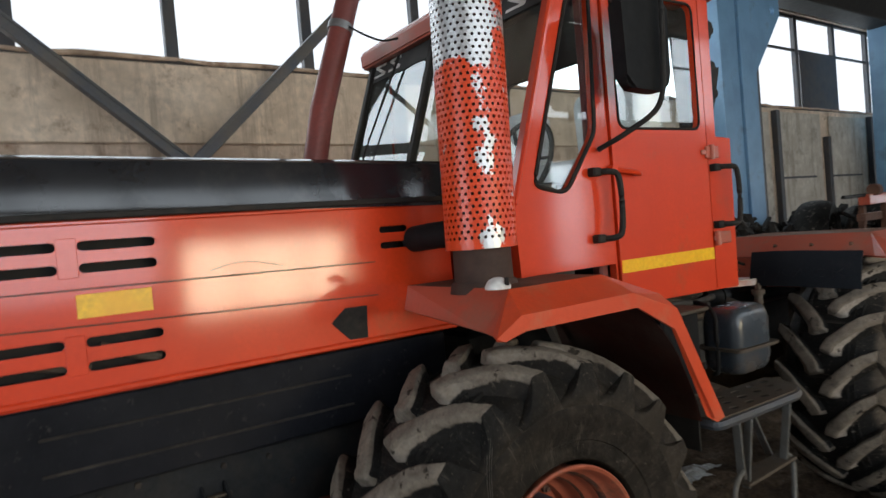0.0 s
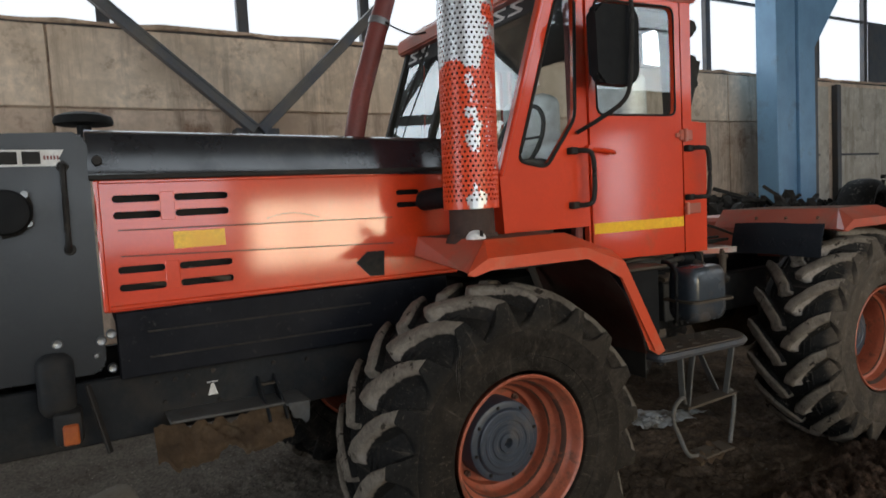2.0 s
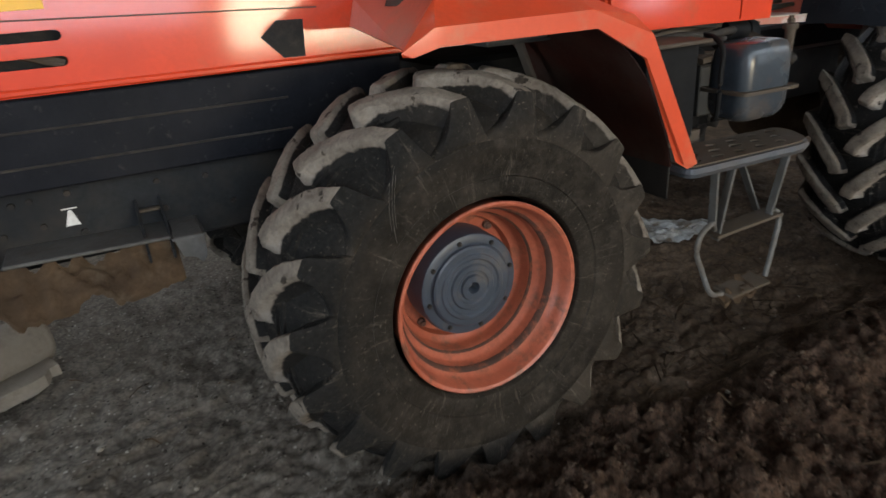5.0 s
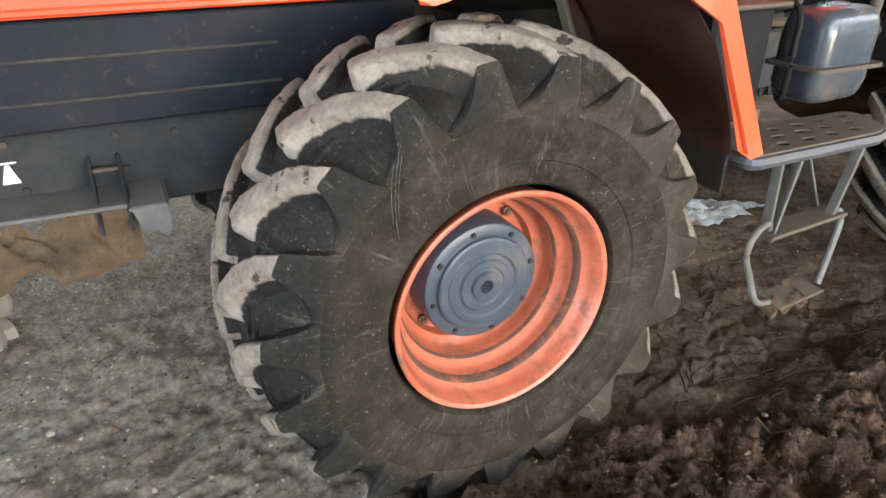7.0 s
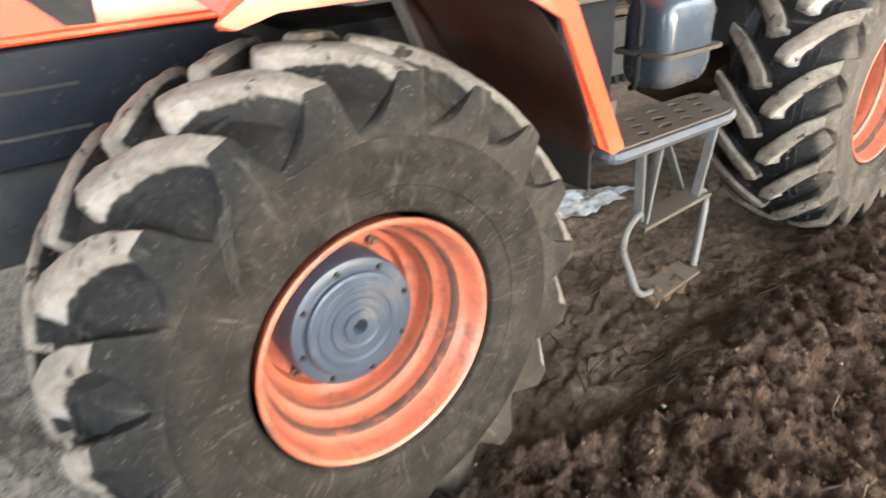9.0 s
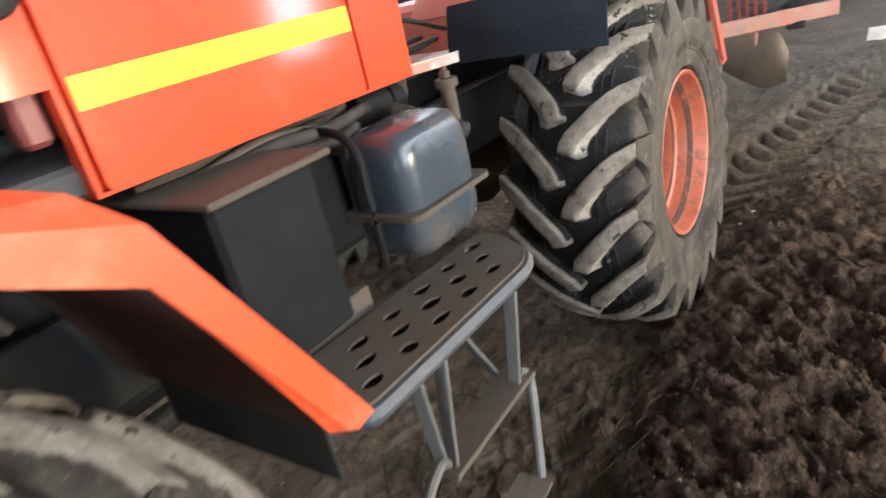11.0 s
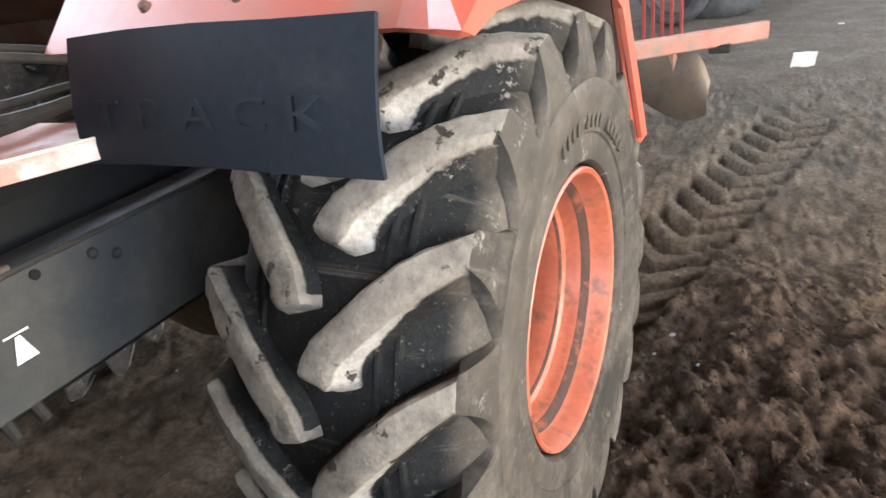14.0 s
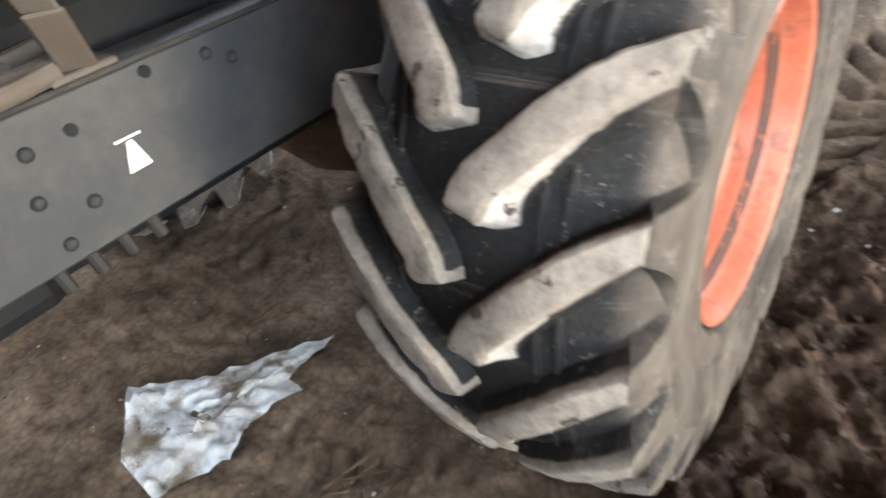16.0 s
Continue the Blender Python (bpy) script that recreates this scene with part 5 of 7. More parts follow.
# skirt, rail, its bolts and the front step
bm = bm_new()
box(bm, (-1.5, 0.452, 1.095), (0.06, 0.5, 1.374), 0.006)
skirt = part("skirt_panel", bm, SKIRT, tractor, "black lower side panel with grooves")
bm = bm_new()
for z in (1.281, 1.173):
    bar(bm, (-1.385, 0.45, z), (-0.38, 0.45, z - 0.004), 0.007, 0.008, 0.002)
part("skirt_rib", bm, GREASE, skirt)
bm = bm_new()
box(bm, (-2.0, 0.51, 0.83), (1.25, 0.56, 1.097), 0.008)
rail = part("front_frame_rail", bm, DARK_FRAME, tractor, "dark grey steel frame rail with bolt holes")
for i, (x, z) in enumerate([(-1.36, 1.045), (-1.29, 1.05), (-1.24, 1.055), (-1.13, 1.062), (-1.335, 0.955), (-1.22, 0.965), (-1.11, 0.925), (-0.86, 1.05), (-0.85, 0.95), (-0.7, 1.04), (-0.62, 0.93)]):
    part("rail_bolt", rod(bm_new(), (x, 0.512, z), (x, 0.503, z), 0.012, 0.01, 8), BLACK_STEEL, rail)


def warning_mark(parent, m):
    """A small white jack-point mark: a triangle under a bar."""
    bm = bm_new()
    prism(bm, [(-0.022, -0.032), (0.022, -0.032), (0.005, 0.02), (-0.005, 0.02)], -0.002, 0.0)
    box(bm, (-0.024, -0.002, 0.024), (0.024, 0.0, 0.028))
    part("jack_mark", bm, WHITE, parent, "white jack-point triangle mark", where=m)


warning_mark(rail, pose(-1.137, 0.508, 0.985))
for x, z, r in ((-1.709, 1.281, 0.02), (-1.557, 1.271, 0.02), (-1.52, 1.293, 0.02), (-1.578, 1.215, 0.012), (-1.523, 1.14, 0.02), (-1.7, 1.05, 0.015)):
    bm = bm_new()
    lathe(bm, [(r, 0.012), (r, -0.006), (r * 0.8, -0.012), (r * 0.5, -0.009), (0, -0.009)], 14)
    part("nose_bolt", bm, GREY_METAL, tractor, "", 35, pose(x, 0.438 if z > 1.14 else 0.51, z))
bm = bm_new()
box(bm, (-1.79, 0.36, 1.0), (-1.66, 0.47, 1.25), 0.05, seg=4)
part("lamp_housing", bm, DARK_FRAME, tractor, "dusty grey rubber lamp housing", smooth=40)
bm = bm_new()
box(bm, (-1.745, 0.33, 0.9), (-1.645, 0.47, 1.03), 0.02, seg=2)
indicator = part("indicator_lamp", bm, DARK_FRAME, tractor, "front indicator lamp with amber lens", smooth=40)
bm = bm_new()
box(bm, (-1.715, 0.318, 0.905), (-1.66, 0.333, 0.985), 0.006)
part("lens", bm, AMBER, indicator, "cracked amber lens")
bm = bm_new()
bar(bm, (-1.62, 0.44, 1.1), (-1.56, 0.4, 0.82), 0.03, 0.012)
part("lamp_stay", bm, BLACK_STEEL, tractor)
bm = bm_new()
box(bm, (-1.34, 0.33, 0.9), (-0.865, 0.52, 0.912), 0.004, pose(0, 0, 0, 0, 1.5, 0))
box(bm, (-0.865, 0.29, 0.895), (-0.76, 0.52, 0.907), 0.01)
prism(bm, [(-0.86, 0.9), (-0.762, 0.9), (-0.768, 0.82), (-0.785, 0.8), (-0.8, 0.83), (-0.84, 0.835)], 0.3, 0.31, 0.004)
front_step = part("front_step", bm, WORN_PLATE, tractor, "grey front step plate over a muddy shelf")


def mud_bank(x0, x1, y0, y1, z0, z1, seed):
    """A bank of dry mud: a lumpy sloping strip with a ragged top edge."""
    bm = bm_new()
    nu, nv = 44, 16
    g = []
    for i in range(nu + 1):
        u = i / nu
        x = x0 + (x1 - x0) * u
        row = []
        for j in range(nv + 1):
            v = j / nv
            y = y1 + (y0 - y1) * v
            lift = 0.05 * noise.noise((x * 9, y * 9, seed)) + 0.03 * noise.noise((x * 25, y * 25, seed)) + 0.012 * noise.noise((x * 60, y * 60, seed))
            z = z1 + (z0 - z1) * v ** 0.8 + lift * (0.4 + 0.9 * math.sin(math.pi * u) ** 0.5)
            row.append(bm.verts.new((x, y + 0.5 * lift, z)))
        g.append(row)
    low = [[bm.verts.new(v.co - Vector((0, 0, 0.018))) for v in row] for row in g]
    for i in range(nu):
        for j in range(nv):
            bm.faces.new((g[i][j], g[i + 1][j], g[i + 1][j + 1], g[i][j + 1]))
            bm.faces.new((low[i][j + 1], low[i + 1][j + 1], low[i + 1][j], low[i][j]))
    rim_ = [(i, 0) for i in range(nu)] + [(nu, j) for j in range(nv)] + [(i, nv) for i in range(nu, 0, -1)] + [(0, j) for j in range(nv, 0, -1)]
    for (a, b), (c, d) in zip(rim_, rim_[1:] + rim_[:1]):
        bm.faces.new((g[a][b], low[a][b], low[c][d], g[c][d]))
    return bm


part("dry_mud", mud_bank(-1.4, -0.85, 0.27, 0.36, 0.79, 0.895, 4), MUD, front_step, "brown dry mud heaped on the shelf", smooth=60)
for x in (-0.945, -0.87):
    bm = bm_new()
    prism(bm, [(0.51, 1.0), (0.51, 0.94), (0.33, 0.83), (0.3, 0.84), (0.3, 0.87), (0.49, 1.0)], x, x + 0.009, 0.002)
    bmesh.ops.transform(bm, matrix=Matrix(((0, 1, 0, 0), (1, 0, 0, 0), (0, 0, 1, 0), (0, 0, 0, 1))), verts=bm.verts)
    part("step_bracket", bm, DARK_FRAME, front_step)
bm = bm_new()
bar(bm, (-0.945, 0.48, 0.965), (-0.865, 0.48, 0.965), 0.03, 0.01)
part("step_bracket", bm, STEP_STEEL, front_step)

# exhaust: neck and perforated shroud
EX, EY, ER = 0.0, 0.08, 0.13
bm = bm_new()
rod(bm, (EX, EY, 1.56), (EX, EY, 1.75), 0.108, 0.104, 32)
rod(bm, (EX, EY, 1.56), (EX, EY, 1.6), 0.13, 0.115, 32)
rod(bm, (EX, EY, 1.75), (EX, EY, 3.3), 0.085, 0.085, 24)
exhaust = part("exhaust_pipe", bm, MUFFLER, tractor, "rust-brown exhaust pipe inside a shroud", smooth=40)


def shroud_mesh():
    bm = bm_new()
    circ, z0, z1 = math.tau * ER, 1.715, 3.25
    nu = 34
    du = circ / nu
    dv = du * 0.9
    rows = int((z1 - z0 - 0.06) / dv)
    r = du * 0.27
    holes, centres = [], set()
    for j in range(rows):
        for i in range(nu):
            u, v = (i + (0.25 if j % 2 else 0.75)) * du, z0 + 0.04 + j * dv
            holes.append([(u + r * math.cos(k * math.tau / 6), v + r * math.sin(k * math.tau / 6)) for k in range(6)])

    def solid(u, v):
        j = round((v - z0 - 0.04) / dv)
        for jj in (j - 1, j, j + 1):
            if 0 <= jj < rows:
                o = 0.25 if jj % 2 else 0.75
                i = round(u / du - o)
                if 0 <= i < nu and (u - (i + o) * du) ** 2 + (v - z0 - 0.04 - jj * dv) ** 2 < (r * 0.98) ** 2:
                    return False
        return True

    edge = [(k * du, z0) for k in range(nu + 1)] + [(circ, z0 + (z1 - z0) * k / 30) for k in range(1, 31)] + [(k * du, z1) for k in range(nu - 1, -1, -1)] + [(0, z0 + (z1 - z0) * k / 30) for k in range(29, 0, -1)]
    holed(bm, edge, holes, ER, ER - 0.003, lambda u, v, rr: (EX + 0.004 * (v - 1.7) * 5 + rr * math.cos(u / ER + 0.9), EY + rr * math.sin(u / ER + 0.9), v), solid)
    return bm


part("exhaust_shroud", shroud_mesh(), SHROUD, exhaust, "perforated exhaust shroud with flaked orange paint")
bm = bm_new()
sweep(bm, smooth_line([(0.0, 0.16, 1.775), (-0.03, 0.25, 1.775), (-0.05, 0.36, 1.77), (-0.05, 0.46, 1.765)], 5), 0.052, 18)
part("exhaust_elbow", bm, MATTE_BLACK, exhaust, smooth=40)
bm = bm_new()
sweep(bm, [(-0.1, 1.3, 2.05), (0.0, 1.31, 2.45), (0.24, 1.33, 3.13)], [0.062, 0.062, 0.062], 20)
stack = part("intake_pipe", bm, RED_BROWN, tractor, "leaning red-brown intake stack", smooth=40)
bm = bm_new()
rod(bm, (0.15, 1.325, 2.88), (0.165, 1.325, 2.92), 0.068, 0.068, 20)
part("pipe_clamp", bm, GREY_METAL, stack, smooth=40)
bm = bm_new()
sweep(bm, smooth_line([(0.17, 1.27, 2.9), (0.22, 1.2, 2.84), (0.3, 1.15, 2.8), (0.38, 1.12, 2.81)], 6), 0.006, 6)
part("stay_chain", bm, BLACK_STEEL, stack)
part("pipe_rim", rod(bm_new(), (0.235, 1.33, 3.1), (0.255, 1.33, 3.17), 0.085, 0.085, 20), GREY_METAL, stack, smooth=40)


def fender(x, label, long):
    """A folded sheet mudguard: deck, bevelled lip, front nose and rear leg."""
    ys = -0.3
    lip = [(-0.27, 1.46), (-0.17, 1.515), (0.345, 1.52), (0.585, 1.432), (0.83, 0.975)]
    low = [(-0.235, 1.447), (-0.155, 1.466), (0.365, 1.466), (0.562, 1.36), (0.765, 0.985)]
    top = [(-0.215, 1.46), (-0.1, 1.583), (0.34, 1.583), (0.53, 1.492), (0.75, 0.995)]
    bm = bm_new()
    a = [bm.verts.new((px + x, ys, pz)) for px, pz in lip]
    b = [bm.verts.new((px + x, ys, pz)) for px, pz in low]
    d = [bm.verts.new((px + x + (0.0 if i else 0.02), ys + (0.13 if i < 3 else 0.03), pz)) for i, (px, pz) in enumerate(top)]
    for i in range(4):
        bm.faces.new((a[i], a[i + 1], b[i + 1], b[i]))
        bm.faces.new((a[i], d[i], d[i + 1], a[i + 1]))
    thicken(bm, 0.012)
    e = part("mudguard_lip", bm, FENDER_ORANGE if not long else FENDER_PAINT, tractor, label)
    bm = bm_new()
    wide = long if long else 0.46
    u = [(-0.215, 1.462), (-0.1, 1.583), (0.34, 1.583), (0.53, 1.492)] + ([(0.68, 1.15)] if long else [])
    v0 = [bm.verts.new((px + x, ys + (0.13 if k < 3 else 0.03), pz)) for k, (px, pz) in enumerate(u)]
    v1 = [bm.verts.new((px + x + (0.09 if k == 0 and not long else 0.0), wide, pz + (0.03 if k == 0 and not long else 0))) for k, (px, pz) in enumerate(u)]
    for k in range(len(u) - 1):
        f = bm.faces.new((v0[k], v1[k], v1[k + 1], v0[k + 1]))
        f.material_index = 1 if k == 0 else 0
    v2 = bm.verts.new((x - 0.25, ys, 1.455))
    f = bm.faces.new((v2, v0[0], v0[1]))
    f.material_index = 1
    thicken(bm, 0.01)
    part("mudguard_deck", bm, [DUSTY_DECK, FENDER_PAINT], e, "dust-covered mudguard deck")
    return e


front_guard = fender(0.0, "orange folded sheet mudguard over the wheel", 0)
rear_guard = fender(2.64, "faded red folded sheet mudguard over the wheel", 0.66)
bm = bm_new()
lathe(bm, [(0.042, 0.0), (0.043, -0.006), (0.039, -0.015), (0.028, -0.03), (0.012, -0.037), (0, -0.038)], 24)
cap = part("filler_cap", bm, WHITE, front_guard, "white domed cap with a dark mark", 40, pose(-0.131, -0.155, 1.588, -90))
bm = bm_new()
box(bm, (-0.134, -0.21, 1.6), (-0.126, -0.19, 1.625), 0.002)
part("cap_mark", bm, BLACK_STEEL, cap)
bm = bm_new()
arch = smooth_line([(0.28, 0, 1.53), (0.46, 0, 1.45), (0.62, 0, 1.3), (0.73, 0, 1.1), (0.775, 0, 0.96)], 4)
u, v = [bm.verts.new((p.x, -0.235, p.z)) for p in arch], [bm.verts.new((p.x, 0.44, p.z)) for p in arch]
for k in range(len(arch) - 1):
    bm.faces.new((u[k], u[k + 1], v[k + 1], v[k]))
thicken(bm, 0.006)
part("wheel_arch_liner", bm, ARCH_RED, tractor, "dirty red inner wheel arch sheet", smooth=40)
bm = bm_new()
box(bm, (0.778, -0.22, 0.83), (0.786, 0.3, 0.985), 0.003)
part("mud_flap", bm, BLACK_STEEL, tractor, "dark mud flap behind the front wheel")
bm = bm_new()
bar(bm, (0.46, 0.28, 1.43), (0.57, 0.3, 1.2), 0.04, 0.02)
part("guard_stay", bm, STEP_STEEL, tractor)

# rear mudguard's rubber flap, with raised lettering
bm = bm_new()
n = 9
rows = []
for k in range(n + 1):
    t = k / n
    z = 1.5 - 0.2 * t
    xo = 2.32 - 0.045 * math.sin(t * 1.6)
    rows.append([bm.verts.new((xo, y, z + 0.004 * math.sin(y * 9))) for y in (-0.215, -0.05, 0.1, 0.25, 0.395)])
for u, v in zip(rows, rows[1:]):
    for k in range(4):
        bm.faces.new((u[k], u[k + 1], v[k + 1], v[k]))
thicken(bm, 0.008)
flap = part("rubber_flap", bm, FLAP_RUBBER, rear_guard, "black rubber flap with raised letters", smooth=30)
for k, ch in enumerate("TRACK"):
    cu = bpy.data.curves.new("flap_letter", "FONT")
    cu.body, cu.size, cu.extrude, cu.align_x = ch, 0.068, 0.0045, "CENTER"
    txt = bpy.data.objects.new("flap_letter_source", cu)
    scene.collection.objects.link(txt)
    bpy.context.view_layer.update()
    me = bpy.data.meshes.new_from_object(txt.evaluated_get(bpy.context.evaluated_depsgraph_get()))
    bpy.data.objects.remove(txt)
    me.materials.append(FLAP_RUBBER)
    o = new("raised_letter", me)
    o.matrix_world = pose(2.2705, 0.306 - 0.102 * k, 1.36, 78, 0, -90) @ Matrix.Diagonal((1.6, 1, 1, 1))
    o.parent = flap
    o.matrix_parent_inverse = parent_world(flap).inverted()
for y in (-0.12, 0.09, 0.3):
    bm = bm_new()
    rod(bm, (2.408, y, 1.527), (2.401, y, 1.535), 0.012, 0.009, 10)
    part("flap_bolt", bm, RUST, rear_guard)

# cab
CY0, CY1 = 0.09, 1.77
cab = part("cab_floor", box(bm_new(), (0.24, CY0 + 0.03, 1.4), (1.62, CY1 - 0.03, 1.46), 0.01), CAB_LINING, tractor)


def lined(bm, y):
    """Gives the faces that lie in the plane y the second material."""
    for f in bm.faces:
        f.material_index = 1 if all(abs(v.co.y - y) < 1e-4 for v in f.verts) else 0


def cab_side(y0, y1, name):
    near = y0 < 0.9
    outline = [(0.19, 1.585), (0.727, 1.585), (0.727, 1.398), (1.64, 1.385), (1.655, 2.132), (1.53, 2.14), (1.54, 2.84), (0.5, 2.81), (0.175, 1.86)] if near else [(0.66, 1.398), (1.64, 1.385), (1.655, 2.132), (1.53, 2.14), (1.54, 2.84), (0.7, 2.815), (0.66, 2.0)]
    quarter = rounded([(0.287, 1.93), (0.46, 1.897), (0.655, 2.145), (0.68, 2.772), (0.566, 2.757)], 0.045)
    door_hole = [(0.738, 1.405), (1.456, 1.395), (1.456, 2.8), (0.738, 2.785)]
    bm = bm_new()
    holed(bm, outline, [quarter, door_hole] if near else [door_hole], y0, y1)
    lined(bm, y1 if near else y0)
    side = part(name, bm, [ORANGE, CAB_LINING], tractor, "orange cab side with a slanted quarter window" if near else "orange cab side on the far side")
    if not near:
        return side
    # strip added behind the door gap, its dark red gives the gap's shade
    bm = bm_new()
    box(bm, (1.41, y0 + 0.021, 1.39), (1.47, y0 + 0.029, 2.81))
    part("door_rebate", bm, ARCH_RED, side, "dark red strip that colours in the shade of the door gap")
    bm = bm_new()
    sweep(bm, [(x, y0 - 0.002, z) for x, z in quarter], 0.009, 6, True)
    part("window_rubber", bm, BLACK_STEEL, side, smooth=True)
    bm = bm_new()
    prism(bm, inset(quarter, -0.004), y0 + 0.012, y0 + 0.016)
    g = part("pane", bm, CAB_GLASS, side, "clear quarter pane")
    g.visible_shadow = False
    return side


side = cab_side(CY0, CY0 + 0.035, "cab_side")
cab_side(CY1 - 0.035, CY1, "cab_side")


def cab_door(y0, y1):
    outline = [(0.744, 1.402), (1.432, 1.391), (1.432, 2.796), (0.744, 2.781)]
    win = rounded([(0.797, 2.163), (1.384, 2.17), (1.384, 2.765), (0.797, 2.755)], 0.05)
    bm = bm_new()
    holed(bm, rounded(outline, 0.02), [win], y0, y1)
    lined(bm, y1 if y0 < 0.9 else y0)
    d = part("cab_door", bm, [ORANGE, CAB_LINING], tractor, "closed orange cab door with window")
    s = 1 if y0 < 0.9 else -1
    out = y0 if s > 0 else y1
    bm = bm_new()
    sweep(bm, [(x, out - 0.001 * s, z) for x, z in win], 0.0065, 6, True)
    part("window_rubber", bm, BLACK_STEEL, d, smooth=True)
    bm = bm_new()
    prism(bm, inset(win, -0.004), out + 0.012 * s, out + 0.016 * s)
    g = part("pane", bm, CAB_GLASS, d, "clear door pane")
    g.visible_shadow = False
    bm = bm_new()
    box(bm, (0.75, out - 0.003 * s, 1.541), (1.428, out - 0.0005 * s, 1.597))
    part("yellow_stripe", bm, YELLOW, d, "yellow reflective stripe")
    return d


door = cab_door(CY0 - 0.012, CY0 + 0.02)
cab_door(CY1 - 0.02, CY1 + 0.012)
bm = bm_new()
sweep(bm, smooth_line([(0.73, 0.078, 1.985), (0.79, 0.055, 1.978), (0.84, 0.05, 1.972), (0.895, 0.055, 1.962)], 4), [0.012] * 12 + [0.007], 8)
part("door_lever", bm, ORANGE, door, smooth=True)
bm = bm_new()
rod(bm, (0.72, 0.08, 1.985), (0.72, 0.05, 1.985), 0.02, 0.018, 12)
part("lever_boss", bm, ORANGE, door)
for z, x0 in ((2.059, 1.375), (1.64, 1.43)):
    bm = bm_new()
    box(bm, (x0 + 0.03, 0.063, z - 0.03), (x0 + 0.135, 0.077, z + 0.03), 0.005)
    rod(bm, (1.447, 0.063, z - 0.035), (1.447, 0.063, z + 0.035), 0.013, 0.013, 10)
    box(bm, (x0, 0.066, z - 0.012), (x0 + 0.04, 0.077, z + 0.012), 0.004)
    part("door_hinge", bm, FENDER_PAINT, door)


def grab_handle(pts, feet):
    bm = bm_new()
    sweep(bm, smooth_line(pts, 5), 0.013, 8)
    h = part("grab_handle", bm, BLACK_STEEL, tractor, "black steel grab handle", smooth=True)
    for p in feet:
        bm = bm_new()
        box(bm, (p[0] - 0.03, p[1] - 0.012, p[2] - 0.018), (p[0] + 0.02, p[1] + 0.03, p[2] + 0.018), 0.006)
        part("handle_foot", bm, BLACK_STEEL, h)


grab_handle([(0.63, 0.085, 1.975), (0.66, 0.035, 1.975), (0.7, 0.02, 1.955), (0.712, 0.02, 1.85), (0.7, 0.02, 1.725), (0.66, 0.03, 1.7), (0.63, 0.085, 1.7)], [(0.625, 0.065, 1.977), (0.625, 0.065, 1.7)])
grab_handle([(1.49, 0.085, 1.985), (1.52, 0.03, 1.985), (1.575, 0.02, 1.97), (1.59, 0.02, 1.85), (1.575, 0.02, 1.72), (1.52, 0.03, 1.705), (1.49, 0.085, 1.705)], [(1.49, 0.065, 1.985), (1.49, 0.065, 1.705)])

# windscreen: slanted, with a middle post and a dark strip
bm = bm_new()


FY = 1.6


def screen_point(t, y):
    """A point of the slanted windscreen plane, t from sill 0 to head 1."""
    return (0.18 + 0.32 * t, y, 1.86 + 0.95 * t)


bar(bm, screen_point(1, CY0), screen_point(1, FY), 0.05, 0.05, 0.008)
screen = part("windscreen_header", bm, ORANGE, tractor, "orange header over the windscreen")
for y0, y1, m in ((CY0, 0.115, ORANGE), (0.91, 0.95, BLACK_STEEL), (1.56, FY, BLACK_STEEL)):
    w = (y0 + y1) / 2
    part("windscreen_post", bar(bm_new(), screen_point(0, w), screen_point(1, w), 0.05, y1 - y0, 0.008), m, screen)
bm = bm_new()
box(bm, (0.19, CY0 + 0.002, 1.47), (0.225, FY, 1.85), 0.008)
part("cab_front_panel", bm, ORANGE, tractor)
for y0, y1 in ((0.118, 0.905), (0.955, 1.555)):
    bm = bm_new()
    q = [bm.verts.new(Vector(screen_point(t, y)) + Vector((o, 0, 0))) for o in (0, 0.005) for t, y in ((0.01, y0), (0.01, y1), (0.99, y1), (0.99, y0))]
    for f in ((0, 1, 2, 3), (7, 6, 5, 4), (0, 4, 5, 1), (1, 5, 6, 2), (2, 6, 7, 3), (3, 7, 4, 0)):
        bm.faces.new([q[i] for i in f])
    g = part("pane", bm, CAB_GLASS, screen, "windscreen pane")
    g.visible_shadow = False
    bm = bm_new()
    sweep(bm, [screen_point(t, y) for t, y in ((0.01, y0), (0.01, y1), (0.99, y1), (0.99, y0))], 0.014, 6, True)
    part("window_rubber", bm, BLACK_STEEL, screen)
    bm = bm_new()
    q = [bm.verts.new(Vector(screen_point(t, y)) + Vector((-0.004, 0, 0))) for t, y in ((0.86, y0), (0.86, y1), (0.99, y1), (0.99, y0))]
    bm.faces.new(q)
    part("sun_strip", bm, CAB_LINING, screen, "dark sun strip with pale angular marks")
    for k in range(2):
        bm = bm_new()
        yc = y0 + (0.12 if y0 < 0.5 else 0.3) + 0.16 * k
        mark = [(0.96, 0), (0.96, 0.12), (0.945, 0.12), (0.9, 0.03), (0.9, 0.12), (0.885, 0.12), (0.885, 0.0), (0.9, -0.01), (0.945, 0.085), (0.945, 0)]
        bm.faces.new([bm.verts.new(Vector(screen_point(t, yc + dy)) + Vector((-0.007, 0, 0))) for t, dy in mark])
        part("strip_mark", bm, WHITE, screen)
bm = bm_new()
sweep(bm, [Vector(screen_point(t, y)) + Vector((-0.03, 0, 0)) for t, y in ((0.95, 1.24), (0.7, 1.32), (0.45, 1.4), (0.2, 1.45))], [0.008, 0.007, 0.006, 0.004], 6)
part("wiper_arm", bm, BLACK_STEEL, screen)

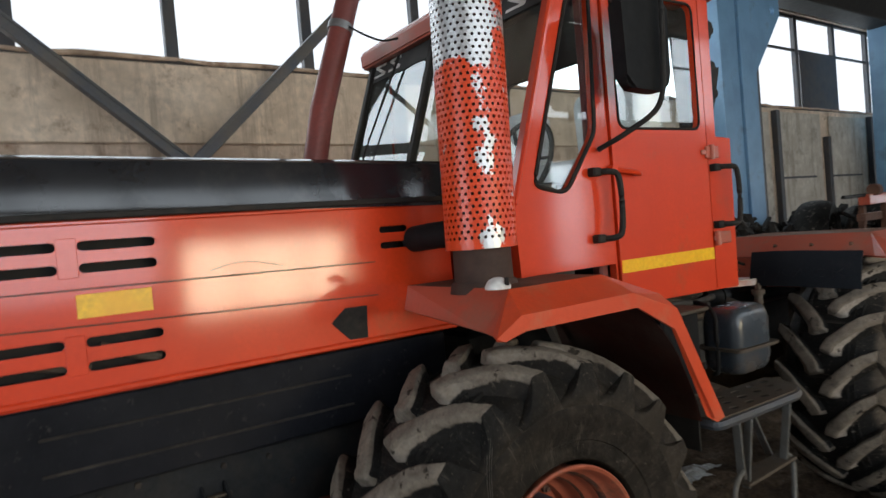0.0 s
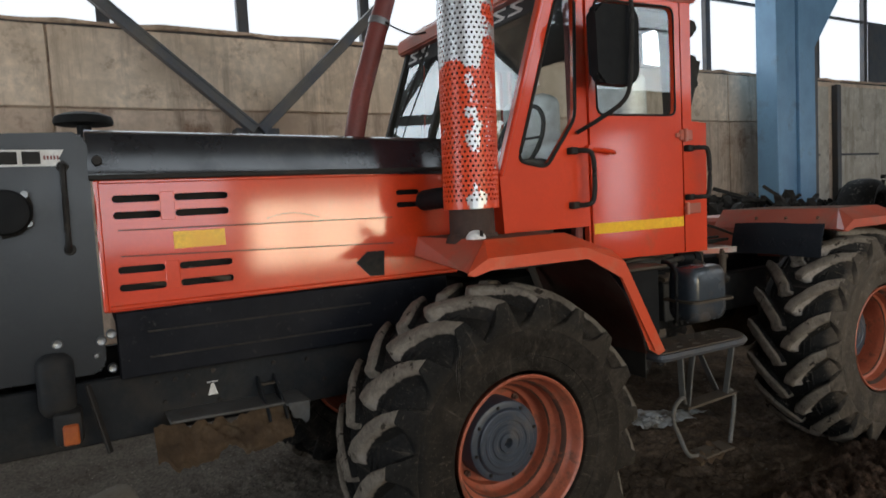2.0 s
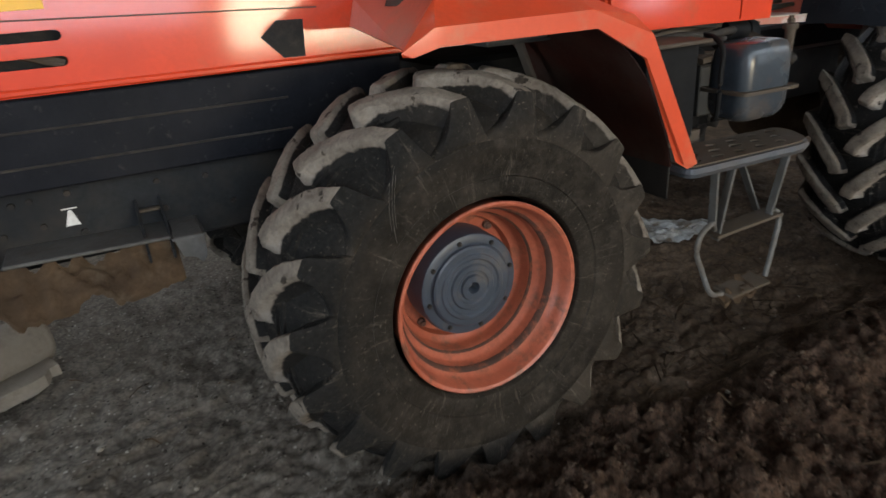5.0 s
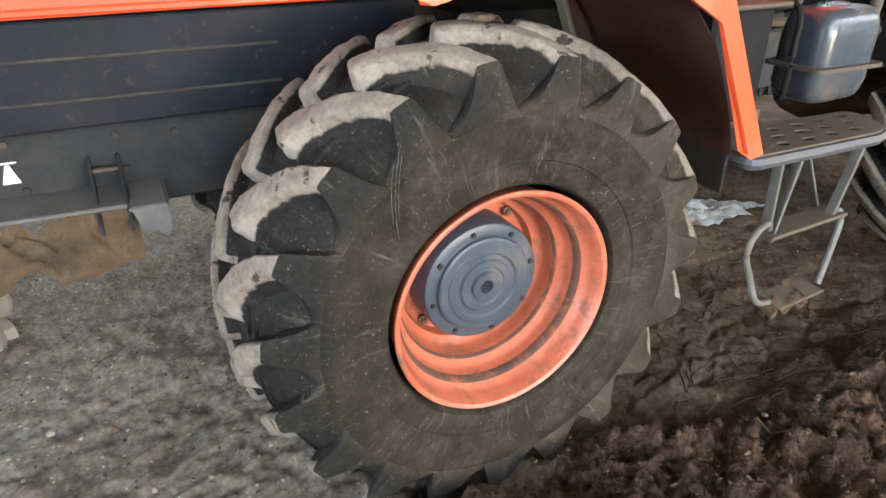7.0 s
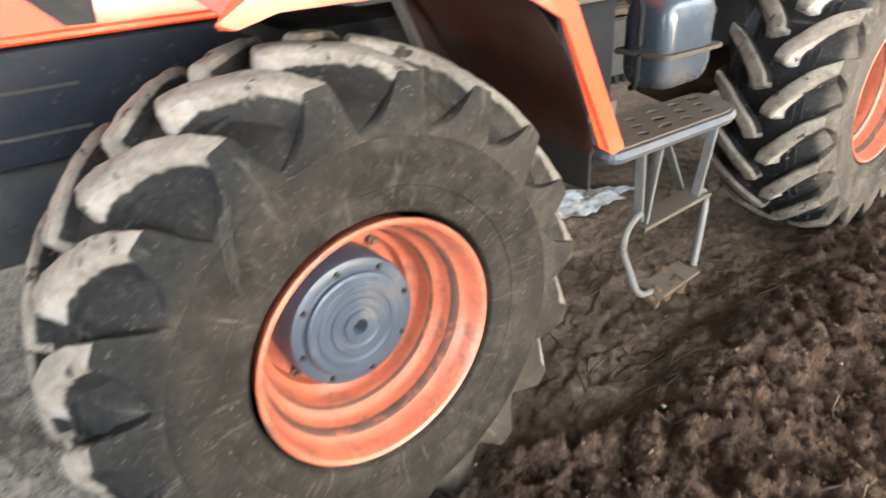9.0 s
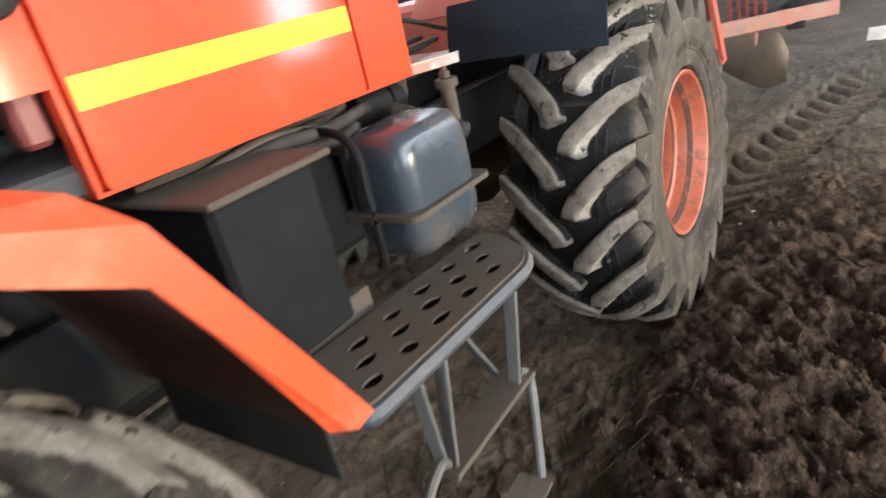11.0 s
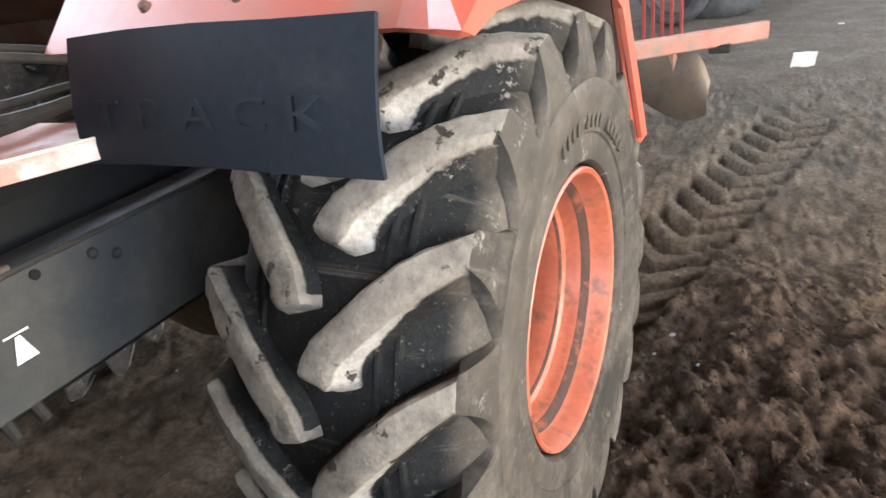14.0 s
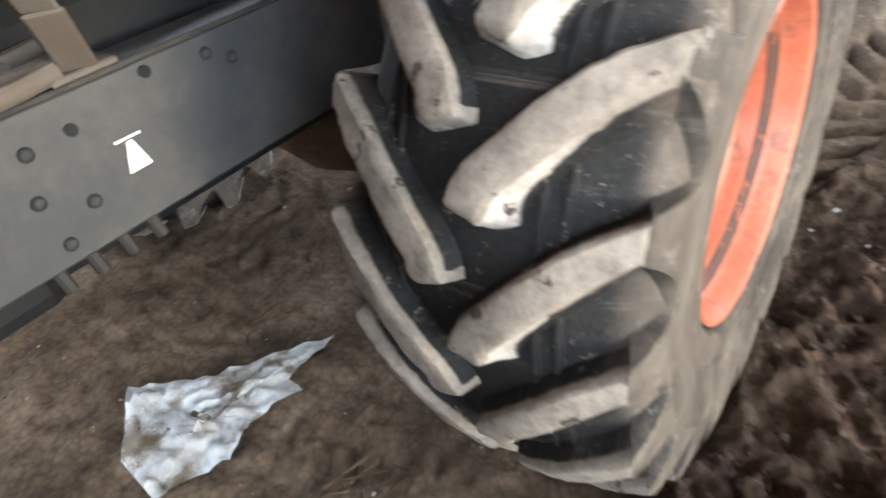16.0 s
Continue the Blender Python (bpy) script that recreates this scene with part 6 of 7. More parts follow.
# roof with its front peak, rear wall
bm = bm_new()
q = [bm.verts.new(p) for p in (Vector(screen_point(0, FY)), Vector(screen_point(1, FY)), Vector((0.7, CY1 - 0.01, 2.81)), Vector((0.66, CY1 - 0.01, 1.86)))]
bm.faces.new(q)
thicken(bm, 0.02)
part("corner_panel", bm, CAB_LINING, screen, "angled corner panel beside the windscreen")
bm = bm_new()
plan = [(0.42, CY0 - 0.02), (1.58, CY0 - 0.02), (1.58, CY1 + 0.02), (0.72, CY1 + 0.02), (0.43, FY + 0.03)]
lo_, mid_, hi_ = [[bm.verts.new((x + (d if x < 0.8 else -d), y + (d if y < 0.9 else -d), z + (0.03 * (x - 0.42) if z < 2.84 else 0))) for x, y in plan] for z, d in ((2.775, 0.0), (2.862, -0.006), (2.93, 0.09))]
bm.faces.new(lo_[::-1])
bm.faces.new(hi_)
for u, v in ((lo_, mid_), (mid_, hi_)):
    for k in range(5):
        bm.faces.new((u[k], u[(k + 1) % 5], v[(k + 1) % 5], v[k]))
bmesh.ops.bevel(bm, geom=bm.edges[:], offset=0.012, segments=2, affect="EDGES")
roof = part("cab_roof", bm, FENDER_PAINT, tractor, "red cab roof with front peak", smooth=40)
bm = bm_new()
holed(bm, [(CY0 + 0.04, 1.42), (CY1 - 0.04, 1.42), (CY1 - 0.04, 2.84), (CY0 + 0.04, 2.84)], [rounded([(CY0 + 0.15, 1.72), (CY1 - 0.15, 1.72), (CY1 - 0.2, 2.72), (CY0 + 0.2, 2.72)], 0.06)], 1.495, 1.525, lambda u, v, w: (w, u, v))
part("cab_rear_wall", bm, CAB_LINING, tractor, "dark lined cab rear wall with window")
bm = bm_new()
box(bm, (0.3, CY0 + 0.05, 1.46), (0.55, CY1 - 0.05, 1.95), 0.04, seg=2)
part("dashboard", bm, CAB_LINING, tractor, smooth=40)
bm = bm_new()
sweep(bm, [(0.62 + 0.07 * math.cos(a), 0.52 + 0.2 * math.sin(a), 2.08 + 0.19 * math.cos(a)) for a in [k * math.tau / 32 for k in range(32)]], 0.013, 8, True)
wheel_s = part("steering_wheel", bm, CAB_LINING, tractor, "black steering wheel", smooth=True)
bm = bm_new()
rod(bm, (0.45, 0.52, 1.85), (0.62, 0.52, 2.08), 0.025, 0.03, 12)
for a in (0.5, 2.6, 4.7):
    bar(bm, (0.62, 0.52, 2.08), (0.62 + 0.07 * math.cos(a), 0.52 + 0.2 * math.sin(a), 2.08 + 0.19 * math.cos(a)), 0.02, 0.012)
part("steering_column", bm, CAB_LINING, wheel_s)
for y in (0.5, 1.3):
    bm = bm_new()
    box(bm, (0.74, y - 0.26, 1.86), (1.34, y + 0.26, 2.07), 0.07, seg=3)
    box(bm, (1.2, y - 0.24, 1.98), (1.4, y + 0.24, 2.46), 0.07, seg=3)
    for v in bm.verts:
        v.co += Vector((0.02 * noise.noise(v.co * 8), 0.02 * noise.noise(v.co * 8 + Vector((4, 0, 0))), 0.025 * noise.noise(v.co * 7)))
    seat = part("cab_seat", bm, SEAT_WHITE, tractor, "seat under a crumpled white cover", smooth=40)
    bm = bm_new()
    box(bm, (0.86, y - 0.18, 1.46), (1.25, y + 0.18, 1.87), 0.02)
    part("seat_base", bm, CAB_LINING, seat)
bm = bm_new()
box(bm, (0.672, CY0 + 0.036, 1.5), (0.722, CY0 + 0.09, 2.78), 0.01)
part("inner_pillar", bm, RED_BROWN, tractor, "dark red inner cab pillar")
bm = bm_new()
box(bm, (0.62, 0.2, 2.72), (1.5, 1.66, 2.79), 0.02)
part("roof_lining", bm, CAB_LINING, tractor)

# mirror on its bent arm, rear lamps
bm = bm_new()
sweep(bm, smooth_line([(0.66, 0.08, 2.07), (0.71, -0.05, 2.13), (0.79, -0.14, 2.22), (0.82, -0.15, 2.4), (0.83, -0.15, 2.68), (0.81, -0.1, 2.77), (0.77, 0.08, 2.8)], 6), 0.0115, 8)
mirror = part("mirror_arm", bm, BLACK_STEEL, tractor, "bent black mirror arm", smooth=True)
bm = bm_new()
prism(bm, rounded([(0.628, 2.285), (0.86, 2.275), (0.9, 2.34), (0.905, 2.67), (0.618, 2.66)], 0.05), -0.125, -0.06, 0.015)
part("mirror_head", bm, MATTE_BLACK, mirror, "large black side mirror", smooth=30)
for z, s in ((2.62, 1.0), (2.42, 0.9), (2.3, 0.7)):
    bm = bm_new()
    prism(bm, rounded([(1.53, z - 0.02), (1.62, z + 0.03), (1.64, z + 0.09), (1.59, z + 0.11), (1.53, z + 0.1)], 0.02), 0.12, 0.25, 0.01)
    part("rear_lamp", bm, BLACK_STEEL, tractor, "black rear work lamp on the cab")
bm = bm_new()
prism(bm, [(1.53, 2.2), (1.57, 2.2), (1.66, 2.46), (1.67, 2.5), (1.53, 2.5)], 0.13, 0.15)
part("lamp_plate", bm, BLACK_STEEL, tractor)

# tank, battery box, step
bm = bm_new()
plan = rounded([(1.272, -0.112), (1.552, -0.122), (1.552, 0.09), (1.272, 0.09)], 0.062, 8)
rows = []
for z, k in ((1.012, 0.66), (1.016, 0.78), (1.03, 0.9), (1.055, 0.975), (1.085, 1.0), (1.235, 1.0), (1.268, 0.98), (1.295, 0.925), (1.313, 0.83), (1.32, 0.7)):
    rows.append([bm.verts.new((1.412 + (x - 1.412) * k, -0.013 + (y + 0.013) * k, z + 0.02 * (x - 1.412))) for x, y in plan])
for u, v in zip(rows, rows[1:]):
    for k in range(len(plan)):
        bm.faces.new((u[k], u[(k + 1) % len(plan)], v[(k + 1) % len(plan)], v[k]))
bm.faces.new(rows[0][::-1])
bm.faces.new(rows[-1])
tank = part("air_tank", bm, TANK_GREY, tractor, "grey pressed steel tank with a seam flange", smooth=50)
bm = bm_new()
prism(bm, rounded([(1.25, -0.132), (1.574, -0.142), (1.574, 0.1), (1.25, 0.1)], 0.03), 1.126, 1.14)
bmesh.ops.transform(bm, matrix=Matrix(((1, 0, 0, 0), (0, 0, 1, 0), (0, 1, 0, 0), (0, 0, 0, 1))), verts=bm.verts)
part("seam_flange", bm, STEP_STEEL, tank, "dust-covered seam flange")
bm = bm_new()
sweep(bm, smooth_line([(1.24, 0.0, 1.02), (1.225, -0.03, 1.05), (1.222, -0.035, 1.2), (1.235, -0.02, 1.3), (1.25, 0.05, 1.345), (1.25, 0.2, 1.35)], 5), 0.011, 8)
part("tank_strap", bm, MATTE_BLACK, tank, smooth=True)
bm = bm_new()
box(bm, (0.82, -0.05, 0.98), (1.08, 0.4, 1.36), 0.012)
part("battery_box", bm, MATTE_BLACK, tractor, "dusty black battery box under the cab")
bm = bm_new()
box(bm, (0.8, -0.09, 1.345), (1.1, 0.4, 1.36), 0.004)
part("box_lid_edge", bm, STEP_STEEL, tractor)
bm = bm_new()
ST = rounded([(0.86, -0.247), (1.45, -0.262), (1.525, -0.228), (1.59, -0.11), (1.58, -0.045), (0.86, 0.0)], 0.03)
dents = []
for i in range(5):
    for j in range(3):
        cx, cyy = 0.93 + i * 0.118 + 0.05 * j, -0.205 + j * 0.062
        w, h = 0.029 + 0.006 * noise.noise((i, j, 0.5)), 0.0165 + 0.004 * noise.noise((i, j, 7.5))
        dents.append([(cx + (w + 0.004 * math.sin(3 * a + i)) * math.cos(a), cyy + h * math.sin(a)) for a in [k * math.tau / 10 for k in range(10)]])
holed(bm, ST, dents, 0.945, 0.938, lambda u, v, w: (u, v, w))
step = part("mounting_step", bm, STEP_STEEL, tractor, "muddy steel mounting step with punched holes")
bm = bm_new()
sweep(bm, [(x, y, 0.918) for x, y in ST], 0.02, 6, True)
part("step_skirt", bm, SASH, step)
# black sheet added below the step, only to shade its holes
bm = bm_new()
prism(bm, inset(ST, 0.012), 0.922, 0.926)
bmesh.ops.transform(bm, matrix=Matrix(((1, 0, 0, 0), (0, 0, 1, 0), (0, 1, 0, 0), (0, 0, 0, 1))), verts=bm.verts)
part("step_underplate", bm, MATTE_BLACK, step)
bm = bm_new()
box(bm, (0.86, 0.02, 0.9), (1.2, 0.05, 0.985), 0.004)
part("step_backplate", bm, STEP_STEEL, step)
for a, b in (((1.004, -0.235, 0.92), (1.02, -0.235, 0.66)), ((1.095, -0.24, 0.92), (1.045, -0.235, 0.61)), ((1.225, -0.15, 0.92), (1.375, -0.16, 0.64)), ((1.4, -0.245, 0.92), (1.345, -0.238, 0.65))):
    bm = bm_new()
    bar(bm, a, b, 0.038, 0.01, 0.003)
    part("step_leg", bm, LEG_GREY, step)
bm = bm_new()
bar(bm, (1.02, -0.225, 0.635), (1.4, -0.225, 0.65), 0.09, 0.014, 0.003)
part("lower_tread", bm, STEP_STEEL, step)
bm = bm_new()
sweep(bm, smooth_line([(1.03, -0.24, 0.66), (0.985, -0.262, 0.7), (0.92, -0.27, 0.67), (0.905, -0.272, 0.6), (0.93, -0.28, 0.53), (0.985, -0.29, 0.415), (1.06, -0.3, 0.4)], 5), 0.011, 8)
part("hanger_rod", bm, LEG_GREY, step, smooth=True)
bm = bm_new()
sweep(bm, smooth_line([(1.37, -0.24, 0.67), (1.4, -0.25, 0.63), (1.35, -0.275, 0.52), (1.29, -0.3, 0.41)], 5), 0.011, 8)
part("hanger_rod", bm, LEG_GREY, step, smooth=True)
bm = bm_new()
box(bm, (1.04, -0.335, 0.392), (1.3, -0.24, 0.404), 0.003, pose(0, 0, 0, 8, 3, 6))
plate = part("hanging_footplate", bm, STEP_STEEL, step)
part("caked_mud", mud_bank(1.01, 1.2, -0.335, -0.245, 0.39, 0.425, 3), MUD, plate, "brown mud caked on the footplate", smooth=60)

# rear half frame, joint, axles and shafts
bm = bm_new()
box(bm, (1.8, 0.57, 0.862), (4.1, 0.625, 1.122), 0.006)
rear_rail = part("rear_frame_rail", bm, RAIL_DUST, tractor, "dark grey rear frame rail with domed rivets")
warning_mark(rear_rail, pose(2.114, 0.566, 0.99))
for x, z in ((1.965, 1.06), (1.945, 0.985), (2.02, 0.945), (1.955, 0.9), (2.31, 1.085), (2.36, 1.06)):
    bm = bm_new()
    lathe(bm, [(0.013, 0.0), (0.012, -0.005), (0.007, -0.009), (0, -0.01)], 12)
    part("rivet", bm, DARK_FRAME, rear_rail, "", 40, pose(x, 0.571, z))
for x, z in ((2.04, 1.065), (2.19, 1.1)):
    part("rail_hole", rod(bm_new(), (x, 0.572, z), (x, 0.566, z), 0.011, 0.011, 10), MATTE_BLACK, rear_rail)
bm = bm_new()
box(bm, (1.78, 0.56, 1.122), (4.1, 0.66, 1.132), 0.002)
part("rail_flange", bm, GREASE, rear_rail)
for k in range(4):
    bm = bm_new()
    x = 1.92 + k * 0.06
    rod(bm, (x, 0.6, 0.87), (x + 0.005, 0.59, 0.815), 0.014, 0.012, 8)
    part("rail_stud", bm, BLACK_STEEL, rear_rail)
bm = bm_new()
box(bm, (1.25, 0.66, 0.75), (1.95, 1.2, 1.2), 0.04, seg=2)
part("centre_joint", bm, MATTE_BLACK, tractor, "oily black centre joint of the frame")
# housing is matte black so the shade behind the rails is in its colour
bm = bm_new()
box(bm, (0.3, 0.62, 0.7), (1.3, 1.24, 1.3), 0.06, seg=2)
box(bm, (1.9, 0.72, 0.75), (3.9, 1.14, 1.25), 0.05, seg=2)
part("gearbox", bm, MATTE_BLACK, tractor, "gearbox housing coloured black for the shade under the body")
for x, z in ((0.0, 0.66), (2.915, 0.714)):
    bm = bm_new()
    lathe(bm, [(0.0, -0.9), (0.12, -0.9), (0.14, -0.78), (0.12, -0.62), (0.11, -0.4), (0.13, -0.28), (0.22, -0.18), (0.25, 0.0), (0.22, 0.18), (0.13, 0.28), (0.11, 0.4), (0.12, 0.62), (0.14, 0.78), (0.12, 0.9), (0, 0.9)], 32)
    part("axle_housing", bm, HOSE if x < 1 else MUD, tractor, "oily dark axle housing with caked dust", 40, pose(x, 0.93, z))
for x0, x1, y, z, r in ((-1.0, 0.4, 1.36, 0.95, 0.06), (1.3, 2.7, 0.93, 0.75, 0.05), (0.2, 1.4, 0.7, 0.62, 0.04)):
    bm = bm_new()
    rod(bm, (x0, y, z), (x1, y, z), r, r, 14)
    part("drive_shaft", bm, BLACK_STEEL, tractor)
bm = bm_new()
box(bm, (-2.0, 1.3, 0.83), (1.25, 1.35, 1.097), 0.008)
box(bm, (1.8, 1.24, 0.862), (4.1, 1.29, 1.122), 0.006)
part("far_frame_rail", bm, DARK_FRAME, tractor)
bm = bm_new()
box(bm, (-2.15, 0.45, 0.8), (-1.95, 1.41, 1.15), 0.02)
part("front_crossbeam", bm, DARK_FRAME, tractor)

# filter, valve and hoses between the halves
bm = bm_new()
rod(bm, (1.657, 0.0, 1.2), (1.657, 0.0, 1.342), 0.018, 0.021, 16)
rod(bm, (1.657, 0.0, 1.342), (1.657, 0.0, 1.364), 0.03, 0.031, 20)
box(bm, (1.63, -0.02, 1.366), (1.656, 0.004, 1.386), 0.004)
rod(bm, (1.643, -0.008, 1.386), (1.643, -0.008, 1.396), 0.01, 0.011, 6)
valve = part("filter_valve", bm, STEP_STEEL, tractor, "dusty grey filter with a bolted cap", smooth=35)
bm = bm_new()
sweep(bm, smooth_line([(1.67, 0.0, 1.225), (1.65, -0.012, 1.222), (1.61, -0.01, 1.25), (1.575, 0.03, 1.28), (1.53, 0.1, 1.32)], 6), 0.024, 12)
part("pipe_elbow", bm, HOSE, valve, "dark oily pipe elbow", smooth=True)
for p in ((1.662, -0.008, 1.222), (1.636, -0.013, 1.232), (1.59, 0.008, 1.276)):
    part("hose_clamp", rod(bm_new(), p, (p[0] + 0.012, p[1] - 0.003, p[2] - 0.008), 0.027, 0.027, 14), BLACK_STEEL, valve, smooth=35)
bm = bm_new()
rod(bm, (1.46, 0.2, 1.345), (1.66, 0.2, 1.32), 0.055, 0.055, 20)
rod(bm, (1.6, 0.2, 1.327), (1.64, 0.2, 1.322), 0.062, 0.062, 20)
part("brake_chamber", bm, MATTE_BLACK, tractor, "dark oily brake chamber", smooth=35)
for k, (y, z, x0, x1, r) in enumerate(((0.11, 1.345, 0.9, 1.5, 0.016), (0.15, 1.362, 0.95, 1.46, 0.013), (0.1, 1.315, 1.0, 1.44, 0.014), (0.19, 1.375, 0.85, 1.52, 0.017), (0.13, 1.38, 1.1, 1.4, 0.01), (0.16, 1.33, 0.9, 1.5, 0.012))):
    bm = bm_new()
    m = (x0 + x1) / 2
    sweep(bm, smooth_line([(x0, y + 0.02, z - 0.02), (m - 0.08, y + 0.012 * (-1) ** k, z + 0.008), (m + 0.08, y - 0.012 * (-1) ** k, z - 0.012 * (k % 2)), (x1 - 0.05, y + 0.01, z + 0.006), (x1, y + 0.09, z - 0.03)], 6), r, 10)
    part("cab_pipe", bm, STEP_STEEL if k % 2 else GREASE, tractor, "dusty pipe under the cab", smooth=True)
TURN = Matrix(((1, 0, 0, 0), (0, 0, 1, 0), (0, 1, 0, 0), (0, 0, 0, 1)))
bm = bm_new()
prism(bm, rounded([(2.36, 0.31), (1.992, 0.5), (2.005, 0.6), (1.97, 0.7), (1.85, 0.95), (1.85, 1.1), (2.36, 1.1)], 0.012), 1.338, 1.343)
bmesh.ops.transform(bm, matrix=TURN, verts=bm.verts)
shelf = part("platform_plate", bm, FADED_SHEEN_PAINT, tractor, "faded red sheet platform between cab and rear wheel, pale sky sheen coloured in")
bm = bm_new()
for a, b in (((2.36, 0.31), (1.992, 0.5)), ((1.992, 0.5), (2.005, 0.61)), ((2.005, 0.61), (1.97, 0.7))):
    bar(bm, (*a, 1.326), (*b, 1.326), 0.006, 0.036, 0.002)
part("platform_lip", bm, FADED_SHEEN_PAINT, shelf)
bm = bm_new()
sweep(bm, [(2.36, 0.308, 1.3445), (2.17, 0.406, 1.3445), (1.992, 0.499, 1.3445)], 0.0035, 6)
part("worn_edge", bm, PALE_SHEET, shelf, "pale line along the folded edge")
bm = bm_new()
for a, b in (((2.02, 0.46, 1.33), (2.05, 0.485, 1.25)), ((2.05, 0.485, 1.25), (2.095, 0.565, 1.145))):
    bar(bm, a, b, 0.055, 0.008)
box(bm, (2.04, 0.55, 1.134), (2.15, 0.62, 1.146), 0.003)
part("platform_leg", bm, STEP_STEEL, shelf)
bm = bm_new()
box(bm, (1.75, 0.75, 1.38), (2.35, 1.25, 1.78), 0.05, seg=3)
part("oil_reservoir", bm, FENDER_PAINT, tractor, "orange hydraulic oil reservoir", smooth=40)
bm = bm_new()
rod(bm, (1.68, 0.7, 1.4), (1.72, 0.7, 1.9), 0.09, 0.09, 20)
part("filter_canister", bm, FENDER_PAINT, tractor, smooth=35)
for a, b, c, d, r in (((1.6, 0.62, 1.46), (1.95, 0.58, 1.5), (2.25, 0.58, 1.49), (2.6, 0.62, 1.4), 0.013), ((1.6, 0.6, 1.45), (1.95, 0.55, 1.455), (2.2, 0.56, 1.385), (2.5, 0.6, 1.375), 0.015), ((1.6, 0.66, 1.48), (1.95, 0.6, 1.485), (2.2, 0.62, 1.405), (2.5, 0.68, 1.39), 0.013), ((1.6, 0.6, 1.42), (1.9, 0.54, 1.43), (2.15, 0.54, 1.372), (2.45, 0.6, 1.372), 0.015), ((1.65, 0.7, 1.5), (2.0, 0.66, 1.53), (2.3, 0.66, 1.5), (2.6, 0.7, 1.43), 0.012)):
    bm = bm_new()
    sweep(bm, smooth_line([a, b, c, d], 8), r * 0.75, 9)
    part("hydraulic_hose", bm, BLACK_STEEL, tractor, "dusty black hydraulic hose", smooth=True)
bm = bm_new()
box(bm, (3.0, 0.35, 1.2), (4.2, 1.5, 1.5), 0.03)
part("rear_deck", bm, FENDER_PAINT, tractor)
far_rear = fender(2.64, "faded red mudguard on the far side", 0.66)
far_rear.matrix_basis = Matrix.Translation((0, 2.1, 0)) @ Matrix.Diagonal((1, -1, 1, 1)) @ far_rear.matrix_basis

# ribbed hose loop by the platform, dusty pipes lying on the rear rail
bm = bm_new()
loop = smooth_line([(1.55, 0.62, 1.6), (1.68, 0.52, 1.57), (1.76, 0.47, 1.5), (1.75, 0.45, 1.42), (1.68, 0.45, 1.395), (1.55, 0.5, 1.39)], 8)
sweep(bm, loop, [0.014 + (0.0025 if k % 2 else 0) for k in range(len(loop))], 10)
part("ribbed_hose", bm, HOSE, tractor, "dusty ribbed hose loop", smooth=True)
for k, (y, z, x0, x1) in enumerate(((0.56, 1.15, 1.78, 2.06), (0.605, 1.152, 1.8, 2.12), (0.65, 1.15, 1.76, 2.03), (0.7, 1.156, 1.8, 2.1))):
    bm = bm_new()
    sweep(bm, smooth_line([(x0, y, z), (x0 + 0.1, y + 0.01, z + 0.006), (x1 - 0.1, y - 0.006, z), (x1, y + 0.008, z + 0.003)], 5), 0.017, 9)
    part("rail_pipe", bm, STEP_STEEL, tractor, "dust-caked pipe lying on the rail", smooth=True)

# ---- things behind and around the tractor ----


def lying_bag():
    """A torn sheet of plastic film crumpled on the floor."""
    bm = bm_new()
    outline = [(1.88, 0.86), (1.9, 1.06), (2.07, 1.29), (2.25, 1.08), (2.57, 0.86), (2.36, 0.86), (2.35, 0.78), (2.2, 0.83), (2.07, 0.78), (1.96, 0.84)]
    cx, cy = 2.1, 0.95
    n = 16
    rings = []
    for k in range(1, n + 1):
        ring = []
        for i in range(len(outline) * 8):
            a, b = outline[i // 8], outline[(i // 8 + 1) % len(outline)]
            t = (i % 8) / 8
            x, y = a[0] * (1 - t) + b[0] * t, a[1] * (1 - t) + b[1] * t
            x, y = cx + (x - cx) * k / n, cy + (y - cy) * k / n
            ring.append(bm.verts.new((x, y, 0.01 + 0.045 * abs(noise.noise((x * 7 + y * 4, y * 7, 0))) * (1 - 0.4 * k / n) + 0.035 * abs(noise.noise((x * 19, y * 19 + x * 8, 3))) + 0.012 * noise.noise((x * 45, y * 45, 5)))))
        rings.append(ring)
    c = bm.verts.new((cx, cy, 0.05))
    m = len(rings[0])
    for i in range(m):
        bm.faces.new((c, rings[0][i], rings[0][(i + 1) % m]))
        for u, v in zip(rings, rings[1:]):
            bm.faces.new((u[i], v[i], v[(i + 1) % m], u[(i + 1) % m]))
    o = part("plastic_sheet", bm, PLASTIC_BAG, None, "", 60)
    return tagged(o, "torn dirty white plastic sheet crumpled on the floor", "plastic sheet")


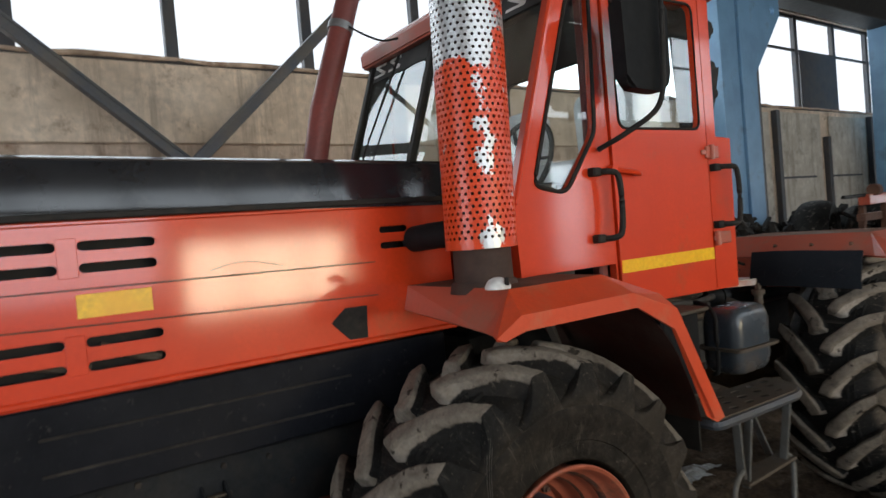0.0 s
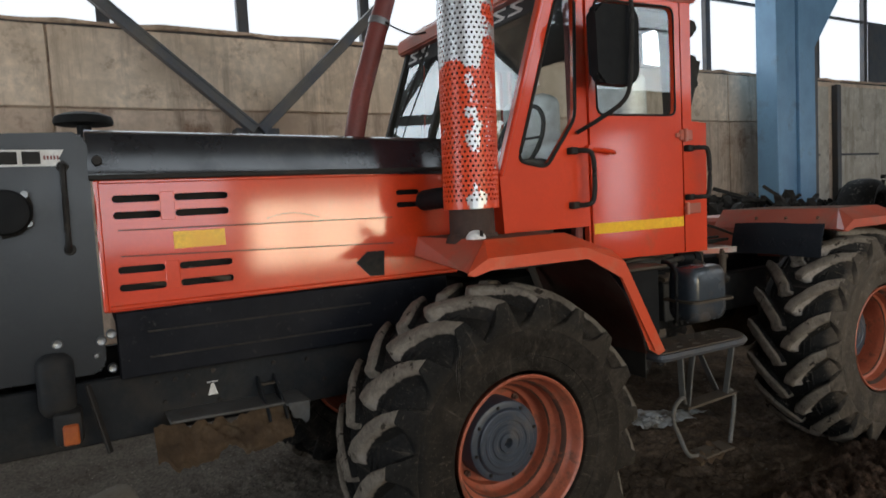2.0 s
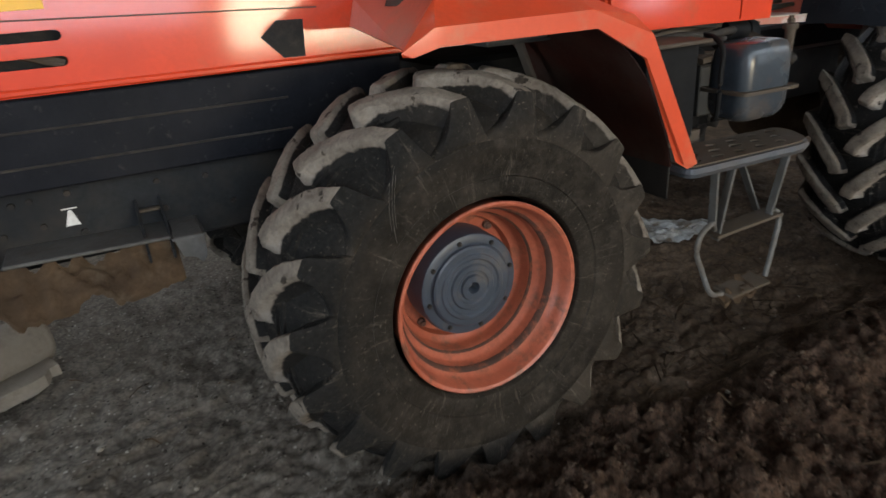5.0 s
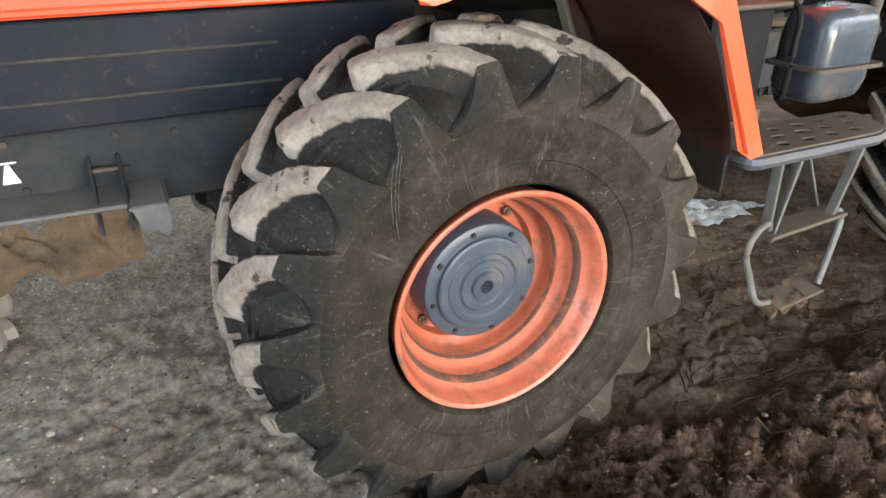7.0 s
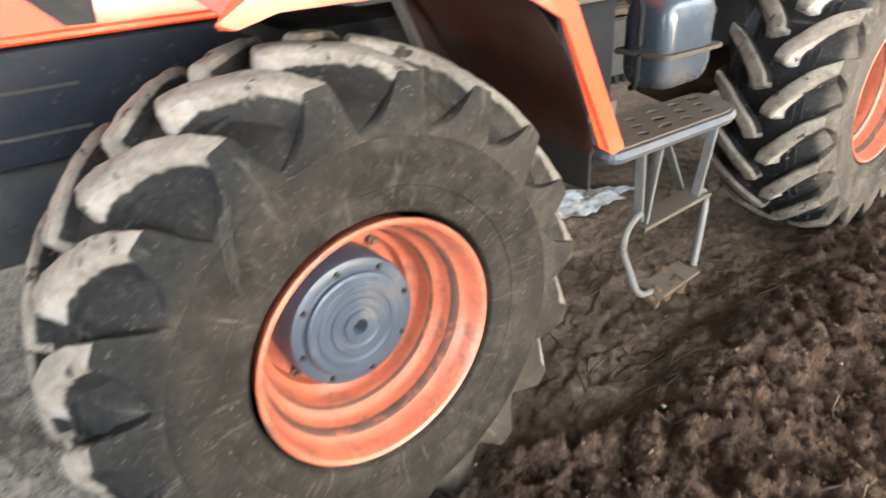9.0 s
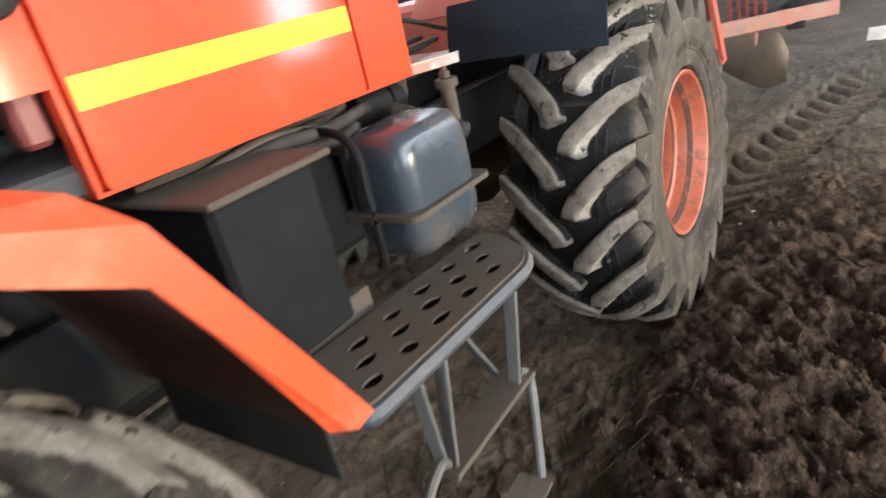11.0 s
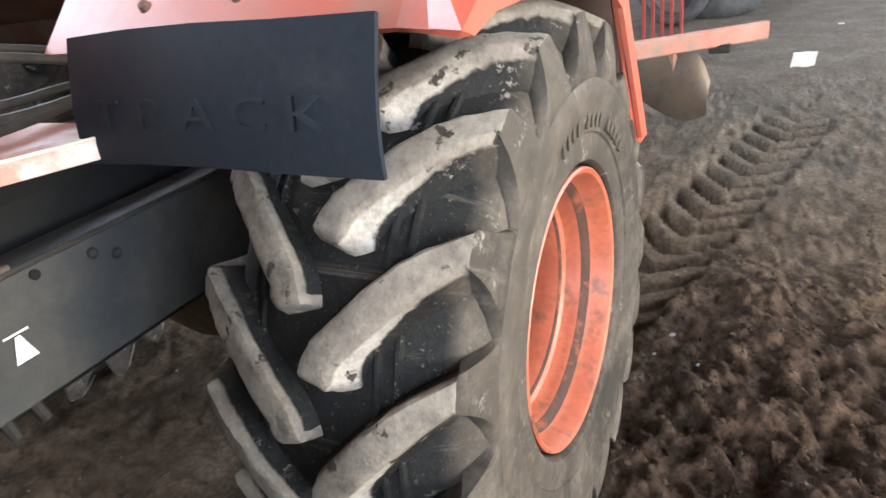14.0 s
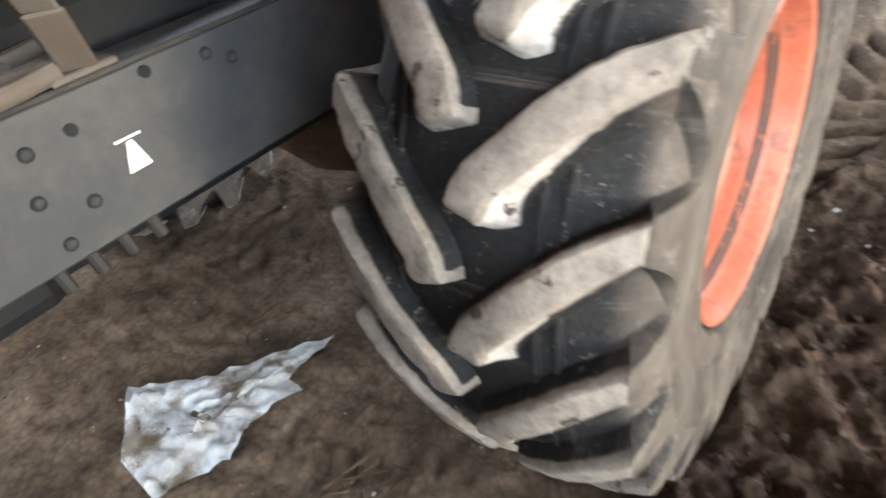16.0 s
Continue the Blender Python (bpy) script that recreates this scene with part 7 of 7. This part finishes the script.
lying_bag()
def cement_pipe():
    """A grey pipe with a worn round end, lying on a rotten board."""
    a, b = Vector((-2.4, 0.95, 0.15)), Vector((-1.48, 1.52, 0.15))
    d = (b - a).normalized()
    bm = bm_new()
    steps = [(0.0, 0.122), (0.5, 0.126), (0.97, 0.124), (1.055, 0.122), (1.072, 0.117), (1.082, 0.106), (1.083, 0.08), (1.05, 0.075), (0.9, 0.075)]
    q = d.to_track_quat("Z", "Y")
    rings = [[bm.verts.new(a + d * t + q @ (Vector((math.cos(k * math.tau / 36), math.sin(k * math.tau / 36), 0)) * (r + 0.003 * noise.noise((k * 0.7, t * 9, 1))))) for k in range(36)] for t, r in steps]
    for u, v in zip(rings, rings[1:]):
        for k in range(36):
            bm.faces.new((u[k], u[(k + 1) % 36], v[(k + 1) % 36], v[k]))
    bm.faces.new(rings[0][::-1])
    bm.faces.new(rings[-1])
    tagged(part("cement_pipe", bm, PIPE_CEMENT, None, "", 40), "grey cement pipe lying on a board on the floor", "pipe")
    side = Vector((d.y, -d.x, 0))
    bm = bm_new()
    top, low = [], []
    for i in range(25):
        p = a + d * (1.03 * i / 24) + side * 0.12
        w0, w1 = 0.02 + 0.008 * noise.noise((i, 0, 3)), 0.1 + 0.012 * noise.noise((i * 1.7, 5, 3)) - (0.04 if i > 22 else 0)
        top.append([bm.verts.new(p + side * o + Vector((0, 0, z + 0.004 * noise.noise((i * 0.9, o * 30, 7))))) for o, z in ((-w0 - 0.06, -0.075), (w1 * 0.4, -0.07), (w1, -0.085))])
        low.append([bm.verts.new(p + side * o + Vector((0, 0, -0.147))) for o in (-w0 - 0.06, w1 * 0.4, w1 + 0.01)])
    for i in range(24):
        for k in range(2):
            bm.faces.new((top[i][k], top[i + 1][k], top[i + 1][k + 1], top[i][k + 1]))
            bm.faces.new((low[i][k], low[i][k + 1], low[i + 1][k + 1], low[i + 1][k]))
        bm.faces.new((top[i][2], top[i + 1][2], low[i + 1][2], low[i][2]))
        bm.faces.new((top[i][0], low[i][0], low[i + 1][0], top[i + 1][0]))
    for i in (0, 24):
        bm.faces.new((*top[i], *reversed(low[i])))
    tagged(part("old_board", bm, PIPE_CEMENT, None, "", 30), "weathered grey board with a ragged end under a pipe", "board")


cement_pipe()
for x, y, w, l, tilt in ((8.45, -0.68, 0.17, 0.2, 60), (10.62, -1.63, 0.2, 0.25, 4), (10.57, -1.02, 0.05, 0.06, 10)):
    bm = bm_new()
    n = 6
    g = [[bm.verts.new((w * (i / n - 0.5) + 0.02 * noise.noise((i, j, 7)), l * (j / n - 0.5) + 0.02 * noise.noise((i, j, 9)), 0.014 * noise.noise((i * 0.6, j * 0.6, 2)))) for j in range(n + 1)] for i in range(n + 1)]
    for i in range(n):
        for j in range(n):
            bm.faces.new((g[i][j], g[i + 1][j], g[i + 1][j + 1], g[i][j + 1]))
    thicken(bm, 0.002)
    tagged(part("paper_scrap", bm, WHITE, None, "", False, pose(x, y, 0.015 + w * 0.5 * math.sin(radians(tilt)), 0, tilt, 12)), "crumpled white paper scrap on the ground", "paper", "paper scraps on the ground")
for i in range(36):
    x, y = random.uniform(-2.2, 5.5), random.uniform(-1.6, 1.8)
    r = random.uniform(0.006, 0.016)
    bm = bm_new()
    bmesh.ops.create_icosphere(bm, subdivisions=2, radius=r)
    for v in bm.verts:
        v.co *= 1 + 0.5 * noise.noise(v.co * 40 + Vector((i, 0, 0)))
        v.co.z *= 0.65
    z = float(ground_height(np.array([x]), np.array([y]))[0])
    tagged(part("pebble", bm, PIPE_CEMENT, None, "", 60, Matrix.Translation((x, y, z + r * 0.3))), "small pale pebble on the earth floor", "pebble", "pebbles on the floor")


def plough():
    """A red beam with curved mouldboard shares behind the tractor."""
    e = thing("plough", "red tractor plough with worn steel shares on the ground", "plough", (6.7, 0.2, 0))
    bm = bm_new()
    bar(bm, (5.6, 1.4, 0.66), (7.15, -0.42, 0.6), 0.06, 0.13, 0.01)
    part("beam", bm, PLOUGH_PAINT, e)
    for x, y in ((6.75, 0.19), (6.0, 0.95)):
        bm = bm_new()
        n, m = 12, 8
        g = []
        for i in range(n + 1):
            u = i / n
            row = []
            for k in range(m + 1):
                v = k / m
                low = 0.01 + 0.34 * abs(u - 0.3) ** 1.4
                top = 0.57 - 0.26 * (max(0, 0.3 - u) / 0.3) ** 2.2
                row.append(bm.verts.new((x + 0.16 * (v - 0.35) ** 2 + 0.1 * u, y - 0.26 + 0.58 * u, low + (top - low) * v)))
            g.append(row)
        for i in range(n):
            for k in range(m):
                bm.faces.new((g[i][k], g[i + 1][k], g[i + 1][k + 1], g[i][k + 1]))
        thicken(bm, 0.012)
        part("share", bm, SHARE_STEEL, e, "worn rusty steel mouldboard share", 40)
        bm = bm_new()
        bar(bm, (x + 0.08, y + 0.02, 0.64), (x + 0.1, y, 0.1), 0.08, 0.04)
        part("leg", bm, PLOUGH_PAINT, e)
    for k in range(5):
        bm = bm_new()
        bar(bm, (8.6, 0.78 - 0.09 * k, 0.95), (8.6, 0.78 - 0.09 * k, 0.0), 0.05, 0.03)
        part("coulter_bar", bm, ARCH_BRIGHT, e)
    bm = bm_new()
    box(bm, (6.85, -0.2, 0.5), (6.95, -0.05, 0.56), 0.01)
    part("bracket", bm, BLACK_STEEL, e)
    return e


plough()


def old_tyre(m, label, R=0.5, r=0.16):
    bm = bm_new()
    prof = [(R - r * 1.15 + 0.02, -r * 0.55), (R - r * 0.9, -r * 0.95), (R - r * 0.35, -r * 1.05), (R - 0.03, -r * 0.8), (R, -r * 0.3), (R, r * 0.3), (R - 0.03, r * 0.8), (R - r * 0.35, r * 1.05), (R - r * 0.9, r * 0.95), (R - r * 1.15 + 0.02, r * 0.55), (R - r * 1.0, r * 0.4), (R - r * 0.4, 0), (R - r * 1.0, -r * 0.4), (R - r * 1.15 + 0.02, -r * 0.55)]
    lathe(bm, prof, 48)
    o = part("scrap_tyre", bm, OLD_RUBBER if "grey" in label else RUBBER, None, "", 40, m)
    return tagged(o, label, "scrap tyre", "scrap tyres in the hall")


old_tyre(pose(12.1, 0.42, 0.23, 86, 0, 0), "wide worn grey tyre lying flat on the floor", 0.52, 0.22)
old_tyre(pose(11.3, 0.95, 0.5, 0, 12, 75), "worn grey tyre leaning beside another", 0.5, 0.15)
old_tyre(pose(13.4, 0.35, 0.5, 0, 12, 62), "worn grey tyre leaning in a row", 0.52, 0.2)
old_tyre(pose(14.4, 0.1, 0.5, 0, 5, 75), "worn grey tyre leaning in a row", 0.5, 0.2)
old_tyre(pose(15.4, 0.0, 0.5, 0, 0, 80), "worn grey tyre leaning in a row", 0.5, 0.18)
old_tyre(pose(16.2, -0.1, 0.5, 0, 10, 40), "worn grey tyre leaning in a row", 0.5, 0.18)
old_tyre(pose(17.6, -0.3, 0.55, 0, 0, 55), "worn grey tyre leaning in a row", 0.55, 0.2)


def scrap_heap():
    """A low dark heap of scrap and earth along the back wall."""
    rng = random.Random(8)
    bm = bm_new()
    for k in range(1100):
        x, y = rng.uniform(5.2, 16), rng.uniform(3.4, 5.2)
        top = 1.5 + 0.12 * math.sin(x * 1.7) - 0.3 * abs(y - 4.3)
        z = rng.uniform(0.1, 1.0) ** 0.6 * top
        s = rng.uniform(0.05, 0.2)
        if k % 3:
            bmesh.ops.create_icosphere(bm, subdivisions=1, radius=s, matrix=Matrix.Translation((x, y, z)) @ Euler((rng.random() * 3, rng.random() * 3, 0)).to_matrix().to_4x4() @ Matrix.Diagonal((1.4, 0.8, 0.6, 1)))
        else:
            a = Vector((x, y, z))
            bar(bm, a, a + Vector((rng.uniform(-1, 1), rng.uniform(-0.3, 0.3), rng.uniform(-0.1, 0.35))), 0.07, 0.05, 0)
    tagged(part("scrap_heap", bm, BLACK_STEEL), "dark heap of scrap iron and earth by the wall", "scrap heap", kind="stuff")


scrap_heap()
old_tyre(pose(10.6, 3.9, 1.02, 0, 0, 15), "big black tyre on the scrap heap", 0.75, 0.26)
old_tyre(pose(11.9, 3.6, 0.95, 0, 0, -20), "big black tyre on the scrap heap", 0.7, 0.26)


def red_implement():
    e = thing("seed_drill", "dark red farm implement standing behind the tractor", "implement", (10.3, 2.9, 0))
    for a, b, w, m in (((9.3, 2.6, 1.72), (11.5, 2.9, 1.74), 0.16, FENDER_PAINT), ((9.4, 2.7, 1.45), (11.6, 3.0, 1.45), 0.12, RUST), ((8.4, 2.5, 1.78), (10.2, 2.7, 1.8), 0.05, BLACK_STEEL)):
        bm = bm_new()
        bar(bm, a, b, w, w, 0.01)
        part("frame_bar", bm, m, e)
    for x in (9.6, 10.4, 11.2):
        bm = bm_new()
        bar(bm, (x, 2.75, 1.7), (x, 2.8, 0.0), 0.1, 0.08)
        part("stand", bm, RUST, e)
        bm = bm_new()
        rod(bm, (x - 0.1, 2.55, 1.86), (x + 0.16, 2.6, 1.86), 0.09, 0.09, 14)
        part("drum", bm, RUST, e)
    return e


red_implement()


def straw():
    """Bits of straw and thin sticks trodden into the earth, joined."""
    rng = random.Random(21)
    bm = bm_new()
    for k in range(420):
        x, y = (rng.uniform(0.75, 2.3), rng.uniform(-0.45, 0.5)) if k % 3 else (rng.uniform(-2.2, 4.5), rng.uniform(-1.3, 1.4))
        ang, ln = rng.gauss(0.2, 0.7), rng.uniform(0.03, 0.16)
        pts = []
        for s in (-0.5, 0.0, 0.5):
            px, py = x + ln * s * math.cos(ang), y + ln * s * math.sin(ang) + (0.01 if s == 0 else 0)
            pts.append((px, py, float(ground_height(np.array([px]), np.array([py]))[0]) + 0.003))
        sweep(bm, pts, rng.uniform(0.0015, 0.0045), 4)
    tagged(part("straw", bm, MUD), "thin brown straw and sticks trodden into the earth", "straw", kind="stuff")


straw()
for x, y, w in ((2.63, 2.15, 0.03), (3.79, -0.33, 0.022), (3.77, -0.36, 0.015), (3.6, -0.45, 0.016), (3.7, -0.28, 0.014)):
    bm = bm_new()
    n = 5
    g = [[bm.verts.new((w * (i / n - 0.5) * (1 + 0.4 * noise.noise((i, j, x))), w * 0.7 * (j / n - 0.5), 0.35 * w * abs(noise.noise((i * 0.8, j * 0.8, x * 3))))) for j in range(n + 1)] for i in range(n + 1)]
    for i in range(n):
        for j in range(n):
            bm.faces.new((g[i][j], g[i + 1][j], g[i + 1][j + 1], g[i][j + 1]))
    thicken(bm, 0.002)
    z = float(ground_height(np.array([x]), np.array([y]))[0])
    tagged(part("film_scrap", bm, PLASTIC_BAG, None, "", 60, pose(x, y, z + 0.006, 0, 0, 40 * x)), "crumpled scrap of pale film in the dirt", "scrap", "film scraps on the ground")
